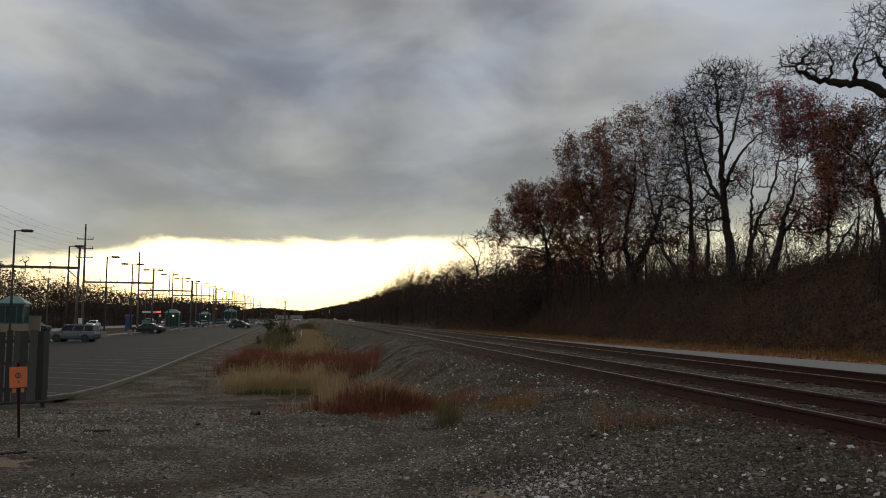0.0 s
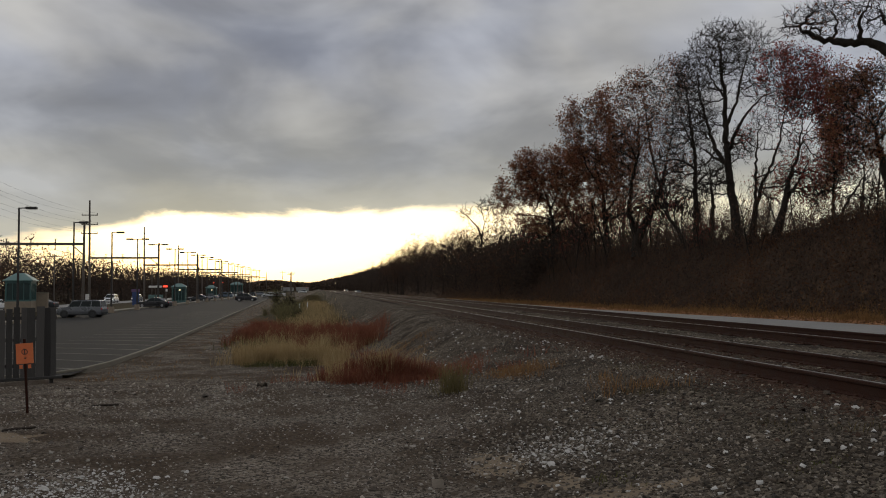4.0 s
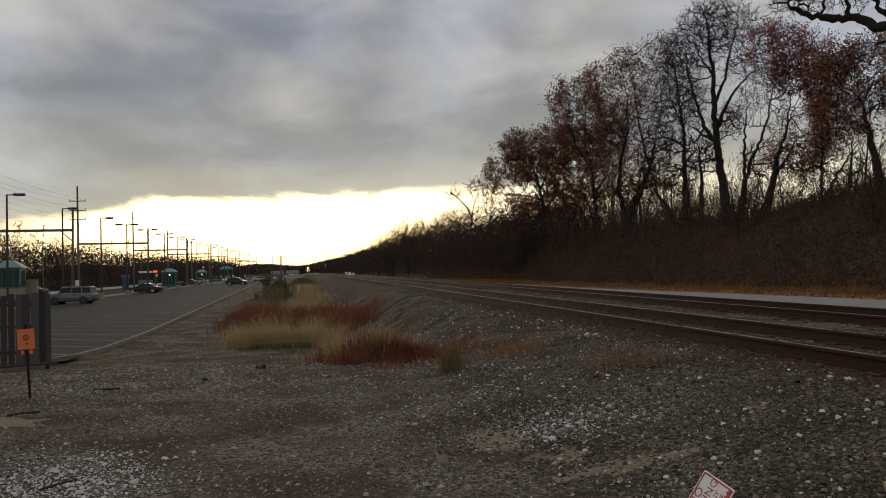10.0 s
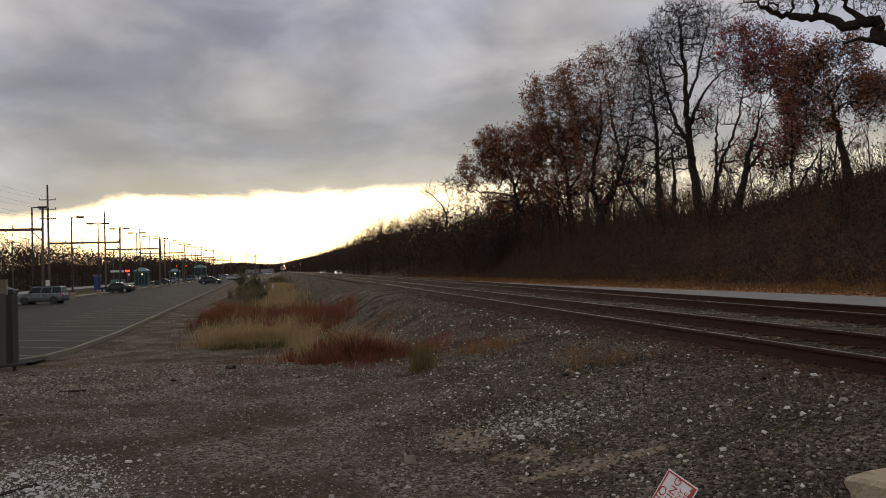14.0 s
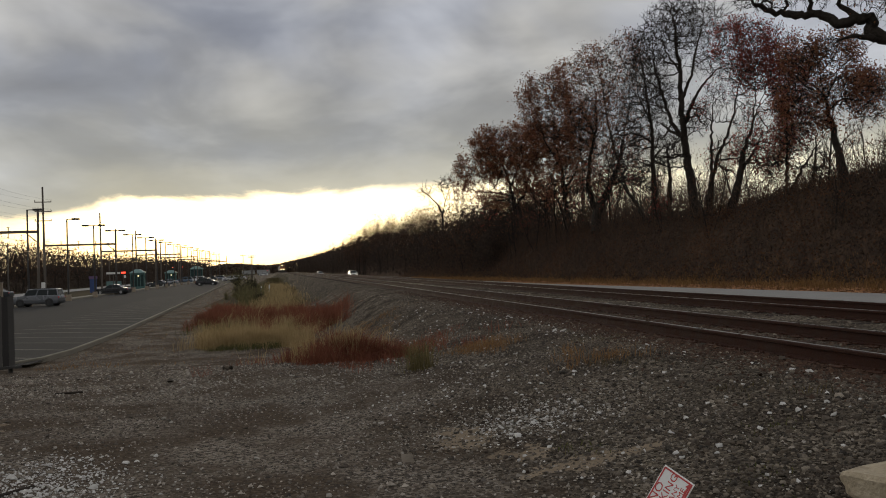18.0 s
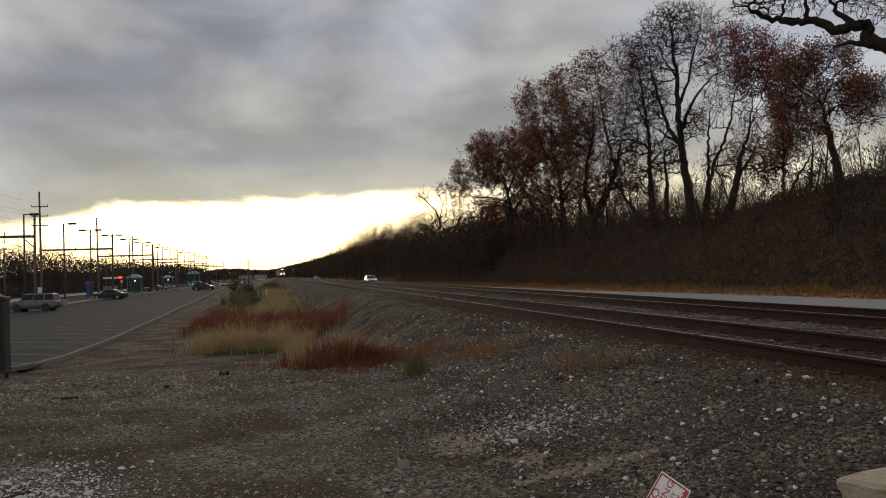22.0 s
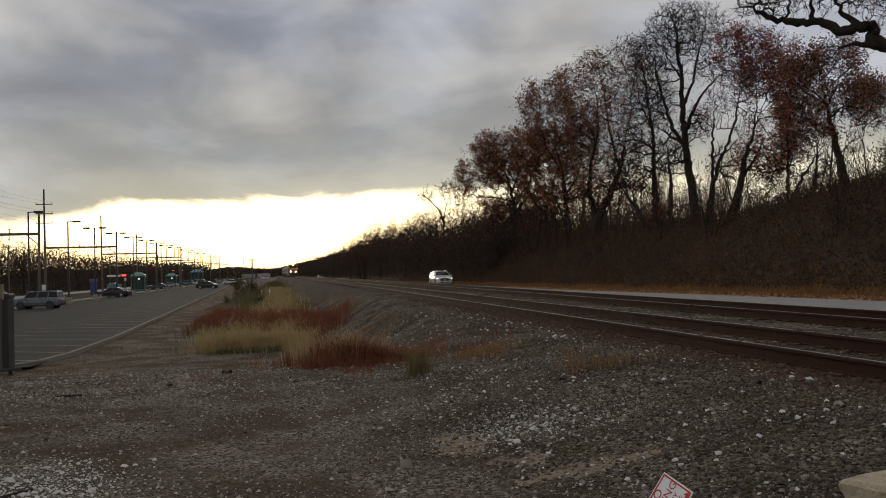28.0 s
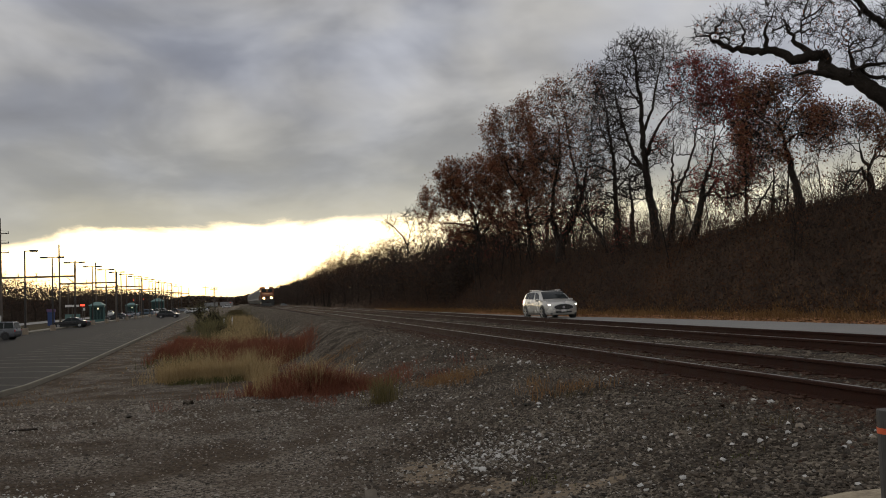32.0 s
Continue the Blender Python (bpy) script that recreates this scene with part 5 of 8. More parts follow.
    oak("oak_tree", 27, 49.2, [[(-0.2, 0.0), (0.1, 1.2), (0.4, 2.3), (0.7, 3.8), (1.2, 5.2), (1.5, 6.2)], [(1.5, 6.2), (2.2, 6.5), (3.3, 6.4), (4.3, 6.0)], [(1.3, 5.7), (1.6, 7.7), (1.5, 9.5), (1.2, 10.9)], [(1.5, 6.2), (2.4, 8.3), (3.0, 10.0)], [(0.5, 2.6), (1.5, 4.3), (2.0, 5.3)], [(1.6, 7.7), (0.7, 8.8), (-0.1, 10.0)]],
        [(0.9, 11.1, 1.7, 1.0), (2.5, 10.1, 1.7, 1.4), (1.6, 8.8, 1.7, 1.4), (3.4, 8.3, 1.6, 1.4), (3.7, 6.4, 1.6, 1.2), (-0.1, 10.1, 0.9, 0.7), (1.7, 3.9, 1.6, 1.4), (3.3, 4.9, 1.4, 1.0)],
        107, "leaning oak tree with dark red leaves", leaf=6.0, leaf_size=0.13, leaf_mat=M_LEAF_RED, dense=1.4, foot=0.33)
    oak("bare_tree", 27.5, 43.6, [[(-0.3, 0.0), (-0.3, 0.8), (-0.2, 3.0), (-0.1, 5.5)], [(-0.1, 0.0), (0.3, 1.3), (1.0, 2.3), (1.5, 3.2)], [(0.9, 0.0), (1.1, 1.4), (1.3, 3.6)]],
        [(0.5, 3.3, 1.4, 1.2), (1.3, 2.0, 1.1, 0.9), (-0.7, 1.8, 1.2, 0.9), (-0.1, 5.8, 0.8, 1.2)],
        108, "thin straight trees with a few brown leaves", leaf=2.2, leaf_size=0.12, dense=1.3, foot=0.12)
    oak("oak_tree", 26.8, 38.4, [[(0.4, 0.0), (0.2, 0.6), (-0.0, 1.8), (-0.2, 2.9), (-0.4, 4.0), (-0.6, 5.1)], [(-0.2, 3.2), (-1.0, 3.9), (-1.9, 4.3)], [(-0.4, 4.0), (0.3, 4.5), (1.4, 4.3)], [(-0.6, 5.1), (-0.9, 6.3), (-1.4, 7.2)], [(-0.4, 4.6), (0.1, 5.9), (0.4, 7.0)]],
        [(-1.2, 4.6, 1.4, 1.1), (0.3, 5.3, 1.4, 1.2), (-1.2, 6.6, 1.4, 1.1), (1.2, 4.7, 1.2, 1.0), (-2.0, 4.3, 1.0, 0.8), (0.1, 7.0, 1.4, 1.0), (-0.9, 3.5, 1.1, 0.6)],
        109, "oak tree with brown leaves leaning towards the tracks", leaf=5.0, leaf_size=0.125, dense=1.4, foot=0.3)
    oak("oak_tree", 28.6, 34.6, [[(0.1, 0.0), (-0.3, -0.2), (-0.5, 1.6), (-0.8, 2.4)], [(-0.8, 2.4), (-1.3, 2.9), (-2.1, 2.7), (-3.1, 2.6)], [(-0.4, 0.7), (-0.9, 1.6), (-1.4, 1.0)], [(-0.5, 1.6), (0.1, 2.9), (0.9, 3.3)], [(-0.8, 2.4), (-0.9, 3.5), (-1.3, 4.1)]],
        [(-1.5, 4.0, 1.3, 0.9), (-0.2, 3.8, 1.0, 0.9), (-2.3, 2.8, 1.0, 0.5), (-1.4, 1.1, 0.8, 0.7), (1.1, 3.1, 1.3, 1.3)],
        115, "small oak tree with rust-brown leaves on the ridge", leaf=4.5, leaf_size=0.12, foot=0.3)
    oak("oak_tree", 27.5, 25.5, [[(0.1, 0.0), (-0.4, -0.1), (-1.0, 2.0), (-1.8, 4.2), (-2.2, 6.4)], [(-0.4, -0.5), (-2.4, 0.9), (-3.8, 2.0), (-4.7, 3.0), (-5.5, 3.7), (-6.2, 4.1), (-6.7, 4.3), (-6.7, 4.9), (-7.1, 4.9), (-7.8, 4.8), (-8.4, 5.2), (-9.1, 5.3), (-10.0, 5.5), (-10.7, 5.9)], [(-6.2, 4.1), (-6.6, 4.1), (-7.4, 4.2), (-8.0, 4.0)], [(-7.1, 4.9), (-7.5, 5.3), (-7.9, 6.0), (-8.1, 6.6)], [(-8.8, 5.3), (-8.8, 6.1), (-8.5, 6.7)], [(-9.1, 5.3), (-9.7, 5.6), (-9.5, 6.2), (-9.9, 6.9)], [(-1.5, 3.3), (-4.0, 5.3), (-5.0, 6.3), (-5.4, 7.0), (-6.1, 8.2)], [(-5.5, 3.7), (-5.7, 4.4), (-5.8, 5.0)]],
        [(-9.9, 6.2, 1.2, 0.8), (-8.5, 6.3, 0.9, 0.9), (-11.0, 6.1, 0.7, 0.6), (-7.1, 5.7, 0.8, 0.6), (-4.7, 5.4, 1.0, 1.2), (-5.9, 5.5, 0.8, 1.0), (-6.2, 7.3, 1.2, 0.8), (-7.8, 7.5, 1.2, 0.8), (-3.7, 3.6, 1.2, 1.2), (-2.1, 5.1, 1.6, 2.0), (-5.2, 4.4, 0.9, 0.9), (-7.2, 6.6, 0.9, 0.8)],
        110, "great oak tree with a heavy arching limb", leaf=0.6, leaf_size=0.12, dense=2.6, foot=0.85)
    oak("bare_tree", 26, 148, [[(1.0, 0.0), (0.8, 3.6), (0.9, 7.0), (-0.0, 8.8), (-1.7, 10.6), (-3.4, 11.7)], [(0.9, 7.0), (1.6, 9.4), (1.1, 11.4), (0.7, 12.6)], [(1.2, 7.3), (2.9, 8.9), (4.9, 10.2)], [(1.6, 9.4), (2.7, 11.8)]],
        [(1.9, 11.9, 2.4, 1.8), (-2.2, 11.1, 1.8, 1.2), (4.4, 10.3, 1.8, 1.5)],
        111, "small bare tree with a rounded open crown", dense=2.2, foot=0.28)
    oak("oak_tree", 31, 88, [[(0.0, 0.0), (0.2, 4.7), (0.2, 7.7)], [(0.2, 4.7), (1.0, 6.5)]],
        [(0.2, 9.5, 2.1, 2.7), (-0.7, 7.2, 1.8, 1.5)],
        114, "oak tree with sparse brown leaves", leaf=2.0, leaf_size=0.17, foot=0.28)
    build_saplings()


def build_saplings():
    """Young growth between the big trunks."""
    spec = dict(levels=3, kids=(5, 5, 3), ratio=(0.62, 0.58, 0.55), clear=0.25, thin=0.008, fork=2)
    protos = []
    for k in range(5):
        limbs, leaves = tree_data(500 + k, [((0, 0, 0), toward((-0.25, 0.1, 0.3, 0.0, -0.1)[k]), 2.6, 0.045), ((0.2, 0.15, 0), toward((0.3, -0.3, 0.1, 0.4, 0.5)[k]), 2.0, 0.03)], spec, (0.7, 0.0, 1.2, 0.4, 0.9)[k], 0.11)
        protos.append((bake_limb("trunk", limbs[0]), bake_limb("crown", [[s for limb in limbs[1:] for s in limb[lv]] for lv in range(6)]),
                       array_mesh("foliage", *leaves, (M_LEAF, M_LEAF, M_LEAF_RED, M_LEAF, M_BRUSH_LEAF)[k]) if leaves else None))
    rng = random.Random(31)
    for i in range(64):
        y = 22 + 105 * rng.random() ** 1.2
        x = rng.uniform(24.2, 33.0) + float(bend(y))
        k = rng.randrange(5)
        s = rng.uniform(0.6, 1.35) * (1.5 if y > 58 else 1.0)
        root = tagged(empty("sapling", pose(x, y, float(ground_z(x, y)) - 0.1, 0, 0, rng.uniform(0, 360)) @ Matrix.Diagonal((s, s, s, 1))),
                      ("slender sapling with a few dry leaves", "slender bare sapling on the ridge", "slender sapling with dark red leaves", "slender sapling with a few dry leaves", "slender sapling with withered leaves")[k],
                      "sapling", group="saplings on the ridge")
        for me in protos[k]:
            if me:
                o = new(me.name.split(".")[0], me)
                o.parent = root


build_trees()


def woodland_shape(seed, leafy, step=0.55, dense=0.8):
    """Meshes of a woodland tree ten metres high: trunk, branches, leaves."""
    rng = np.random.default_rng(seed)
    w = rng.uniform(2.6, 3.6)
    stems = [[(0, 0), (rng.uniform(-0.4, 0.4), 2.5), (rng.uniform(-0.6, 0.6), 5.0)], [(0, 2.5), (rng.uniform(0.8, 1.6), 5.0)], [(0, 3.0), (-rng.uniform(0.8, 1.6), 5.5)]]
    crowns = [(0, 6.6, w, 3.2), (rng.uniform(-1, 1), 4.6, w * 0.9, 2.0)]
    P, par, taper = colonise(rng, stems, crowns, dense, step, step * 1.5)
    rad, groups = branch_lines(P, par, taper, 0.014, 0.2)
    lines, tips = twig_lines(rng, P, par, rad, 0.014, 0.8, 2)
    tips = tips[rng.uniform(0, 1, len(tips)) < leafy]
    return (bake_groups("trunk", groups[0][:1], M_BARK), bake_groups("crown", groups[0][1:] + [l for g in groups[1:] for l in g] + lines, M_TWIG),
            array_mesh("foliage", *leaf_quads(tips + rng.normal(0, 0.15, tips.shape), 0.24, rng), M_BRUSH_LEAF) if leafy else None)


def build_forest():
    """Far woods along the ridge and behind the lot: a few shapes, many trees."""
    protos = [woodland_shape(300 + k, (0.4, 0.12, 0.65, 0.25, 0.12, 0.5)[k]) for k in range(6)]
    coarse = [woodland_shape(400 + k, 0.0, 1.0, 0.5) for k in range(3)]
    rng = random.Random(77)
    rest = []

    def put(x, y, s, k, group, label, near):
        m = pose(x, y, float(ground_z(x, y)) - 0.3, 0, 0, rng.uniform(0, 360)) @ Matrix.Diagonal((s * 1.1, s * 1.1, s * rng.uniform(0.9, 1.1), 1))
        if not near:
            rest.append((m, k % 3))
            return
        root = tagged(empty("forest_tree", m), label, "tree", group=group)
        for me in protos[k]:
            if me:
                o = new(me.name.split(".")[0], me)
                o.parent = root

    def ridge_height(y):
        return float(np.interp(y, [104, 130, 150, 180, 220, 300, 340, 370, 400, 600, 900], [0.62, 0.8, 1.0, 1.0, 1.15, 1.22, 1.36, 1.3, 1.05, 1.25, 1.7]))

    y = 104.0
    while y < 900:
        for row in range(3):
            x = 23.8 + row * 4.0 + rng.uniform(-1.6, 1.6) + float(bend(y))
            put(x, y + rng.uniform(-2, 2), ridge_height(y) * rng.uniform(0.84, 1.06), rng.randrange(6), "woods along the ridge", "leafless woodland tree on the ridge", y < 300)
        y += 4.2 + y * 0.018
    y = 56.0
    while y < 640:
        for row in range(3):
            x = -53 - row * 6.0 + rng.uniform(-2.5, 2.5) - max(0, 80 - y) * 0.15
            put(x, y + rng.uniform(-2, 2), rng.uniform(0.95, 1.3), rng.randrange(6), "woods behind the station", "leafless tree in the woods behind the station", y < 240)
        y += 5.0 + y * 0.018
    # trees far off, joined
    vs, fs, off = [], [], 0
    for m, k in rest[::2] + rest[1::4]:
        for me in coarse[k][:2]:
            v = np.empty(len(me.vertices) * 3, np.float32)
            me.vertices.foreach_get("co", v)
            f = np.empty(len(me.loops), np.int32)
            me.loops.foreach_get("vertex_index", f)
            a = np.array(m)
            v = v.reshape(-1, 3) @ a[:3, :3].T + a[:3, 3]
            vs.append(v)
            fs.append(f.reshape(-1, 4) + off)
            off += len(v)
    tagged(new("far_woodland", array_mesh("far_woodland", np.concatenate(vs), np.concatenate(fs), M_BARK)), "far leafless woodland along the railway", "woods", kind="stuff")


build_forest()


def build_far_woods():
    """Woods at the far end, past the bend: one rough bank of twigs and leaves."""
    rng = np.random.default_rng(51)
    n = 30000
    x = rng.uniform(-300, 140, n)
    y = rng.uniform(900, 960, n)
    h = 7.0 + 3.5 * np.sin(x * 0.05) * np.sin(x * 0.021 + 1)
    z = 1.45 * h * rng.uniform(0, 1, n) ** 1.3
    v, f = leaf_quads(np.stack([x, y, z], 1), 2.6, rng)
    tagged(new("distant_woods", array_mesh("distant_woods", v, f, M_BRUSH)), "dark leafless woods in the far distance", "woods", kind="stuff")
    # undergrowth that closes the woods near the ground
    for name, x0, x1, y0, y1, top, bent, m in (("undergrowth", 22.5, 33, 96, 820, 7.5, True, 110000), ("undergrowth", -74, -50, 40, 640, 10.5, False, 130000)):
        y = y0 + (y1 - y0) * rng.uniform(0, 1, m) ** 1.7
        x = rng.uniform(x0, x1, m) + (bend(y) if bent else 0)
        if bent:
            z = ground_z(x, y) + top * rng.uniform(0, 1, m) * (0.55 + 0.55 * noise_field(np.stack([x, y], 1) * 0.22)) * (0.7 + 0.3 * smoothstep(110, 220, y))
        else:
            crest = top * (0.55 + 0.5 * noise_field(np.stack([x, y], 1) * 0.16) + 0.15 * noise_field(np.stack([y, x], 1) * 0.6))
            z = ground_z(x, y) + crest * rng.uniform(0, 1, m) ** 1.15
        v, f = leaf_quads(np.stack([x, y, z], 1), 0.17 + 0.0010 * y, rng)
        tagged(new(name, array_mesh(name, v, f, M_THICKET)), "dark leafless undergrowth filling the woods", "brush", kind="stuff")


build_far_woods()


# ---- fence, posts and signs near the apron ----
def build_fence():
    x0, y0, x1, y1 = -11.2, 21.4, -6.85, 23.75
    d = Vector((x1 - x0, y1 - y0, 0))
    ln = d.length
    a = math.degrees(math.atan2(d.y, d.x))
    base = -0.74
    root = tagged(empty("board_fence", pose(x0, y0, base, 0, 0, a)), "weathered grey upright board fence with gaps", "fence")
    rng = random.Random(9)
    x, i = 0.0, 0
    while x < ln - 0.1:
        w = rng.choice((0.14, 0.14, 0.19))
        h = 1.76 + rng.uniform(-0.05, 0.05)
        bm = bmesh.new()
        box(bm, (w / 2, 0, h / 2 + 0.05), (w, 0.024, h), bevel=0.004)
        b = part("board", bm, M_FENCE, root)
        b.matrix_local = pose(x, rng.uniform(-0.006, 0.006), 0, 0, rng.uniform(-0.5, 0.5), rng.uniform(-1, 1))
        x += w + (0.010 if rng.random() < 0.6 else 0.028)
        i += 1
    for z in (0.35, 1.0, 1.55):
        bm = bmesh.new()
        box(bm, (ln / 2, 0.045, z), (ln, 0.045, 0.09), bevel=0.006)
        part("rail_board", bm, M_FENCE, root)
    bm = bmesh.new()
    box(bm, (ln / 2, -0.02, 0.02), (ln + 0.25, 0.16, 0.07), bevel=0.01)
    part("base_timber", bm, M_FENCE, root)
    for px in (0.2, ln * 0.5, ln - 0.1):
        bm = bmesh.new()
        box(bm, (px, 0.11, 0.8), (0.09, 0.09, 1.9), bevel=0.008)
        part("post", bm, M_FENCE, root)


build_fence()


def ground_at(x, y):
    return float(ground_z(x, y))


def build_marker_post():
    x, y = -3.82, 10.3
    root = tagged(empty("marker_post", pose(x, y, ground_at(x, y) - 0.02, 0, 2.2, 0)), "orange-topped white plastic pipeline marker post", "marker post")
    for name, z0, z1, r, m, lab in (("tube", -0.1, 0.81, 0.030, M_WHITE, "white plastic tube"), ("top_sleeve", 0.81, 1.11, 0.032, M_POST_ORANGE, "bright orange sleeve")):
        bm = bmesh.new()
        tube(bm, (0, 0, z0), (0, 0, z1), r, n=20)
        part(name, bm, m, root, lab, True)
    bm = bmesh.new()
    tube(bm, (0, 0, 1.11), (0, 0, 1.15), 0.032, 0.017, 20)
    part("cap", bm, M_POST_ORANGE, root, "domed orange cap")
    bm = bmesh.new()
    tube(bm, (0, 0, 0.605), (0, 0, 0.695), 0.0315, n=20, cap=False)
    part("label_band", bm, M_BLACK, root, "dark printed band")


build_marker_post()


def build_grey_post():
    x, y = 2.66, 3.26
    z = ground_at(x, y)
    root = tagged(empty("grey_post", pose(x, y, z)), "short weathered grey post with an orange band", "post")
    bm = bmesh.new()
    tube(bm, (0, 0, -0.1), (0, 0, 0.96 - z), 0.055, n=16)
    part("shaft", bm, M_FENCE, root)
    bm = bmesh.new()
    tube(bm, (0, 0, 0.86 - z), (0, 0, 0.885 - z), 0.057, n=16)
    part("band", bm, M_POST_ORANGE, root, "faded orange band")


build_grey_post()


def build_warning_sign():
    x, y = -3.46, 10.95
    root = tagged(empty("warning_sign", pose(x, y, ground_at(x, y) + 0.07, 0, -3.0, 14)), "small faded orange warning sign on a dark stake", "sign")
    bm = bmesh.new()
    tube(bm, (0, 0, -0.25), (0, 0, 0.80), 0.016, n=8)
    part("stake", bm, M_RAIL, root, "dark rusty steel stake")
    bm = bmesh.new()
    box(bm, (0, -0.024, 0.63), (0.185, 0.006, 0.24), bevel=0.002)
    part("panel", bm, M_ORANGE, root, "faded orange panel")
    for dx in (-0.045, 0.045):
        bm = bmesh.new()
        box(bm, (dx, -0.025, 0.475), (0.035, 0.006, 0.045), bevel=0.002)
        part("tab", bm, M_ORANGE, root)
    bm = bmesh.new()
    bmesh.ops.create_circle(bm, cap_ends=False, segments=24, radius=0.034)
    r = bmesh.ops.extrude_edge_only(bm, edges=bm.edges[:])
    vs = [v for v in r["geom"] if isinstance(v, bmesh.types.BMVert)]
    bmesh.ops.scale(bm, vec=(0.72, 0.72, 1), verts=vs)
    bmesh.ops.transform(bm, matrix=pose(0, -0.0295, 0.65, 90), verts=bm.verts[:])
    part("ring_symbol", bm, M_BLACK, root, "black ring symbol")
    bm = bmesh.new()
    box(bm, (0.0, -0.0295, 0.65), (0.012, 0.002, 0.05))
    box(bm, (0.005, -0.0295, 0.575), (0.02, 0.002, 0.016))
    part("symbol_bar", bm, M_BLACK, root)


build_warning_sign()


def text_mesh(name, body, size, m, material, parent, label=""):
    cu = bpy.data.curves.new(name, "FONT")
    cu.body, cu.size, cu.extrude = body, size, 0.0006
    cu.align_x, cu.align_y = "CENTER", "CENTER"
    cu.resolution_u = 2
    tmp = bpy.data.objects.new(name, cu)
    me = bpy.data.meshes.new_from_object(tmp)
    bpy.data.objects.remove(tmp)
    me.materials.append(material)
    ob = new(name, me)
    ob.parent = parent
    ob.matrix_local = m
    if label:
        ob["label"] = label
    return ob


def build_parking_sign():
    """A sign knocked over: its panel is bent and leans against low weeds."""
    x, y, z = 1.975, 4.45, 0.205
    root = tagged(empty("no_parking_sign", pose(x, y, z, 0, 0, 0)), "bent white no parking sign with red lettering, fallen over", "sign")
    u = Vector((0.52, -0.097, 0.849)).normalized()
    v = Vector((-0.28, 0.93, 0.28))
    v = (v - u * u.dot(v)).normalized()
    w = u.cross(v)
    m = Matrix(((u.x, v.x, w.x, 0), (u.y, v.y, w.y, 0), (u.z, v.z, w.z, 0), (0, 0, 0, 1)))
    W, H = 0.30, 0.235
    bm = bmesh.new()
    box(bm, (0, 0, 0), (W, H, 0.004), bevel=0.0015)
    p = part("panel", bm, M_SIGN_WHITE, root, "white metal panel")
    p.matrix_local = m
    t = 0.009
    for c, s in (((0, H / 2 - 0.012, 0.003), (W - 0.018, t, 0.002)), ((0, -H / 2 + 0.012, 0.003), (W - 0.018, t, 0.002)),
                 ((W / 2 - 0.012, 0, 0.003), (t, H - 0.033, 0.002)), ((-W / 2 + 0.012, 0, 0.003), (t, H - 0.033, 0.002))):
        bm = bmesh.new()
        box(bm, c, s)
        b = part("border", bm, M_SIGN_RED, root, "red border line")
        b.matrix_local = m
    text_mesh("lettering", "NO", 0.075, m @ pose(0, 0.075, 0.003), M_SIGN_RED, root, "red letters")
    text_mesh("lettering", "PARKING", 0.066, m @ pose(0, 0.018, 0.003), M_SIGN_RED, root, "red letters")
    text_mesh("lettering", "ANY", 0.045, m @ pose(0.05, -0.032, 0.003), M_SIGN_RED, root, "red letters")
    text_mesh("lettering", "TIME", 0.045, m @ pose(0.05, -0.072, 0.003), M_SIGN_RED, root, "red letters")
    bm = bmesh.new()
    for v in [(0.035, -0.098), (0.115, -0.098), (0.115, -0.112), (0.035, -0.112)]:
        bm.verts.new((v[0], v[1] + 0.012, 0.0035))
    bm.faces.new(bm.verts[:])
    a = [bm.verts.new((q[0], q[1] + 0.012, 0.0035)) for q in ((0.112, -0.085), (0.142, -0.105), (0.112, -0.125))]
    bm.faces.new(a)
    b = part("arrow", bm, M_SIGN_RED, root, "red arrow")
    b.matrix_local = m
    bm = bmesh.new()
    box(bm, (0, 0, 0), (0.16, 0.10, 0.004), bevel=0.0015)
    b = part("torn_flap", bm, M_SIGN_WHITE, root, "bent lower corner")
    b.matrix_local = pose(-0.15, 0.0, -0.07, 35, 40, 0)
    bm = bmesh.new()
    tube(bm, (-0.45, 0.1, -0.17), (-0.03, 0.03, -0.03), 0.02, n=8)
    part("broken_post", bm, M_RAIL, root, "rusty broken post")


build_parking_sign()


def rough_block(name, x, y, size, rz, seed, label, category, material):
    rng = random.Random(seed)
    bm = bmesh.new()
    bmesh.ops.create_cube(bm, size=1.0)
    bmesh.ops.subdivide_edges(bm, edges=bm.edges[:], cuts=6, use_grid_fill=True)
    for v in bm.verts:
        p = Vector((v.co.x * size[0], v.co.y * size[1], (v.co.z + 0.5) * size[2]))
        n = noise.noise_vector(p * 5.0 + Vector((seed, 0, 0))) * 0.035 + noise.noise_vector(p * 16.0) * 0.014
        edge = sum(abs(c) > 0.49 for c in v.co)
        v.co = (p - Vector((0, 0, size[2] / 2))) * (1 - 0.03 * max(0, edge - 1)) + Vector((0, 0, size[2] / 2)) + n
    ob = part(name, bm, material)
    ob.matrix_world = pose(x, y, ground_at(x, y) - 0.06, 0, 0, rz)
    return tagged(ob, label, category)




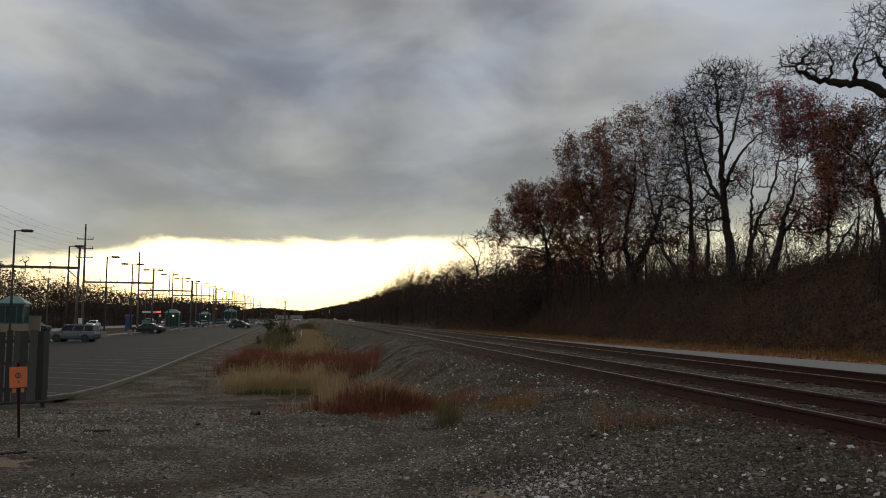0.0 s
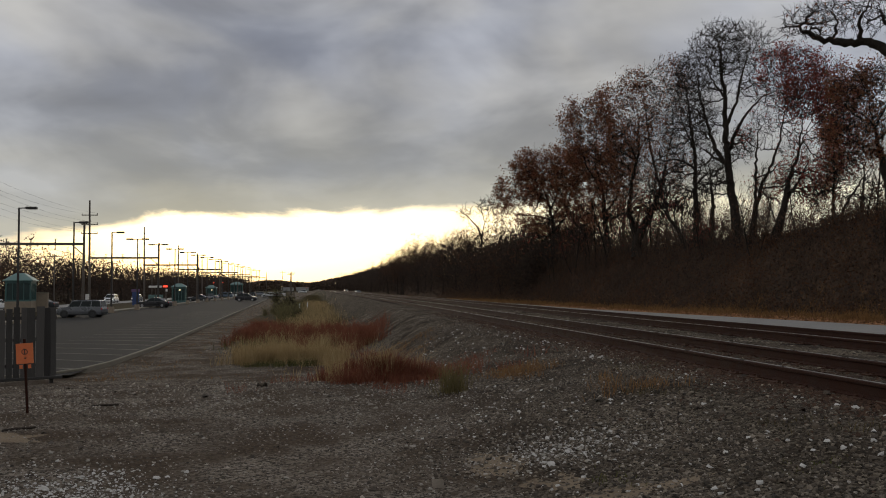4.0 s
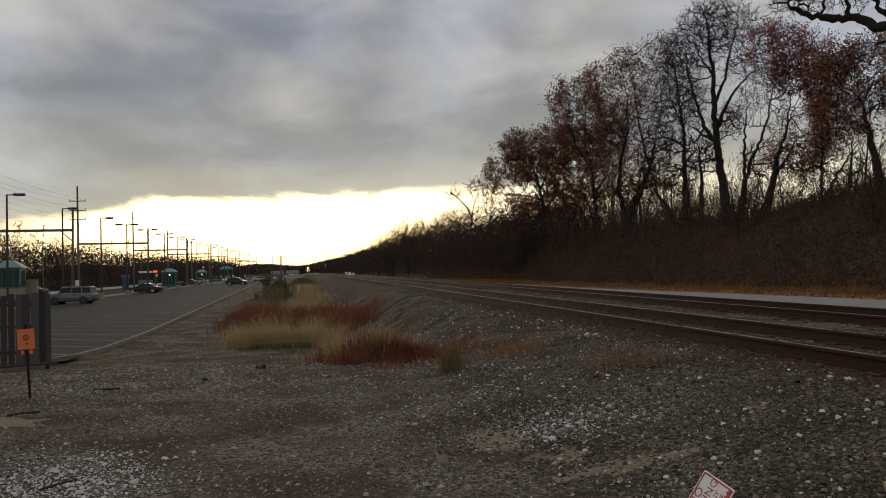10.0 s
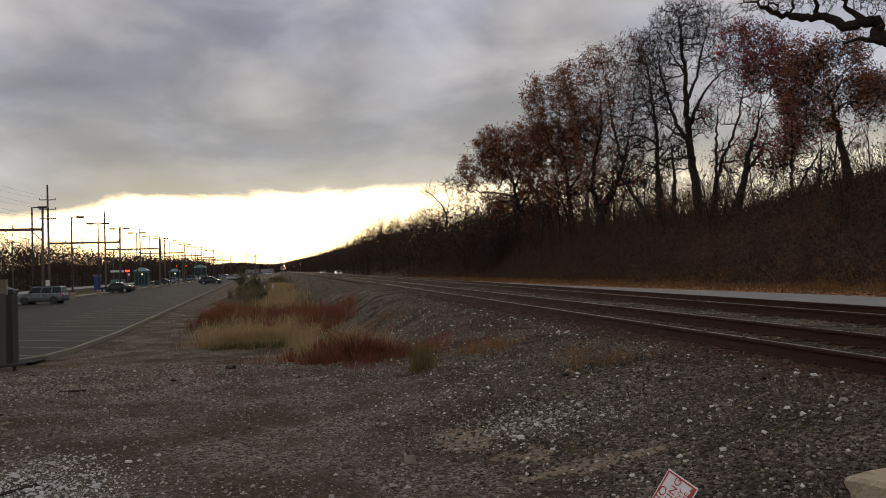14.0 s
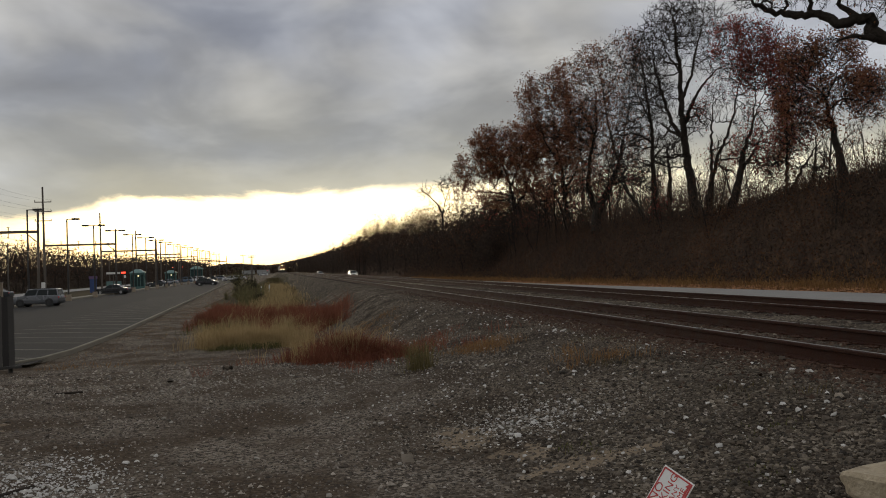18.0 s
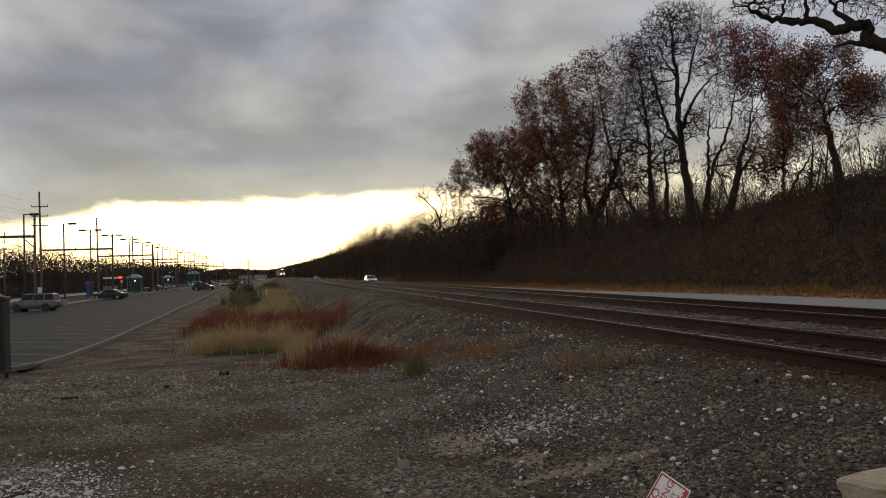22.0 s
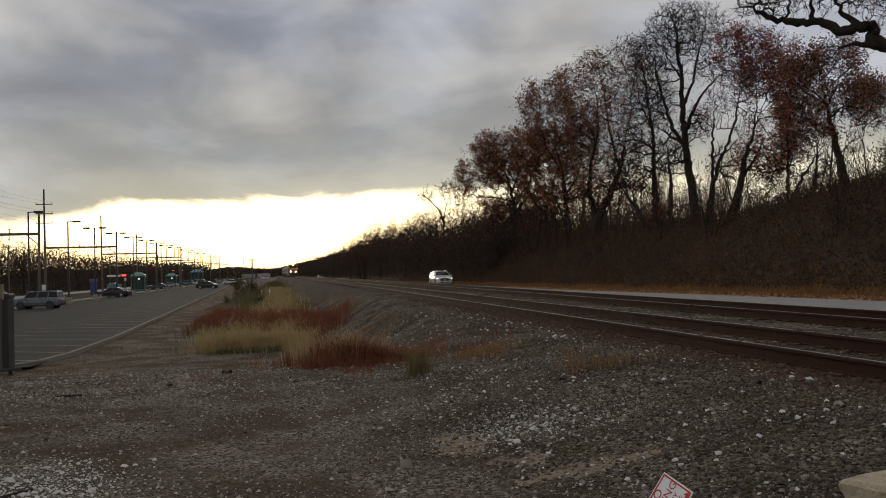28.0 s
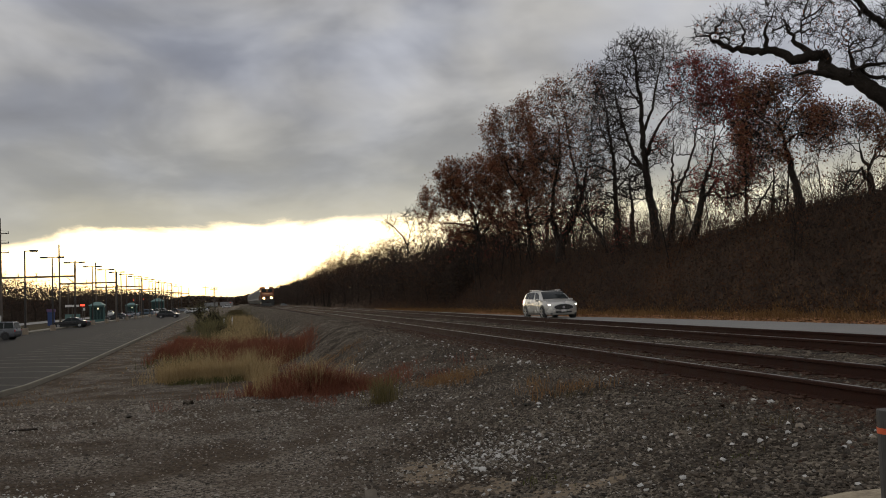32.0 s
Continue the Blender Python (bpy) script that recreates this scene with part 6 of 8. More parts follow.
def build_sand(x, y, rx, ry, seed):
    """Bare sandy dirt lying thinly over the stones."""
    bm = bmesh.new()
    n, rings = 40, 6
    mid = bm.verts.new((x, y, ground_at(x, y) + 0.004))
    last = None
    for k in range(1, rings + 1):
        f = k / rings
        ring = []
        for i in range(n):
            a = 2 * math.pi * i / n
            q = f * (1 + 0.35 * noise.noise(Vector((math.cos(a) * 1.5 + seed, math.sin(a) * 1.5, 0))) + 0.15 * noise.noise(Vector((math.cos(a) * 5, math.sin(a) * 5, seed))))
            px, py = x + rx * q * math.cos(a), y + ry * q * math.sin(a)
            ring.append(bm.verts.new((px, py, ground_at(px, py) + 0.006 * (1 - f) - 0.012 * f ** 4 + 0.009 * noise.noise(Vector((px * 6, py * 6, 0))))))
        for i in range(n):
            j = (i + 1) % n
            bm.faces.new((mid, ring[i], ring[j]) if last is None else (last[i], ring[i], ring[j], last[j]))
        last = ring
    tagged(part("sand_patch", bm, M_SAND, smooth=True), "bare tan sandy dirt among the stones", "dirt patch", group="sandy patches", kind="stuff")


build_sand(1.45, 7.5, 0.42, 0.75, 1.0)
build_sand(2.05, 5.9, 0.75, 0.30, 4.0)
build_sand(1.75, 6.5, 0.35, 0.45, 7.0)
build_sand(-3.3, 9.0, 0.9, 0.5, 9.0)

rough_block("concrete_block", 3.32, 3.95, (1.02, 0.5, 0.17), 8, 6, "weathered tan concrete block lying on the ballast", "block", M_CONCRETE)
rough_block("litter_scrap", -2.62, 8.6, (0.30, 0.065, 0.035), 28, 2, "pale flat scrap of litter on the gravel", "litter", M_WHITE)
rough_block("dark_rock", -0.95, 14.0, (0.14, 0.09, 0.12), 12, 3, "small dark rock on the dirt", "rock", M_BALLAST)
for _x, _y, _a in ((-2.9, 11.6, 20), (-2.0, 6.4, 60), (-3.2, 9.4, 40)):
    _bm = bmesh.new()
    _l = 0.32
    loft(_bm, [[(t * _l + 0.0, 0.02 * math.sin(t * 5) + 0.012 * math.cos(b), 0.02 + 0.012 * math.sin(b)) for b in (0, 1.57, 3.14, 4.71)] for t in (0, 0.3, 0.6, 1.0)])
    _o = part("stick", _bm, M_BARK)
    _o.matrix_world = pose(_x, _y, ground_at(_x, _y) - 0.01, 0, 0, _a)
    tagged(_o, "short dark stick lying on the gravel", "stick", group="sticks on the gravel")
for _x, _y in ((-1.9, 96), (-2.4, 84)):
    _bm = bmesh.new()
    tube(_bm, (0, 0, -0.05), (0, 0, 1.0), 0.06, 0.05, 8)
    _o = part("white_stake", _bm, M_WHITE)
    _o.matrix_world = pose(_x, _y, ground_at(_x, _y))
    tagged(_o, "short white marker stake in dry grass", "stake", group="white stakes")


M_SHRUB = mat("olive_shrub_leaves", [(0.085, 0.08, 0.037), (0.155, 0.142, 0.066), (0.22, 0.172, 0.088)], 0.85, scale=1.2, bump=0.0, island=0.75, leafy=0.4, spec=0.2)


def build_shrub(x, y, h, w, seed, mat_leaf, label, n=2600):
    rng = np.random.default_rng(seed)
    root = tagged(empty("shrub", pose(x, y, ground_at(x, y))), label, "shrub", group="shrubs by the lot")
    m = 90
    a = rng.uniform(0, 2 * np.pi, m)
    q = np.sqrt(rng.uniform(0, 1, m)) * w
    tip = np.stack([q * np.cos(a), q * np.sin(a), h * (1 - 0.45 * (q / w) ** 2) * rng.uniform(0.6, 1.05, m)], 1)
    mid = tip * np.array([0.45, 0.45, 0.55]) + rng.normal(0, 0.08, (m, 3))
    zero = np.stack([tip[:, 0] * 0.12, tip[:, 1] * 0.12, np.zeros(m)], 1)
    r = np.full((m, 1), 0.014)
    v, f = bake_tubes(np.concatenate([np.concatenate([zero, mid, r * 1.4, r], 1), np.concatenate([mid, tip, r, r * 0.4], 1)]), 4)
    o = new("stem_base", array_mesh("stem_base", v, f, M_TWIG))
    o.parent = root
    c = tip[rng.integers(0, m, n)] * rng.uniform(0.25, 1.1, (n, 1)) + rng.normal(0, 0.28, (n, 3))
    c[:, 2] = np.abs(c[:, 2])
    o = new("foliage", array_mesh("foliage", *leaf_quads(c, 0.115, rng), mat_leaf))
    o.parent = root


build_shrub(-3.0, 79, 2.3, 0.6, 61, M_SHRUB, "thin olive-green shrub in the dry grass strip", 480)
build_shrub(-4.2, 83, 1.6, 0.9, 64, M_SHRUB, "low olive shrub in the dry grass strip", 600)
build_shrub(-2.5, 68, 1.1, 0.9, 65, M_SHRUB, "low olive-brown shrub in the dry grass strip", 500)
build_shrub(-3.9, 94, 2.4, 0.8, 62, M_SHRUB, "thin olive-green shrub in the dry grass strip", 500)
build_shrub(-8.2, 150, 3.2, 2.0, 66, M_SHRUB, "dark olive shrub at the lot's edge", 1600)


# ---- lot lamps, catenary portals, wires ----
def lamp_post(x, y, double):
    z = STATION - 0.02
    root = tagged(empty("street_lamp", pose(x, y, z)), "dark lamp post with %s on a concrete foot" % ("two shoebox heads" if double else "one shoebox head"), "street lamp", group="lot lamps")
    bm = bmesh.new()
    tube(bm, (0, 0, 0), (0, 0, 0.75), 0.33, 0.30, 14)
    part("concrete_foot", bm, M_TAN_BLOCK, root, "round concrete foot")
    bm = bmesh.new()
    tube(bm, (0, 0, 0.75), (0, 0, 9.4), 0.105, 0.075, 8)
    box(bm, (0, 0, 0.77), (0.32, 0.32, 0.04))
    part("post", bm, M_POLE_DARK, root)
    for s in ((-1, 1) if double else (1,)):
        bm = bmesh.new()
        box(bm, (s * 0.95 if not double else s * 1.0, 0, 9.38), (0.85, 0.40, 0.20), bevel=0.03)
        h = part("lamp_head", bm, M_POLE_DARK, root)
        bm = bmesh.new()
        box(bm, (s * 0.95 if not double else s * 1.0, 0, 9.272), (0.62, 0.30, 0.012))
        part("lens", bm, M_WHITE, h, "flat white lens")
        bm = bmesh.new()
        tube(bm, (0, 0, 9.36), (s * 0.6, 0, 9.38), 0.045, n=6)
        part("arm", bm, M_POLE_DARK, root)
    return root


for _y in (74.4, 90.0, 105.5):
    lamp_post(-24.6, _y, False)
for _y in (119.5, 134, 148.5, 162, 175, 188, 201.5, 215, 229, 244, 260, 278, 298, 320):
    lamp_post(-24.6, _y, True)


def portal(y, top, arms):
    """Steel catenary portal: a tall pole, a short pole and a beam between."""
    xl, xr = -37.7, -27.0
    root = tagged(empty("catenary_portal", pose(0, y, STATION)), "weathered steel catenary portal with a tall pole", "catenary portal", group="catenary portals")
    bm = bmesh.new()
    tube(bm, (xl, 0, -0.2), (xl - 0.12, 0, top), 0.22, 0.13, 10)
    tall = part("tall_pole", bm, M_POLE_STEEL, root)
    for z in arms:
        bm = bmesh.new()
        box(bm, (xl - 0.1, 0, z), (2.5, 0.12, 0.14))
        arm = part("crossarm", bm, M_POLE_STEEL, tall)
        for dx in (-1.2, 1.2):
            bm = bmesh.new()
            for k in range(3):
                tube(bm, (xl - 0.1 + dx, 0, z + 0.07 + k * 0.09), (xl - 0.1 + dx, 0, z + 0.14 + k * 0.09), 0.07, 0.05, 8)
            part("insulator", bm, M_POLE_STEEL, tall)
    bm = bmesh.new()
    tube(bm, (xr, 0, -0.2), (xr + 0.1, 0, 10.3), 0.16, 0.12, 10)
    part("short_pole", bm, M_POLE_STEEL, root)
    bm = bmesh.new()
    for dz in (0.0,):
        box(bm, ((xl + xr) / 2, 0, 7.85 + dz), (xr - xl, 0.20, 0.30), bevel=0.02)
    part("beam", bm, M_POLE_STEEL, root)
    for a, b in (((xl, 0, 6.65), (xl + 1.2, 0, 7.75)), ((xr, 0, 6.65), (xr - 1.2, 0, 7.75))):
        bm = bmesh.new()
        tube(bm, a, b, 0.06, n=6)
        part("knee_brace", bm, M_POLE_STEEL, root)
    for cx in (-35.2, -32.6, -30.0):
        bm = bmesh.new()
        tube(bm, (cx, 0, 8.005), (cx, 0, 8.38), 0.07, 0.05, 8)
        part("insulator", bm, M_POLE_STEEL, root)
        bm = bmesh.new()
        tube(bm, (cx, 0, 7.695), (cx, 0, 7.15), 0.04, n=6)
        part("hanger", bm, M_POLE_STEEL, root)
        bm = bmesh.new()
        box(bm, (cx, 0, 8.41), (0.35, 0.06, 0.06))
        part("crosspiece", bm, M_POLE_STEEL, root)
    return root


PORTALS = [60, 102.5, 147, 190, 233, 277, 321, 365, 410]
for _y, _t in zip(PORTALS, (17.2, 17.2, 17.2, 15.9, 14.2, 13.0, 12.4, 12.0, 12.0)):
    portal(_y, _t, (11.8, 13.3, 14.8) if _y < 160 else ())


def wire(points, r, label):
    bm = bmesh.new()
    for a, b in zip(points, points[1:]):
        a, b = Vector(a), Vector(b)
        n = 8
        sag = (b - a).length * 0.012
        pts = [a.lerp(b, i / n) - Vector((0, 0, sag * 4 * (i / n) * (1 - i / n))) for i in range(n + 1)]
        for p, q in zip(pts, pts[1:]):
            tube(bm, p, q, r, n=3, cap=False)
    return tagged(part("wire", bm, M_POLE_DARK), label, "wire", group="overhead wires")


for _z in (11.9, 13.4, 14.9):
    for _dx in (-1.2, 1.2):
        wire([(-37.8 + _dx, y, STATION + _z + 0.2) for y in (12, 60, 102.5, 147)], 0.012, "thin dark power wire at the tall pole")
for _cx in (-35.2, -30.0):
    wire([(_cx, y, STATION + 7.2) for y in [12] + PORTALS], 0.02, "thin dark contact wire under the portals")


def utility_pole(x, y, h):
    root = tagged(empty("utility_pole", pose(x, y, STATION)), "weathered wooden utility pole with one crossarm", "utility pole", group="utility poles")
    bm = bmesh.new()
    tube(bm, (0, 0, -0.2), (0, 0, h), 0.17, 0.11, 9)
    part("pole", bm, M_POLE_WOOD, root)
    bm = bmesh.new()
    box(bm, (0, 0, h - 0.5), (2.6, 0.12, 0.14))
    part("crossarm", bm, M_POLE_WOOD, root)
    for dx in (-1.2, -0.4, 0.4, 1.2):
        bm = bmesh.new()
        tube(bm, (dx, 0, h - 0.43), (dx, 0, h - 0.22), 0.05, 0.04, 6)
        part("insulator", bm, M_POLE_STEEL, root)


for _x, _y, _h in ((-50.5, 129, 10.0), (-50.5, 172, 9.5), (-50, 215, 9.5), (-49.5, 260, 9.5), (-12.5, 330, 9.0), (-14, 360, 9.0), (-20, 420, 11.0)):
    utility_pole(_x, _y, _h)

# ---- station road and its furniture ----
# the pale road colour here includes the sky's sheen at a grazing view
strip("station_road", -48.5, -41.0, np.linspace(20, 600, 60), lambda y: np.full_like(y, STATION - 0.02), M_ROAD, "worn asphalt road behind the station, coloured pale for sky sheen", bent=False)


def build_island():
    bm = bmesh.new()
    ys = np.linspace(60, 330, 28)
    loft(bm, [[(-26.2 - 0.012 * (y - 60) + u, y, STATION + v) for u, v in ((0, -0.2), (0, 0.12), (0.06, 0.15), (1.34, 0.15), (1.4, 0.12), (1.4, -0.2))] for y in ys])
    tagged(part("kerb_island", bm, M_KERB), "long raised concrete kerb island beside the lot", "kerb", kind="structure")


build_island()


def kiosk(x, y, w, h, rz, base_wall, lit, label):
    """Hip-roofed shelter with glazed sides."""
    root = tagged(empty("kiosk", pose(x, y, STATION, 0, 0, rz)), label, "kiosk", group="teal kiosks")
    hb = 1.35 if base_wall else 0.25
    eave = h * 0.80
    bm = bmesh.new()
    box(bm, (0, 0, hb / 2), (w * 1.02, w * 1.02, hb), bevel=0.02)
    part("base", bm, M_TAN_BLOCK if base_wall else M_TEAL, root, "tan masonry base" if base_wall else "")
    hw = w / 2
    for sx in (-1, 1):
        for sy in (-1, 1):
            bm = bmesh.new()
            box(bm, (sx * (hw - 0.09), sy * (hw - 0.09), (hb + eave) / 2), (0.18, 0.18, eave - hb), bevel=0.01)
            part("corner_post", bm, M_TEAL, root)
    for side in range(4):
        m = pose(0, 0, 0, 0, 0, 90 * side)
        bm = bmesh.new()
        for k in (-1, 0, 1):
            box(bm, (k * w * 0.21, -hw + 0.07, (hb + eave) / 2), (0.09, 0.08, eave - hb), m)
        box(bm, (0, -hw + 0.07, eave - 0.14), (w - 0.3, 0.10, 0.28), m)
        box(bm, (0, -hw + 0.07, hb + 0.10), (w - 0.3, 0.10, 0.2), m)
        part("window_frame", bm, M_TEAL, root)
        bm = bmesh.new()
        box(bm, (0, -hw + 0.12, (hb + eave) / 2), (w - 0.34, 0.012, eave - hb - 0.3), m)
        part("pane", bm, M_TEAL_GLASS, root, "dim teal glass pane")
    bm = bmesh.new()
    e = hw * 1.16
    loft(bm, [[(-e, -e, eave), (e, -e, eave), (e, e, eave), (-e, e, eave)], [(-e, -e, eave + 0.1), (e, -e, eave + 0.1), (e, e, eave + 0.1), (-e, e, eave + 0.1)],
              [(-e * .3, -e * .3, h), (e * .3, -e * .3, h), (e * .3, e * .3, h), (-e * .3, e * .3, h)]])
    part("roof", bm, M_TEAL_ROOF, root, "pale teal metal hip roof")
    if lit:
        bm = bmesh.new()
        box(bm, (0.2, -hw - 0.02, eave - 0.55), (0.28, 0.06, 0.28), bevel=0.02)
        part("lamp", bm, M_LIT_WINDOW, root, "small lit lamp")
    return root


kiosk(-36.7, 112, 2.9, 4.75, 6, True, False, "teal glazed kiosk with hip roof on masonry base")
kiosk(-29.6, 184, 2.7, 3.9, 4, False, True, "small teal glazed shelter with hip roof")
kiosk(-31.0, 246, 2.8, 3.8, 4, False, True, "small teal glazed shelter with hip roof")
kiosk(-32.5, 330, 4.2, 5.4, 4, False, False, "tall teal glazed shelter with hip roof")


def build_low_walls():
    for x, y, sx, h, lab in ((-34.9, 114, 1.5, 2.3, "tan masonry pier beside the kiosk"), (-30.4, 116, 2.8, 1.3, "low tan masonry wall with a sloping rail")):
        root = tagged(empty("masonry_wall", pose(x, y, STATION, 0, 0, 6)), lab, "wall", group="masonry by the kiosk")
        bm = bmesh.new()
        box(bm, (0, 0, h / 2), (sx, 0.5, h), bevel=0.02)
        part("wall", bm, M_TAN_BLOCK, root)
        bm = bmesh.new()
        box(bm, (0, 0, h + 0.05), (sx + 0.12, 0.62, 0.1), bevel=0.02)
        part("coping", bm, M_KERB, root, "pale coping")


build_low_walls()


def post_sign(name, x, y, w, h, z0, panel_mat, label, cap=None, glow=False):
    root = tagged(empty(name, pose(x, y, STATION)), label, "sign")
    bm = bmesh.new()
    tube(bm, (0, 0, -0.1), (0, 0, z0 + h * 0.9), 0.06, n=8)
    part("post", bm, M_POLE_STEEL, root)
    bm = bmesh.new()
    box(bm, (0, -0.1, z0 + h / 2), (w, 0.10, h), bevel=0.015)
    part("panel", bm, panel_mat, root)
    if cap:
        bm = bmesh.new()
        box(bm, (0, -0.11, z0 + h + 0.20), (w * 1.25, 0.14, 0.42), bevel=0.015)
        part("header", bm, cap, root, "purple header panel")
    return root


M_BLUE = mat("blue_sign_paint", [(0.0245, 0.0525, 0.154), (0.035, 0.07, 0.196)], 0.5, scale=3, bump=0.05)
M_PURPLE = mat("purple_sign_paint", [(0.112, 0.063, 0.14), (0.154, 0.084, 0.182)], 0.5, scale=3, bump=0.05)
M_YELLOW = mat("yellow_sign_paint", [(0.50, 0.33, 0.05), (0.60, 0.42, 0.08)], 0.5, scale=3, bump=0.05)
post_sign("information_sign", -27.9, 134.5, 0.95, 2.0, 0.35, M_BLUE, "tall blue sign with a purple header", M_PURPLE)
post_sign("yellow_sign", -34.5, 114, 0.6, 0.6, 1.4, M_YELLOW, "small square yellow sign on a post")
post_sign("white_sign", -27.9, 108, 0.42, 1.0, 1.2, M_SIGN_WHITE, "narrow white sign on a post")
post_sign("red_sign", -28.5, 162, 0.75, 0.3, 3.1, M_RED_LAMP, "glowing red sign beside the station")
post_sign("striped_board", -28.9, 155, 2.2, 0.35, 3.0, M_SIGN_WHITE, "white station board with dark bars")
post_sign("striped_board", -28.9, 155.4, 2.4, 0.8, 1.0, M_TEAL_ROOF, "pale green station board")
post_sign("white_sign", -30.0, 172, 0.35, 0.5, 2.3, M_SIGN_WHITE, "small white sign on a post")


def signal_lamp(x, y, z):
    root = tagged(empty("signal_light", pose(x, y, STATION)), "dark signal post with a lit red lamp", "signal", group="red signals")
    bm = bmesh.new()
    tube(bm, (0, 0, -0.1), (0, 0, z + 0.3), 0.07, n=8)
    part("post", bm, M_POLE_DARK, root)
    bm = bmesh.new()
    box(bm, (0, -0.12, z), (0.42, 0.16, 0.62), bevel=0.02)
    part("housing", bm, M_BLACK, root)
    bm = bmesh.new()
    tube(bm, (0, -0.2, z), (0, -0.24, z), 0.14, n=14)
    part("red_lamp", bm, M_RED_LAMP, root, "lit red lens")


signal_lamp(-32.4, 262, 4.6)
signal_lamp(-29.8, 262, 4.7)
signal_lamp(-2.6 - 9.3, 560, 3.2)


# ---- vehicles: x ahead, y to the left, origin on the ground ----
SHAPES = {
    # length, width, height, belt, hood and deck heights, then x of nose base, windscreen foot and top, rear top and foot (share of length from the nose)
    "suv": dict(L=5.1, W=2.0, H=1.82, belt=1.10, hood=1.06, deck=1.05, ws=(0.235, 0.385), rear=(0.90, 0.975), clear=0.22, wheel=0.37),
    "jeep": dict(L=4.42, W=1.78, H=1.68, belt=1.06, hood=1.02, deck=1.05, ws=(0.25, 0.335), rear=(0.945, 0.985), clear=0.24, wheel=0.35),
    "sedan": dict(L=4.85, W=1.82, H=1.46, belt=0.93, hood=0.90, deck=0.98, ws=(0.27, 0.43), rear=(0.68, 0.86), clear=0.18, wheel=0.325),
    "hatch": dict(L=4.4, W=1.78, H=1.55, belt=0.98, hood=0.93, deck=1.0, ws=(0.20, 0.40), rear=(0.84, 0.97), clear=0.18, wheel=0.325),
    "van": dict(L=5.0, W=1.95, H=1.75, belt=1.02, hood=0.98, deck=1.0, ws=(0.14, 0.33), rear=(0.93, 0.985), clear=0.18, wheel=0.33),
}


def vehicle(name, kind, paint, label, lights=False, category="car", group="", detail=False):
    s = SHAPES[kind]
    L, W, H, hw = s["L"], s["W"], s["H"], s["W"] / 2
    X = lambda f: L / 2 - f * L
    root = tagged(empty(name), label, category, group=group)
    belt, hood, deck, cl = s["belt"], s["hood"], s["deck"], s["clear"]
    # lower body: stations from nose to tail
    st = [(0.0, 0.80, cl + 0.16, hood - 0.30), (0.012, 0.90, cl + 0.06, hood - 0.20), (0.05, 0.965, cl, hood - 0.09), (0.14, 1.0, cl, hood - 0.02), (s["ws"][0], 1.0, cl, belt),
          (0.5, 1.0, cl, belt + 0.01), (s["rear"][1] - 0.08, 1.0, cl, max(deck, belt) if kind != "sedan" else deck), (0.965, 0.97, cl, deck - 0.02), (0.99, 0.92, cl + 0.08, deck - 0.12), (1.0, 0.86, cl + 0.16, deck - 0.26)]
    st = sorted(st, key=lambda q: q[0])
    rings = []
    for f, w, zb, zt in st:
        a, x = hw * w, X(f)
        mid = zb + (zt - zb) * 0.55
        half = [(a * 0.86, zb), (a * 0.97, zb + 0.08), (a, mid - 0.1), (a * 0.995, mid), (a * 0.965, zt - 0.05), (a * 0.90, zt)]
        rings.append([(x, y, z) for y, z in half] + [(x, 0, zt + 0.025)] + [(x, -y, z) for y, z in reversed(half)])
    bm = bmesh.new()
    loft(bm, rings)
    part("body", bm, paint, root, smooth=False)
    # greenhouse
    a0, a1 = hw * 0.915, hw * 0.74
    f0, f1, f2, f3 = s["ws"][0] + 0.005, s["ws"][1], s["rear"][0], s["rear"][1] - 0.008
    zb = belt - 0.02
    zr = max(belt, deck) - 0.03
    lo = [(X(f0), a0, zb), (X(f3), a0 * 0.97, zr), (X(f3), -a0 * 0.97, zr), (X(f0), -a0, zb)]
    hi = [(X(f1), a1, H - 0.07), (X(f2), a1 * 0.97, H - 0.06), (X(f2), -a1 * 0.97, H - 0.06), (X(f1), -a1, H - 0.07)]
    top = [(X(f1 + 0.03), a1 * 0.86, H - 0.01), (X(f2 - 0.03), a1 * 0.84, H - 0.005), (X(f2 - 0.03), -a1 * 0.84, H - 0.005), (X(f1 + 0.03), -a1 * 0.86, H - 0.01)]
    bm = bmesh.new()
    loft(bm, [lo, hi, top])
    part("greenhouse", bm, paint, root)

    def pane(pn, quad, n_out, inset=0.05, lab=""):
        c = sum((Vector(q) for q in quad), Vector()) / 4
        nrm = (Vector(quad[1]) - Vector(quad[0])).cross(Vector(quad[3]) - Vector(quad[0])).normalized()
        if nrm.dot(Vector(n_out)) < 0:
            nrm = -nrm
        p = []
        for q in quad:
            q = Vector(q)
            p.append(q + (c - q).normalized() * inset)
        bm = bmesh.new()
        loft(bm, [[q - nrm * 0.01 for q in p], [q + nrm * 0.006 for q in p]])
        part(pn, bm, M_GLASS, root, lab)

    pane("windscreen", [lo[0], lo[3], hi[3], hi[0]], (1, 0, 0.5), 0.07)
    pane("rear_window", [lo[1], lo[2], hi[2], hi[1]], (-1, 0, 0.3), 0.10)
    cuts = {"suv": (0, 0.34, 0.68, 1), "jeep": (0, 0.36, 0.70, 1), "van": (0, 0.33, 0.66, 1)}.get(kind, (0, 0.47, 1))
    for sy in (1, -1):
        A, B, C, D = (Vector((q[0], q[1] * sy, q[2])) for q in (lo[0], lo[1], hi[1], hi[0]))
        for u, v in zip(cuts, cuts[1:]):
            pane("side_window", [A.lerp(B, u), A.lerp(B, v), D.lerp(C, v), D.lerp(C, u)], (0, sy, 0.2), 0.055)
    # wheels
    r = s["wheel"]
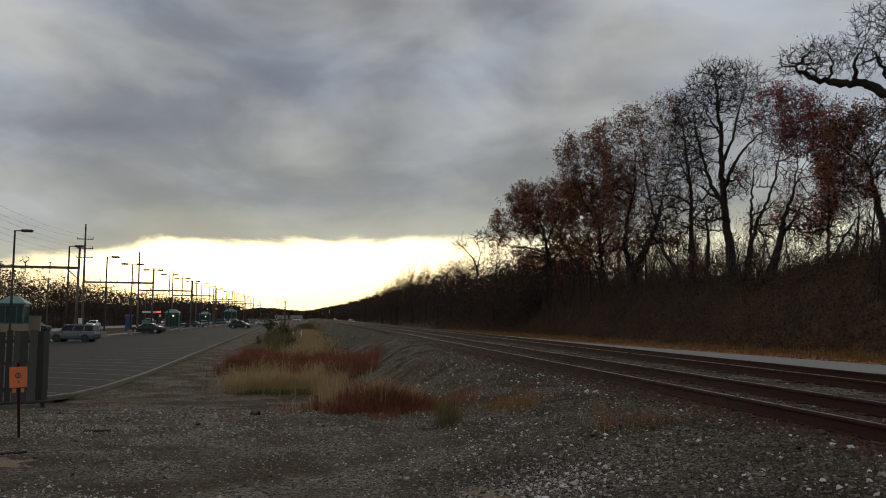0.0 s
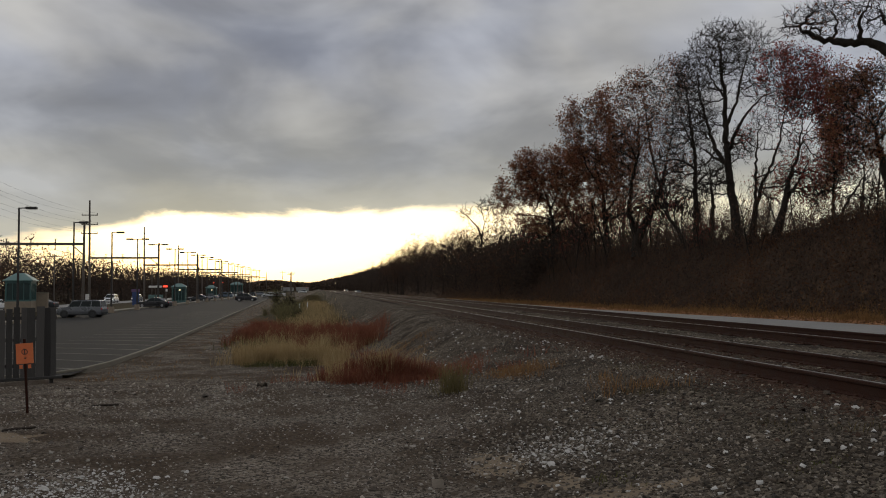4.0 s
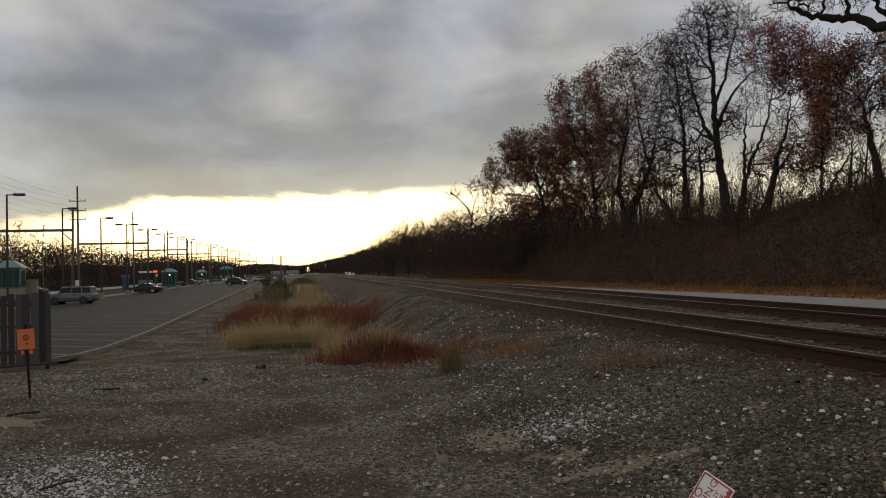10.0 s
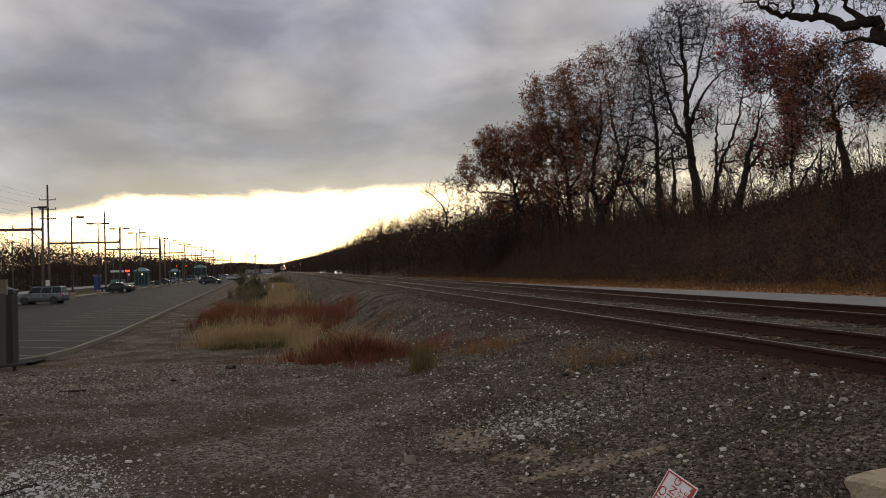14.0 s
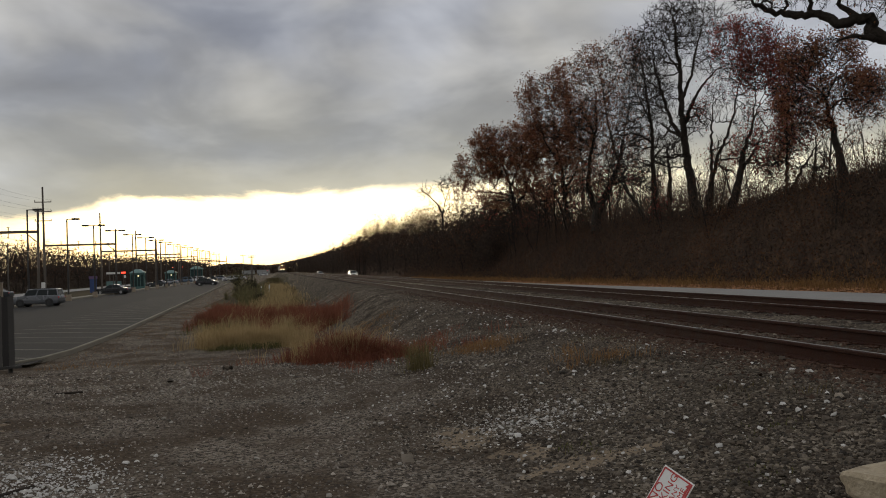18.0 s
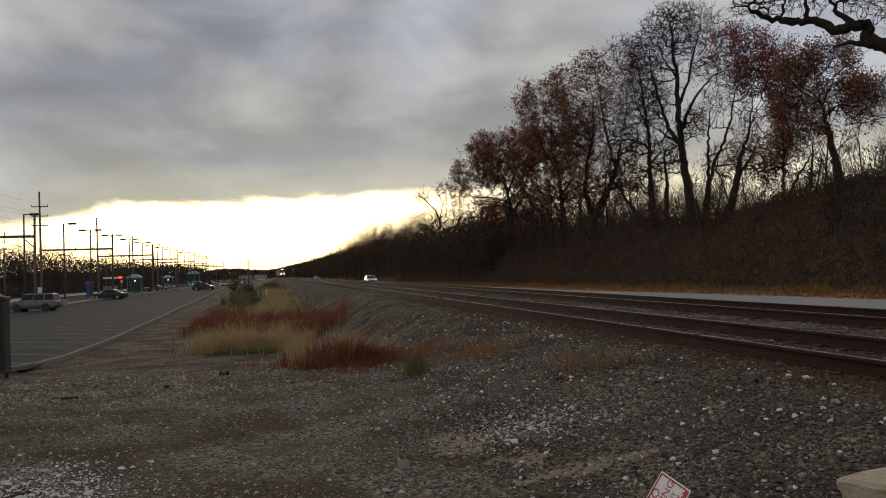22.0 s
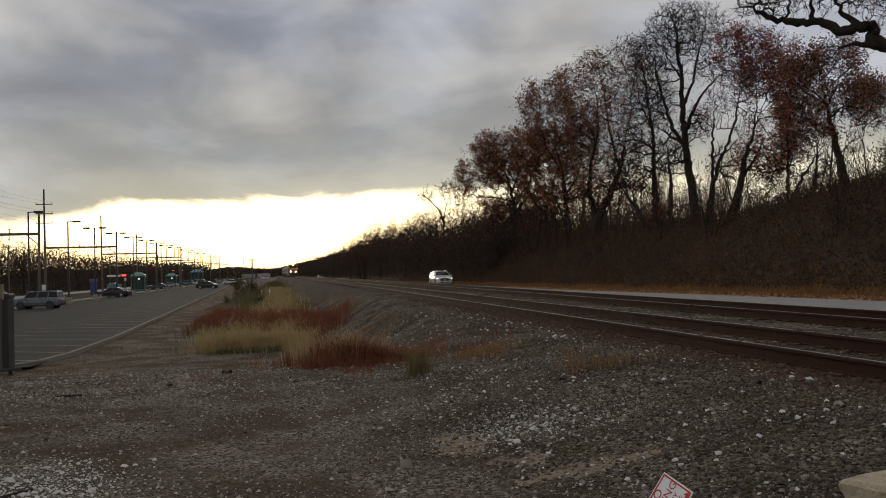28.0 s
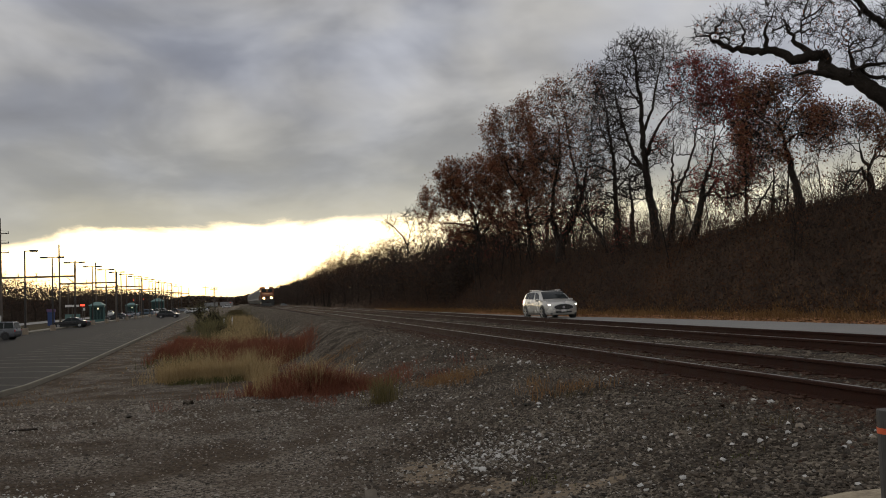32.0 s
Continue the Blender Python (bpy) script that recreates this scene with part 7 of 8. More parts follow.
    for fx in (0.185, 0.80):
        for sy in (1, -1):
            x, y = X(fx), sy * (hw - 0.10)
            # black disc stands in for the shaded hollow of the wheel well
            bm = bmesh.new()
            tube(bm, (x, y - sy * 0.12, r + 0.02), (x, sy * (hw + 0.004), r + 0.02), r * 1.16, n=20)
            part("wheel_arch", bm, M_BLACK, root)
            bm = bmesh.new()
            for q0, q1, ra, rb in ((-0.11, 0.085, r, r), (0.085, 0.115, r, r * 0.88)):
                tube(bm, (x, y + sy * q0, r), (x, y + sy * q1, r), ra, rb, 20)
            wheel = part("wheel", bm, M_RUBBER, root)
            bm = bmesh.new()
            tube(bm, (x, y + sy * 0.10, r), (x, y + sy * 0.125, r), r * 0.66, r * 0.60, 16)
            part("rim", bm, M_ALLOY if kind != "jeep" else M_BLACK, wheel, "wheel rim")
    # trim
    for sy in (1, -1):
        bm = bmesh.new()
        box(bm, (X(s["ws"][0] + 0.04), sy * (hw + 0.06), belt + 0.06), (0.10, 0.20, 0.14), bevel=0.02)
        part("mirror", bm, paint, root)
        bm = bmesh.new()
        box(bm, (X(0.022), sy * hw * 0.72, hood - 0.27), (0.16, hw * 0.34, 0.13), bevel=0.03)
        part("headlight", bm, M_LAMP_WHITE if lights else M_ALLOY, root, "lit headlamp" if lights else "clear headlamp")
        bm = bmesh.new()
        box(bm, (X(0.988), sy * hw * 0.80, deck - 0.22), (0.09, hw * 0.24, 0.20), bevel=0.02)
        part("tail_light", bm, M_SIGN_RED, root, "red tail lamp")
        bm = bmesh.new()
        box(bm, (X(0.5), sy * (hw - 0.005), cl + 0.09), (L * 0.46, 0.05, 0.14), bevel=0.02)
        part("sill", bm, M_BLACK, root)
        for fx in ((0.47, 0.67) if kind != "hatch" else (0.5, 0.7)):
            bm = bmesh.new()
            box(bm, (X(fx), sy * (hw + 0.006), belt - 0.14), (0.18, 0.03, 0.03), bevel=0.005)
            part("door_handle", bm, paint, root)
        for fx in ((0.315, 0.52, 0.72)):
            bm = bmesh.new()
            box(bm, (X(fx), sy * (hw * 0.995), (cl + belt) / 2 + 0.05), (0.012, 0.012, belt - cl - 0.3))
            part("door_gap", bm, M_BLACK, root)
        if kind in ("suv", "jeep", "van"):
            bm = bmesh.new()
            box(bm, (X((f1 + f2) / 2), sy * a1 * 0.88, H + 0.025), (L * 0.42, 0.04, 0.035), bevel=0.01)
            part("roof_rail", bm, M_BLACK if kind != "suv" else M_ALLOY, root)
    bm = bmesh.new()
    box(bm, (X(0.006), 0, hood - 0.30), (0.08, hw * 0.98, 0.24), bevel=0.03)
    grille = part("grille", bm, M_BLACK, root)
    if detail:
        for k in range(6):
            bm = bmesh.new()
            box(bm, (X(-0.004), (k - 2.5) * hw * 0.15, hood - 0.30), (0.02, 0.018, 0.2))
            part("grille_bar", bm, M_ALLOY, grille)
        bm = bmesh.new()
        tube(bm, (X(-0.006), 0, hood - 0.30), (X(-0.012), 0, hood - 0.30), 0.07, n=16)
        part("badge", bm, M_ALLOY, grille, "round plain badge")
        for sy in (1, -1):
            bm = bmesh.new()
            tube(bm, (X(0.012), sy * hw * 0.68, cl + 0.22), (X(0.0), sy * hw * 0.68, cl + 0.22), 0.06, n=12)
            part("fog_lamp", bm, M_ALLOY, root)
    for f, nm in ((0.004, "front_bumper"), (0.99, "rear_bumper")):
        bm = bmesh.new()
        box(bm, (X(f), 0, cl + 0.22), (0.12, hw * 1.66, 0.16), bevel=0.04)
        part(nm, bm, M_BLACK if kind == "jeep" else paint, root)
    bm = bmesh.new()
    box(bm, (X(-0.012) if not detail else X(-0.011), 0, cl + 0.26), (0.012, 0.31, 0.15))
    part("plate", bm, M_SIGN_WHITE, root)
    return root


def paint(name, c, rough=0.3, metal=0.3):
    return mat(name, [c, tuple(min(1, v * 1.08) for v in c)], rough, metal, scale=1.0, bump=0.0, coat=0.25)


P_SILVER = paint("silver_paint", (0.22, 0.235, 0.26))
P_DULL_SILVER = paint("dull_silver_paint", (0.105, 0.11, 0.12))
P_BLACK = paint("black_paint", (0.014, 0.014, 0.016))
P_DARK = paint("dark_grey_paint", (0.035, 0.04, 0.045))
P_BLUE = paint("slate_blue_paint", (0.10, 0.14, 0.19))
P_WHITE = paint("white_paint", (0.66, 0.67, 0.68), metal=0.0)
P_PEARL = paint("pearl_paint", (0.55, 0.53, 0.48), rough=0.22, metal=0.3)
G = "vehicles in the lot"


def parked(kind, p, x, y, rz, label, lights=False):
    ob = vehicle("parked_" + ("sedan" if kind == "sedan" else "van" if kind == "van" else "car"), kind, p, label, lights, group=G)
    k = 1.2 if kind == "jeep" else 1.14
    ob.matrix_world = pose(x * k, y * k, float(lot_z(x * k)), 0, 0, rz)
    return ob


parked("jeep", P_DULL_SILVER, -19.5, 74.0, 172, "boxy silver off-road car parked in the lot")
parked("sedan", P_BLACK, -22.0, 117.5, 170, "black sedan parked in the lot")
parked("sedan", P_DARK, -24.6, 176, 168, "dark grey sedan parked beside a shelter")
parked("hatch", P_BLACK, -14.1, 161, -8, "black hatchback parked near the kerb")
parked("van", P_BLUE, -27.2, 244, 172, "slate-blue minivan parked at the lot's far side")
parked("van", P_WHITE, -25.6, 262, 170, "white van parked at the lot's far side")
parked("sedan", P_WHITE, -14.6, 236, 168, "white sedan parked at the lot's far end")
parked("sedan", P_SILVER, -13.9, 249, 168, "silver sedan parked at the lot's far end")
parked("hatch", P_WHITE, -13.6, 262, 168, "white hatchback parked at the lot's far end")
parked("hatch", P_DARK, -25.0, 300, 172, "dark hatchback parked at the lot's far end")
parked("hatch", P_SILVER, -23.0, 312, 172, "silver hatchback parked at the lot's far end")
parked("sedan", P_SILVER, -27.0, 210, 172, "silver sedan parked at the lot's far side")
parked("hatch", P_BLUE, -33.5, 82.5, 172, "slate-blue hatchback parked beyond the fence")
parked("sedan", P_DARK, -36.0, 117, 172, "dark sedan parked behind the masonry wall")


M_HAZE_WHITE = mat("dull_trailer_paint", [(0.22, 0.22, 0.215), (0.32, 0.32, 0.31)], 0.7, scale=0.5, bump=0.1)


def trailer(x, y, rz, label):
    root = tagged(empty("white_trailer", pose(x, y, float(ground_z(x, y)), 0, 0, rz)), label, "trailer", group="distant trailers")
    bm = bmesh.new()
    box(bm, (0, 0, 2.45), (9.0, 2.6, 2.7), bevel=0.05)
    part("box_body", bm, M_HAZE_WHITE, root)
    bm = bmesh.new()
    box(bm, (0, 0, 1.0), (8.6, 1.4, 0.2))
    part("chassis", bm, M_BLACK, root)
    for wx in (-3.2, -2.2, 3.0):
        for sy in (-1, 1):
            bm = bmesh.new()
            tube(bm, (wx, sy * 0.85, 0.5), (wx, sy * 1.2, 0.5), 0.5, n=14)
            part("wheel", bm, M_RUBBER, root)


for _i in range(2):
    trailer(-27 + _i * 10.5, 640 + _i * 3, 4, "white trailer standing in the far distance")
parked("suv", P_WHITE, -12.0, 470, 172, "white car standing far beyond the lot")
_o = parked("hatch", P_SILVER, 15.0, 330, 172, "silver car standing beside the far road")
_o.matrix_world = pose(12.2, 330, float(road_z(330)) + 0.02, 0, 0, -80)


# ---- train: x ahead, origin on the rail heads ----
M_LOCO = mat("orange_locomotive_paint", [(0.168, 0.0525, 0.0154), (0.231, 0.077, 0.0224)], 0.5, scale=0.8, bump=0.1, bscale=8)
M_LOCO_DARK = mat("dark_locomotive_paint", [(0.016, 0.018, 0.018), (0.035, 0.036, 0.036)], 0.6, scale=0.8, bump=0.1, bscale=8)
M_HOPPER = mat("pale_wagon_paint", [(0.252, 0.246, 0.228), (0.33, 0.324, 0.3), (0.216, 0.198, 0.174)], 0.7, scale=0.6, bump=0.2, bscale=6, stretch=(1, 1, 0.35))


def truck(root, x, axles):
    bm = bmesh.new()
    for sy in (-1, 1):
        box(bm, (x, sy * 0.95, 0.62), (axles * 1.5, 0.16, 0.36), bevel=0.04)
    box(bm, (x, 0, 0.66), (0.5, 1.9, 0.3))
    t = part("truck_frame", bm, M_LOCO_DARK, root)
    for k in range(axles):
        wx = x + (k - (axles - 1) / 2) * 1.75
        for sy in (-1, 1):
            bm = bmesh.new()
            tube(bm, (wx, sy * 0.68, 0.48), (wx, sy * 0.82, 0.48), 0.48, n=18)
            part("wheel", bm, M_RAIL, t)


def locomotive():
    root = tagged(empty("locomotive"), "orange and black freight locomotive with lit headlights", "locomotive", group="freight train")
    L = 22.0
    h = L / 2
    bm = bmesh.new()
    box(bm, (0, 0, 1.45), (L - 0.6, 3.0, 0.36), bevel=0.03)
    part("walkway", bm, M_LOCO_DARK, root)
    bm = bmesh.new()
    box(bm, (-0.3, 0, 0.85), (6.0, 2.5, 0.85), bevel=0.12)
    part("fuel_tank", bm, M_LOCO_DARK, root)
    bm = bmesh.new()
    box(bm, (-3.4, 0, 3.0), (14.2, 1.9, 2.75), bevel=0.12)
    part("long_hood", bm, M_LOCO_DARK, root)
    bm = bmesh.new()
    box(bm, (-8.6, 0, 4.25), (3.6, 3.0, 0.5), bevel=0.08)
    part("radiator_wing", bm, M_LOCO_DARK, root)
    for x in (-6.0, -2.5, 1.0):
        for sy in (-1, 1):
            bm = bmesh.new()
            box(bm, (x, sy * 0.96, 3.0), (2.2, 0.03, 1.2))
            part("hood_grille", bm, M_LOCO_DARK, root)
    # wide cab
    prof = [(3.7, 1.63), (7.2, 1.63), (7.2, 3.25), (6.75, 4.25), (6.3, 4.55), (3.9, 4.55), (3.7, 4.4)]
    bm = bmesh.new()
    loft(bm, [[(u, -1.5, v) for u, v in prof], [(u, -1.54, v) for u, v in prof], [(u, 1.54, v) for u, v in prof], [(u, 1.5, v) for u, v in prof]])
    # cab shares the nose's orange paint, which also stands for the lamps' orange glare
    cab = part("cab", bm, M_LOCO, root)
    for sy in (-1, 1):
        bm = bmesh.new()
        loft(bm, [[(7.21, sy * 0.14, 3.32), (7.21, sy * 1.28, 3.32), (6.80, sy * 1.22, 4.12), (6.80, sy * 0.14, 4.12)], [(7.25, sy * 0.14, 3.33), (7.25, sy * 1.28, 3.33), (6.84, sy * 1.22, 4.13), (6.84, sy * 0.14, 4.13)]])
        part("windscreen", bm, M_GLASS, cab)
        bm = bmesh.new()
        box(bm, (5.3, sy * 1.55, 3.7), (1.9, 0.03, 0.75))
        part("side_window", bm, M_GLASS, cab)
    prof = [(7.2, 1.63), (10.1, 1.63), (10.1, 2.55), (9.5, 2.95), (7.2, 3.2)]
    bm = bmesh.new()
    loft(bm, [[(u, -1.05, v) for u, v in prof], [(u, -1.25, v - 0.06) for u, v in prof], [(u, 1.25, v - 0.06) for u, v in prof], [(u, 1.05, v) for u, v in prof]])
    part("nose", bm, M_LOCO, root)
    bm = bmesh.new()
    box(bm, (10.12, 0, 2.05), (0.03, 1.9, 0.4))
    part("nose_stripe", bm, M_LOCO_DARK, root)
    bm = bmesh.new()
    box(bm, (6.95, 0, 4.42), (0.35, 0.75, 0.42), bevel=0.05)
    hl = part("headlight_housing", bm, M_LOCO_DARK, root)
    for sy in (-1, 1):
        bm = bmesh.new()
        tube(bm, (7.12, sy * 0.2, 4.42), (7.16, sy * 0.2, 4.42), 0.2, n=14)
        part("headlight", bm, M_LOCO_LAMP, hl, "lit headlight")
        bm = bmesh.new()
        tube(bm, (10.75, sy * 0.85, 1.95), (10.80, sy * 0.85, 1.95), 0.21, n=14)
        part("ditch_light", bm, M_LOCO_LAMP, root, "lit ditch light")
        bm = bmesh.new()
        box(bm, (10.68, sy * 0.85, 1.92), (0.14, 0.42, 0.44), bevel=0.03)
        part("ditch_light_box", bm, M_LOCO_DARK, root)
        for k, x in enumerate(np.linspace(-10.4, 3.2, 9)):
            bm = bmesh.new()
            tube(bm, (x, sy * 1.46, 1.6), (x, sy * 1.46, 2.65), 0.022, n=5)
            part("stanchion", bm, M_LOCO, root)
        bm = bmesh.new()
        tube(bm, (-10.4, sy * 1.46, 2.65), (3.2, sy * 1.46, 2.65), 0.022, n=5)
        tube(bm, (10.7, sy * 1.42, 1.6), (10.7, sy * 1.42, 2.6), 0.022, n=5)
        tube(bm, (10.7, sy * 1.42, 2.6), (10.7, sy * 0.5, 2.45), 0.022, n=5)
        part("handrail", bm, M_LOCO, root)
        bm = bmesh.new()
        for z in (0.45, 0.8, 1.15):
            box(bm, (10.2, sy * 1.35, z), (0.6, 0.4, 0.05))
        part("step_well", bm, M_LOCO_DARK, root)
    bm = bmesh.new()
    prism(bm, [(-1.45, 0.12), (1.45, 0.12), (1.45, 1.3), (-1.45, 1.3)], "x", 10.62, 10.72)
    part("pilot_plate", bm, M_LOCO_DARK, root)
    bm = bmesh.new()
    loft(bm, [[(10.72, -1.4, 0.12), (10.72, 1.4, 0.12), (10.72, 1.4, 0.7), (10.72, -1.4, 0.7)], [(11.1, -0.5, 0.12), (11.1, 0.5, 0.12), (10.9, 0.5, 0.6), (10.9, -0.5, 0.6)]])
    part("plough", bm, M_LOCO_DARK, root)
    bm = bmesh.new()
    box(bm, (11.0, 0, 0.9), (0.6, 0.25, 0.3), bevel=0.04)
    part("coupler", bm, M_RAIL, root)
    for x in (-7.0, 7.0):
        truck(root, x, 3)
    return root


def wagon():
    root = tagged(empty("covered_hopper"), "pale grey covered hopper wagon with ribbed sides", "wagon", group="freight train")
    L = 17.4
    prof = [(-1.5, 1.55), (-1.58, 2.0), (-1.58, 3.9), (-1.2, 4.45), (1.2, 4.45), (1.58, 3.9), (1.58, 2.0), (1.5, 1.55)]
    bm = bmesh.new()
    loft(bm, [[(x, u * k, v) for u, v in prof] for x, k in ((-7.9, 0.98), (-7.8, 1.0), (7.8, 1.0), (7.9, 0.98))])
    part("hopper_body", bm, M_HOPPER, root)
    for k, x in enumerate(np.linspace(-7.2, 7.2, 12)):
        for sy in (-1, 1):
            bm = bmesh.new()
            box(bm, (x, sy * 1.61, 2.95), (0.12, 0.08, 1.9))
            part("side_rib", bm, M_HOPPER, root)
    for x in (-5.0, 0.0, 5.0):
        bm = bmesh.new()
        loft(bm, [[(x - 2.2, -1.3, 1.55), (x + 2.2, -1.3, 1.55), (x + 2.2, 1.3, 1.55), (x - 2.2, 1.3, 1.55)], [(x - 0.5, -0.5, 0.45), (x + 0.5, -0.5, 0.45), (x + 0.5, 0.5, 0.45), (x - 0.5, 0.5, 0.45)]])
        part("chute", bm, M_HOPPER, root)
    bm = bmesh.new()
    box(bm, (0, 0, 4.55), (15.4, 0.8, 0.12), bevel=0.02)
    part("roof_walk", bm, M_LOCO_DARK, root)
    bm = bmesh.new()
    box(bm, (0, 0, 1.15), (L, 0.5, 0.35))
    part("centre_sill", bm, M_LOCO_DARK, root)
    for sx in (-1, 1):
        bm = bmesh.new()
        for z in np.linspace(1.2, 4.2, 9):
            box(bm, (sx * 8.2, -1.1, z), (0.04, 0.4, 0.03))
        for y in (-1.3, -0.9):
            tube(bm, (sx * 8.2, y, 1.0), (sx * 8.2, y, 4.4), 0.02, n=4)
        part("ladder", bm, M_HOPPER, root)
        truck(root, sx * 6.3, 2)
    return root


LOCO = locomotive()
WAGONS = [wagon()]
for _k in range(9):
    WAGONS.append(copy_thing(WAGONS[0], Matrix.Identity(4)))

# ---- rounded crossover car: sections from nose (0) to tail (1) ----
def crossover(name, paint_mat, label):
    L, hw, cl = 5.1, 1.0, 0.22
    key = lambda pts: (lambda f: float(np.interp(f, [q[0] for q in pts], [q[1] for q in pts])))
    top = key([(0, 0.74), (0.02, 0.86), (0.06, 0.96), (0.14, 1.04), (0.235, 1.12), (0.29, 1.30), (0.36, 1.52), (0.41, 1.62), (0.48, 1.68), (0.58, 1.70), (0.70, 1.68), (0.82, 1.60), (0.90, 1.47), (0.945, 1.30), (0.975, 1.10), (0.99, 0.98), (1, 0.82)])
    waist = key([(0, 0.66), (0.03, 0.80), (0.10, 0.93), (0.235, 1.05), (0.6, 1.10), (0.88, 1.14), (0.96, 1.0), (1, 0.76)])
    wide = key([(0, 0.66), (0.012, 0.76), (0.035, 0.86), (0.08, 0.94), (0.16, 0.99), (0.3, 0.985), (0.62, 0.99), (0.82, 1.0), (0.93, 0.95), (0.98, 0.87), (1, 0.78)])
    low = key([(0, cl + 0.12), (0.02, cl + 0.03), (0.05, cl), (0.94, cl), (0.98, cl + 0.06), (1, cl + 0.18)])

    def section(f):
        w, zb, zt, z0 = hw * wide(f), min(waist(f), top(f) - 0.03), top(f), low(f)
        wr = w * 0.93 - 0.36 * max(0.0, zt - zb - 0.05)
        return [(w * 0.84, z0), (w * 0.96, z0 + 0.07), (w, z0 + 0.30 * (zb - z0)), (w, z0 + 0.62 * (zb - z0)), (w * 0.985, zb - 0.06), (w * 0.95, zb),
                (wr + 0.045, zt - 0.10 * min(1, (zt - zb) / 0.3)), (wr * 0.90, zt - 0.03), (wr * 0.5, zt - 0.006), (0.0, zt)]

    X = lambda f: L / 2 - f * L
    fs = sorted(set([i / 60 for i in range(61)] + [0.006, 0.025, 0.235, 0.96, 0.99]))
    root = tagged(empty(name), label, "car")
    bm = bmesh.new()
    loft(bm, [[(X(f), y, z) for y, z in section(f)] + [(X(f), -y, z) for y, z in reversed(section(f)[:-1])] for f in fs])
    part("body", bm, paint_mat, root, smooth=True)

    def skin(nm, f0, f1, rows, sy, lab="", out=0.012, skew=0.0):
        """Glass that follows the body: rows are (index, share to the next point) on the sections."""
        bm = bmesh.new()
        grid = []
        for i in range(9):
            line = []
            for j, (k, u) in enumerate(rows):
                f = f0 + (f1 - f0) * i / 8 + skew * j / (len(rows) - 1)
                s = section(f)
                a, b = s[k], s[min(k + 1, len(s) - 1)]
                y, z = a[0] + (b[0] - a[0]) * u, a[1] + (b[1] - a[1]) * u
                c = Vector((0, y, z - 0.9)).normalized() * out
                line.append(bm.verts.new((X(f), sy * (y + c.y), z + c.z)))
            grid.append(line)
        for p, q in zip(grid, grid[1:]):
            for j in range(len(rows) - 1):
                bm.faces.new((p[j], p[j + 1], q[j + 1], q[j]))
        return part(nm, bm, M_GLASS, root, lab, smooth=True)

    for sy in (1, -1):
        side = [(5, 0.12), (5, 0.5), (5, 0.92)]
        skin("side_window", 0.305, 0.455, side, sy, skew=0.055)
        skin("side_window", 0.525, 0.69, side, sy)
        skin("side_window", 0.71, 0.865, side, sy, skew=-0.02)

    def screen(nm, f0, f1):
        bm = bmesh.new()
        grid = []
        for i in range(7):
            f = f0 + (f1 - f0) * i / 6
            s = section(f)
            line = [(s[7][0] * 0.98, s[7][1]), s[8], s[9]]
            pts = line + [(-y, z) for y, z in line[1::-1]]
            grid.append([bm.verts.new((X(f) + (0.012 if f < 0.5 else -0.012), y, z + 0.010)) for y, z in pts])
        for p, q in zip(grid, grid[1:]):
            for j in range(4):
                bm.faces.new((p[j], p[j + 1], q[j + 1], q[j]))
        part(nm, bm, M_GLASS, root, smooth=True)

    screen("windscreen", 0.248, 0.398)
    screen("rear_window", 0.905, 0.955)
    bm = bmesh.new()
    loft(bm, [[(X(f), y, top(f) + dz) for y, dz in ((0.42, -0.008), (0.40, 0.012), (-0.40, 0.012), (-0.42, -0.008))] for f in (0.45, 0.5, 0.56, 0.62, 0.68)])
    part("sunroof", bm, M_GLASS, root, "dark glass sunroof")
    r = 0.38
    for fx in (0.19, 0.79):
        for sy in (1, -1):
            x, y = X(fx), sy * (hw - 0.11)
            # no hollow in the body: a black disc gives the wheel well's shade
            bm = bmesh.new()
            tube(bm, (x, y - sy * 0.1, r + 0.02), (x, sy * (hw * wide(fx) + 0.004), r + 0.02), r * 1.12, n=24)
            part("wheel_arch", bm, M_BLACK, root)
            bm = bmesh.new()
            for q0, q1, ra, rb in ((-0.11, 0.085, r, r), (0.085, 0.118, r, r * 0.88)):
                tube(bm, (x, y + sy * q0, r), (x, y + sy * q1, r), ra, rb, 24)
            wheel = part("wheel", bm, M_RUBBER, root)
            bm = bmesh.new()
            tube(bm, (x, y + sy * 0.105, r), (x, y + sy * 0.112, r), r * 0.70, n=20)
            for k in range(7):
                box(bm, (0, r * 0.36, 0), (0.07, r * 0.62, 0.03), pose(x, y + sy * 0.122, r, 0, 0, 0) @ Matrix.Rotation(k * math.tau / 7, 4, "Y") @ Matrix.Rotation(math.pi / 2, 4, "X"))
            part("rim", bm, M_ALLOY, wheel, "spoked alloy rim")
    # oval grille with chrome surround
    ring = lambda x, a, b, z: [(x, a * math.cos(t * math.tau / 20), z + b * math.sin(t * math.tau / 20) * (1.0 if t < 10 else 0.75)) for t in range(20)]
    bm = bmesh.new()
    loft(bm, [ring(L / 2 - 0.05, 0.60, 0.20, 0.66), ring(L / 2 + 0.02, 0.57, 0.185, 0.66)])
    grille = part("grille", bm, M_BLACK, root)
    bm = bmesh.new()
    tube_ring = ring(L / 2 + 0.016, 0.585, 0.195, 0.66)
    for p, q in zip(tube_ring, tube_ring[1:] + tube_ring[:1]):
        tube(bm, p, q, 0.014, n=5)
    part("surround", bm, M_ALLOY, grille, "chrome surround")
    for k in range(9):
        bm = bmesh.new()
        y = (k - 4) * 0.115
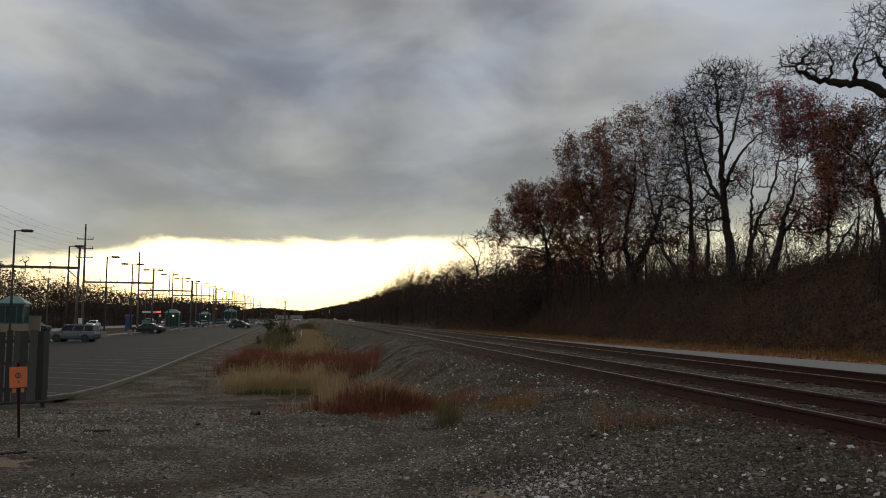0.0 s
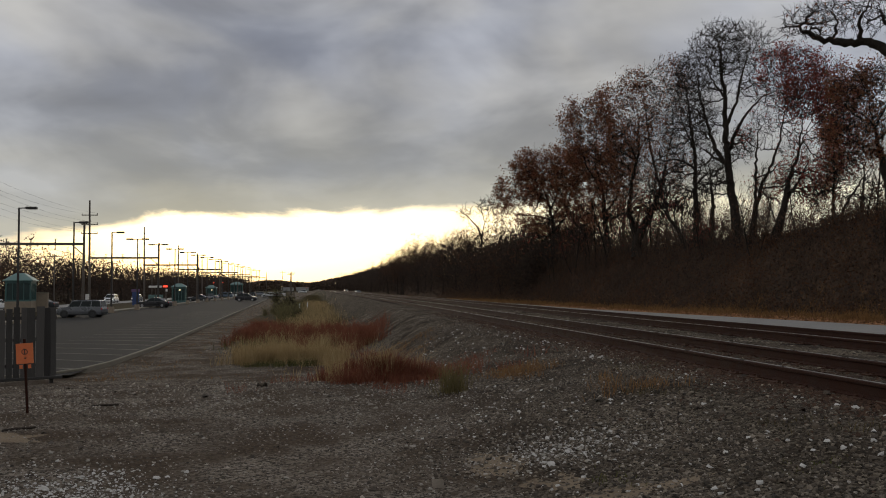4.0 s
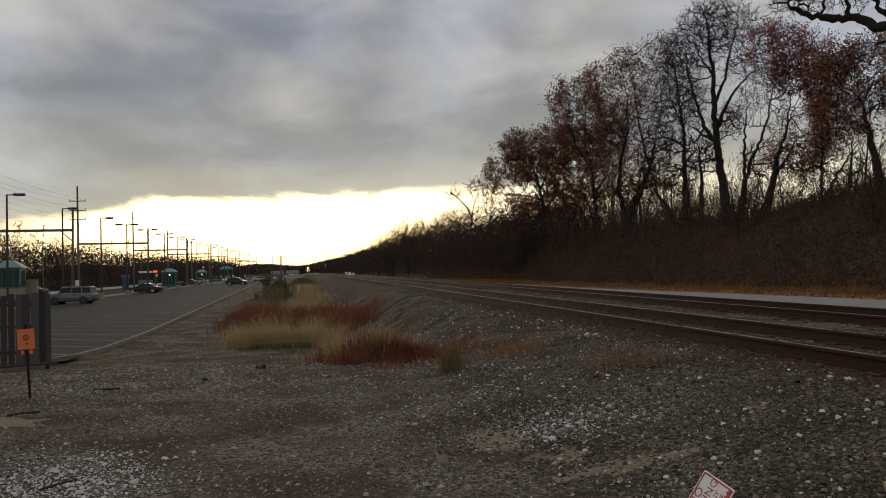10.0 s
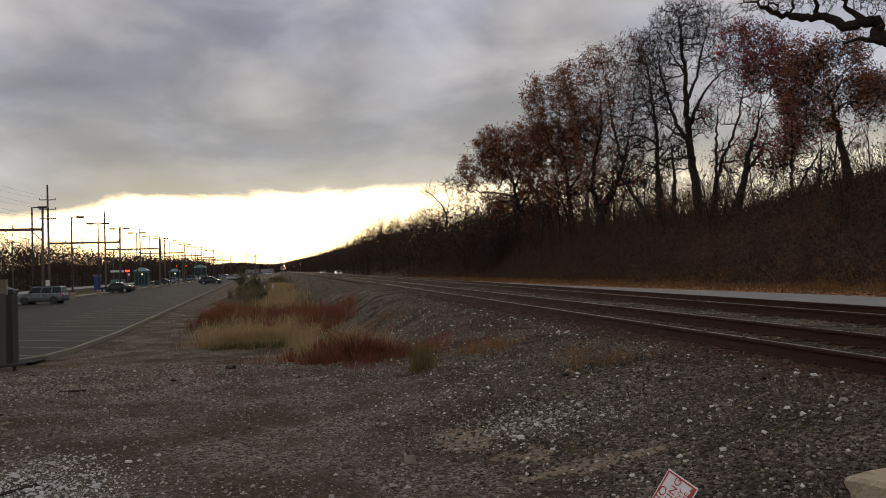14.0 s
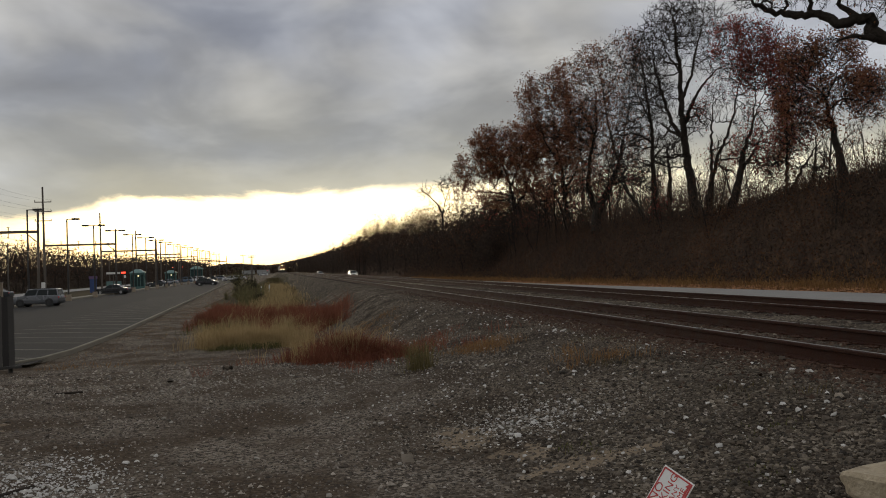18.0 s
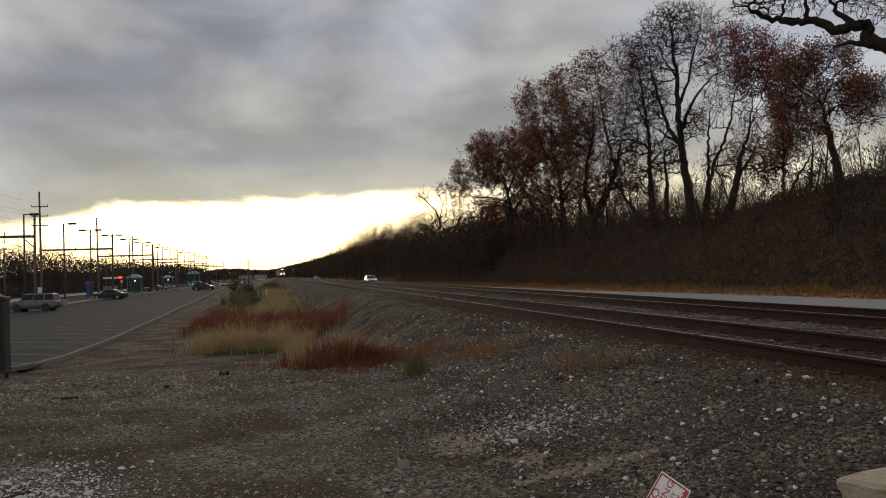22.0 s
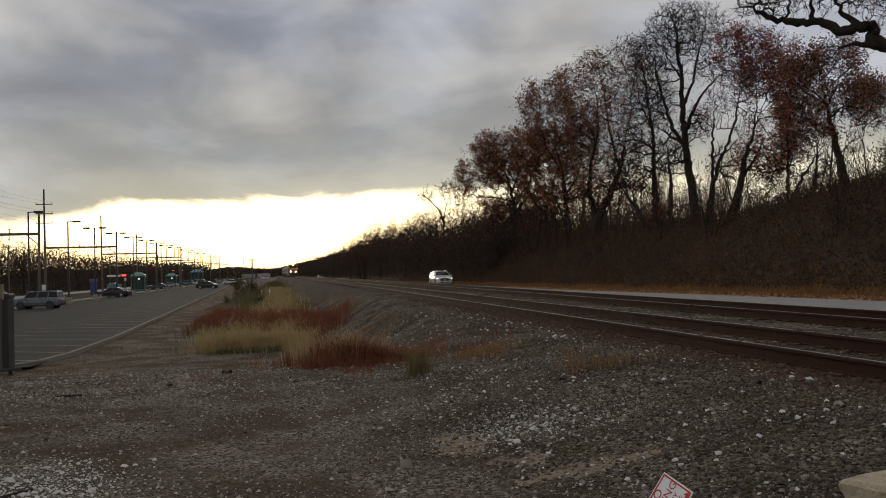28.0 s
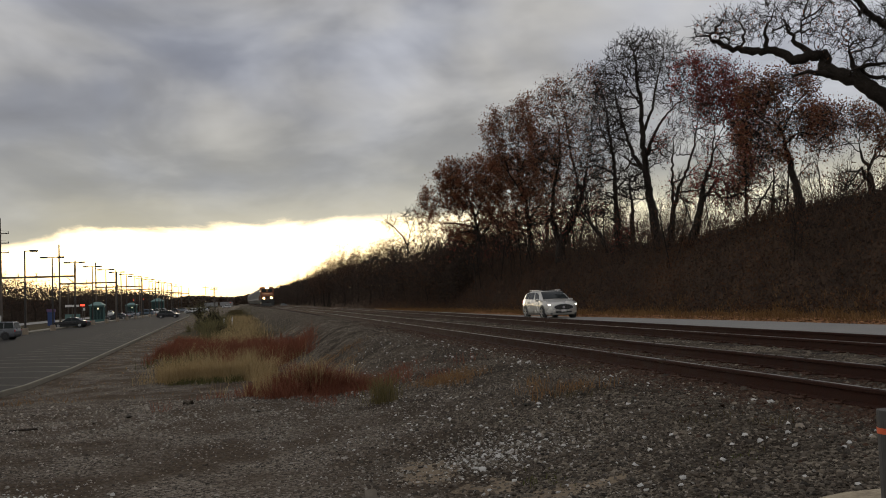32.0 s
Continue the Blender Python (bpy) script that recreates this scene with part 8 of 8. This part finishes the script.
        box(bm, (L / 2 + 0.024, y, 0.655), (0.012, 0.014, 0.30 * math.sqrt(max(0.05, 1 - (y / 0.6) ** 2))))
        part("grille_bar", bm, M_POLE_STEEL, grille)
    bm = bmesh.new()
    tube(bm, (L / 2 + 0.02, 0, 0.67), (L / 2 + 0.045, 0, 0.67), 0.075, n=18)
    part("badge", bm, M_ALLOY, grille, "round plain badge")
    bm = bmesh.new()
    box(bm, (L / 2 - 0.02, 0, 0.40), (0.10, 1.0, 0.10), bevel=0.03)
    part("air_intake", bm, M_BLACK, root)
    bm = bmesh.new()
    box(bm, (L / 2 + 0.035, 0, 0.48), (0.012, 0.30, 0.12))
    part("plate", bm, M_SIGN_WHITE, root)
    for sy in (1, -1):
        bm = bmesh.new()
        box(bm, (0, 0, 0), (0.34, 0.12, 0.11), pose(X(0.045), sy * 0.80, 0.82, 0, 14, -sy * 52), bevel=0.035)
        part("headlight_housing", bm, M_ALLOY, root)
        bm = bmesh.new()
        box(bm, (0, 0, 0), (0.20, 0.13, 0.085), pose(X(0.036), sy * 0.785, 0.815, 0, 14, -sy * 52), bevel=0.03)
        part("headlight", bm, M_LAMP_WHITE, root, "lit headlamp")
        bm = bmesh.new()
        tube(bm, (X(0.02), sy * 0.68, 0.42), (X(0.0) - 0.02, sy * 0.68, 0.42), 0.055, n=12)
        part("fog_lamp", bm, M_ALLOY, root)
        bm = bmesh.new()
        box(bm, (X(0.30), sy * 1.06, 1.10), (0.13, 0.22, 0.15), bevel=0.045)
        part("mirror", bm, paint_mat, root)
        bm = bmesh.new()
        box(bm, (X(0.965), sy * 0.80, 1.02), (0.16, 0.24, 0.20), bevel=0.05)
        part("tail_light", bm, M_SIGN_RED, root, "red tail lamp")
        bm = bmesh.new()
        box(bm, (X(0.49), sy * 0.985, cl + 0.07), (L * 0.44, 0.05, 0.13), bevel=0.02)
        part("sill", bm, M_BLACK, root)
        bm = bmesh.new()
        box(bm, (X(0.62), sy * (section(0.62)[7][0] + 0.01), section(0.62)[7][1] + 0.015), (L * 0.34, 0.04, 0.05), bevel=0.012)
        part("roof_rail", bm, M_ALLOY, root)
        for fx in (0.46, 0.645):
            bm = bmesh.new()
            box(bm, (X(fx), sy * 0.995, 0.95), (0.20, 0.03, 0.03), bevel=0.008)
            part("door_handle", bm, M_ALLOY, root)
        for fx in (0.30, 0.50, 0.69):
            bm = bmesh.new()
            box(bm, (X(fx), sy * hw * wide(fx) * 0.997, 0.68), (0.010, 0.012, 0.62))
            part("door_gap", bm, M_BLACK, root)
    for x, nm in ((L / 2 - 0.16, "front_bumper"), (-L / 2 + 0.12, "rear_bumper")):
        bm = bmesh.new()
        box(bm, (x, 0, cl + 0.10), (0.22, 1.55, 0.10), bevel=0.04)
        part(nm, bm, M_BLACK, root)
    return root


# ---- moving road vehicles ----
SUV = crossover("sport_utility_car", P_PEARL, "pearl-beige sport utility car with lit headlamps")
CAR_A = vehicle("passing_car", "sedan", P_WHITE, "white sedan with lit headlamps on the station road", True, group="cars on the station road")
CAR_B = vehicle("passing_car", "hatch", P_SILVER, "silver hatchback with lit headlamps on the station road", True, group="cars on the station road")
CAR_C = vehicle("passing_van", "van", P_WHITE, "white van with lit headlamps on the station road", True, group="cars on the station road")
CAR_D = vehicle("passing_car", "hatch", P_WHITE, "white hatchback driving away on the station road", False, group="cars on the station road")


def along(y):
    """Heading of the line at y, as the yaw of a thing that comes towards -y."""
    return -90.0 - math.degrees(math.atan((float(bend(y + 3)) - float(bend(y - 3))) / 6))


def train_row(t, back):
    y = 207.0 + 27.0 * (32.0 - t) + back
    return t, pose(NEAR + float(bend(y)), y, HEAD + 0.005, 0, 0, along(y))


def motions():
    times = [0, 4, 8, 12, 16, 20, 24, 28, 30, 32]
    walk(LOCO, [train_row(t, 11.0) for t in times])
    for k, w in enumerate(WAGONS):
        walk(w, [train_row(t, 11.0 + 20.2 + 17.8 * k) for t in times])
    rows = []
    for t, y in SUV_Y:
        rows.append((t, pose(17.6 + float(bend(y)), y, float(road_z(y)) + 0.02, 0, 0, along(y))))
    walk(SUV, rows)
    for ob, y0, v in ((CAR_A, 181, 14.0), (CAR_B, 263, 12.0), (CAR_C, 238, 12.0)):
        walk(ob, [(t, pose(-44.3, y0 - v * t, STATION + 0.02, 0, 0, -90)) for t in (0, 8, 16, 24, 32)])

    walk(CAR_D, [(t, pose(-46.8, 165 + 17 * (t - 23), STATION + 0.02, 0, 0, 90)) for t in (0, 8, 16, 24, 32)])


SUV_Y = [(0, 535), (4, 465), (7, 405), (9, 352), (11, 311), (14, 267), (16.5, 229), (19, 195), (21, 175), (23, 155), (25, 134), (27.5, 104.1), (29, 86.3), (30, 74.4), (31, 62.0), (32, 50.0)]
motions()
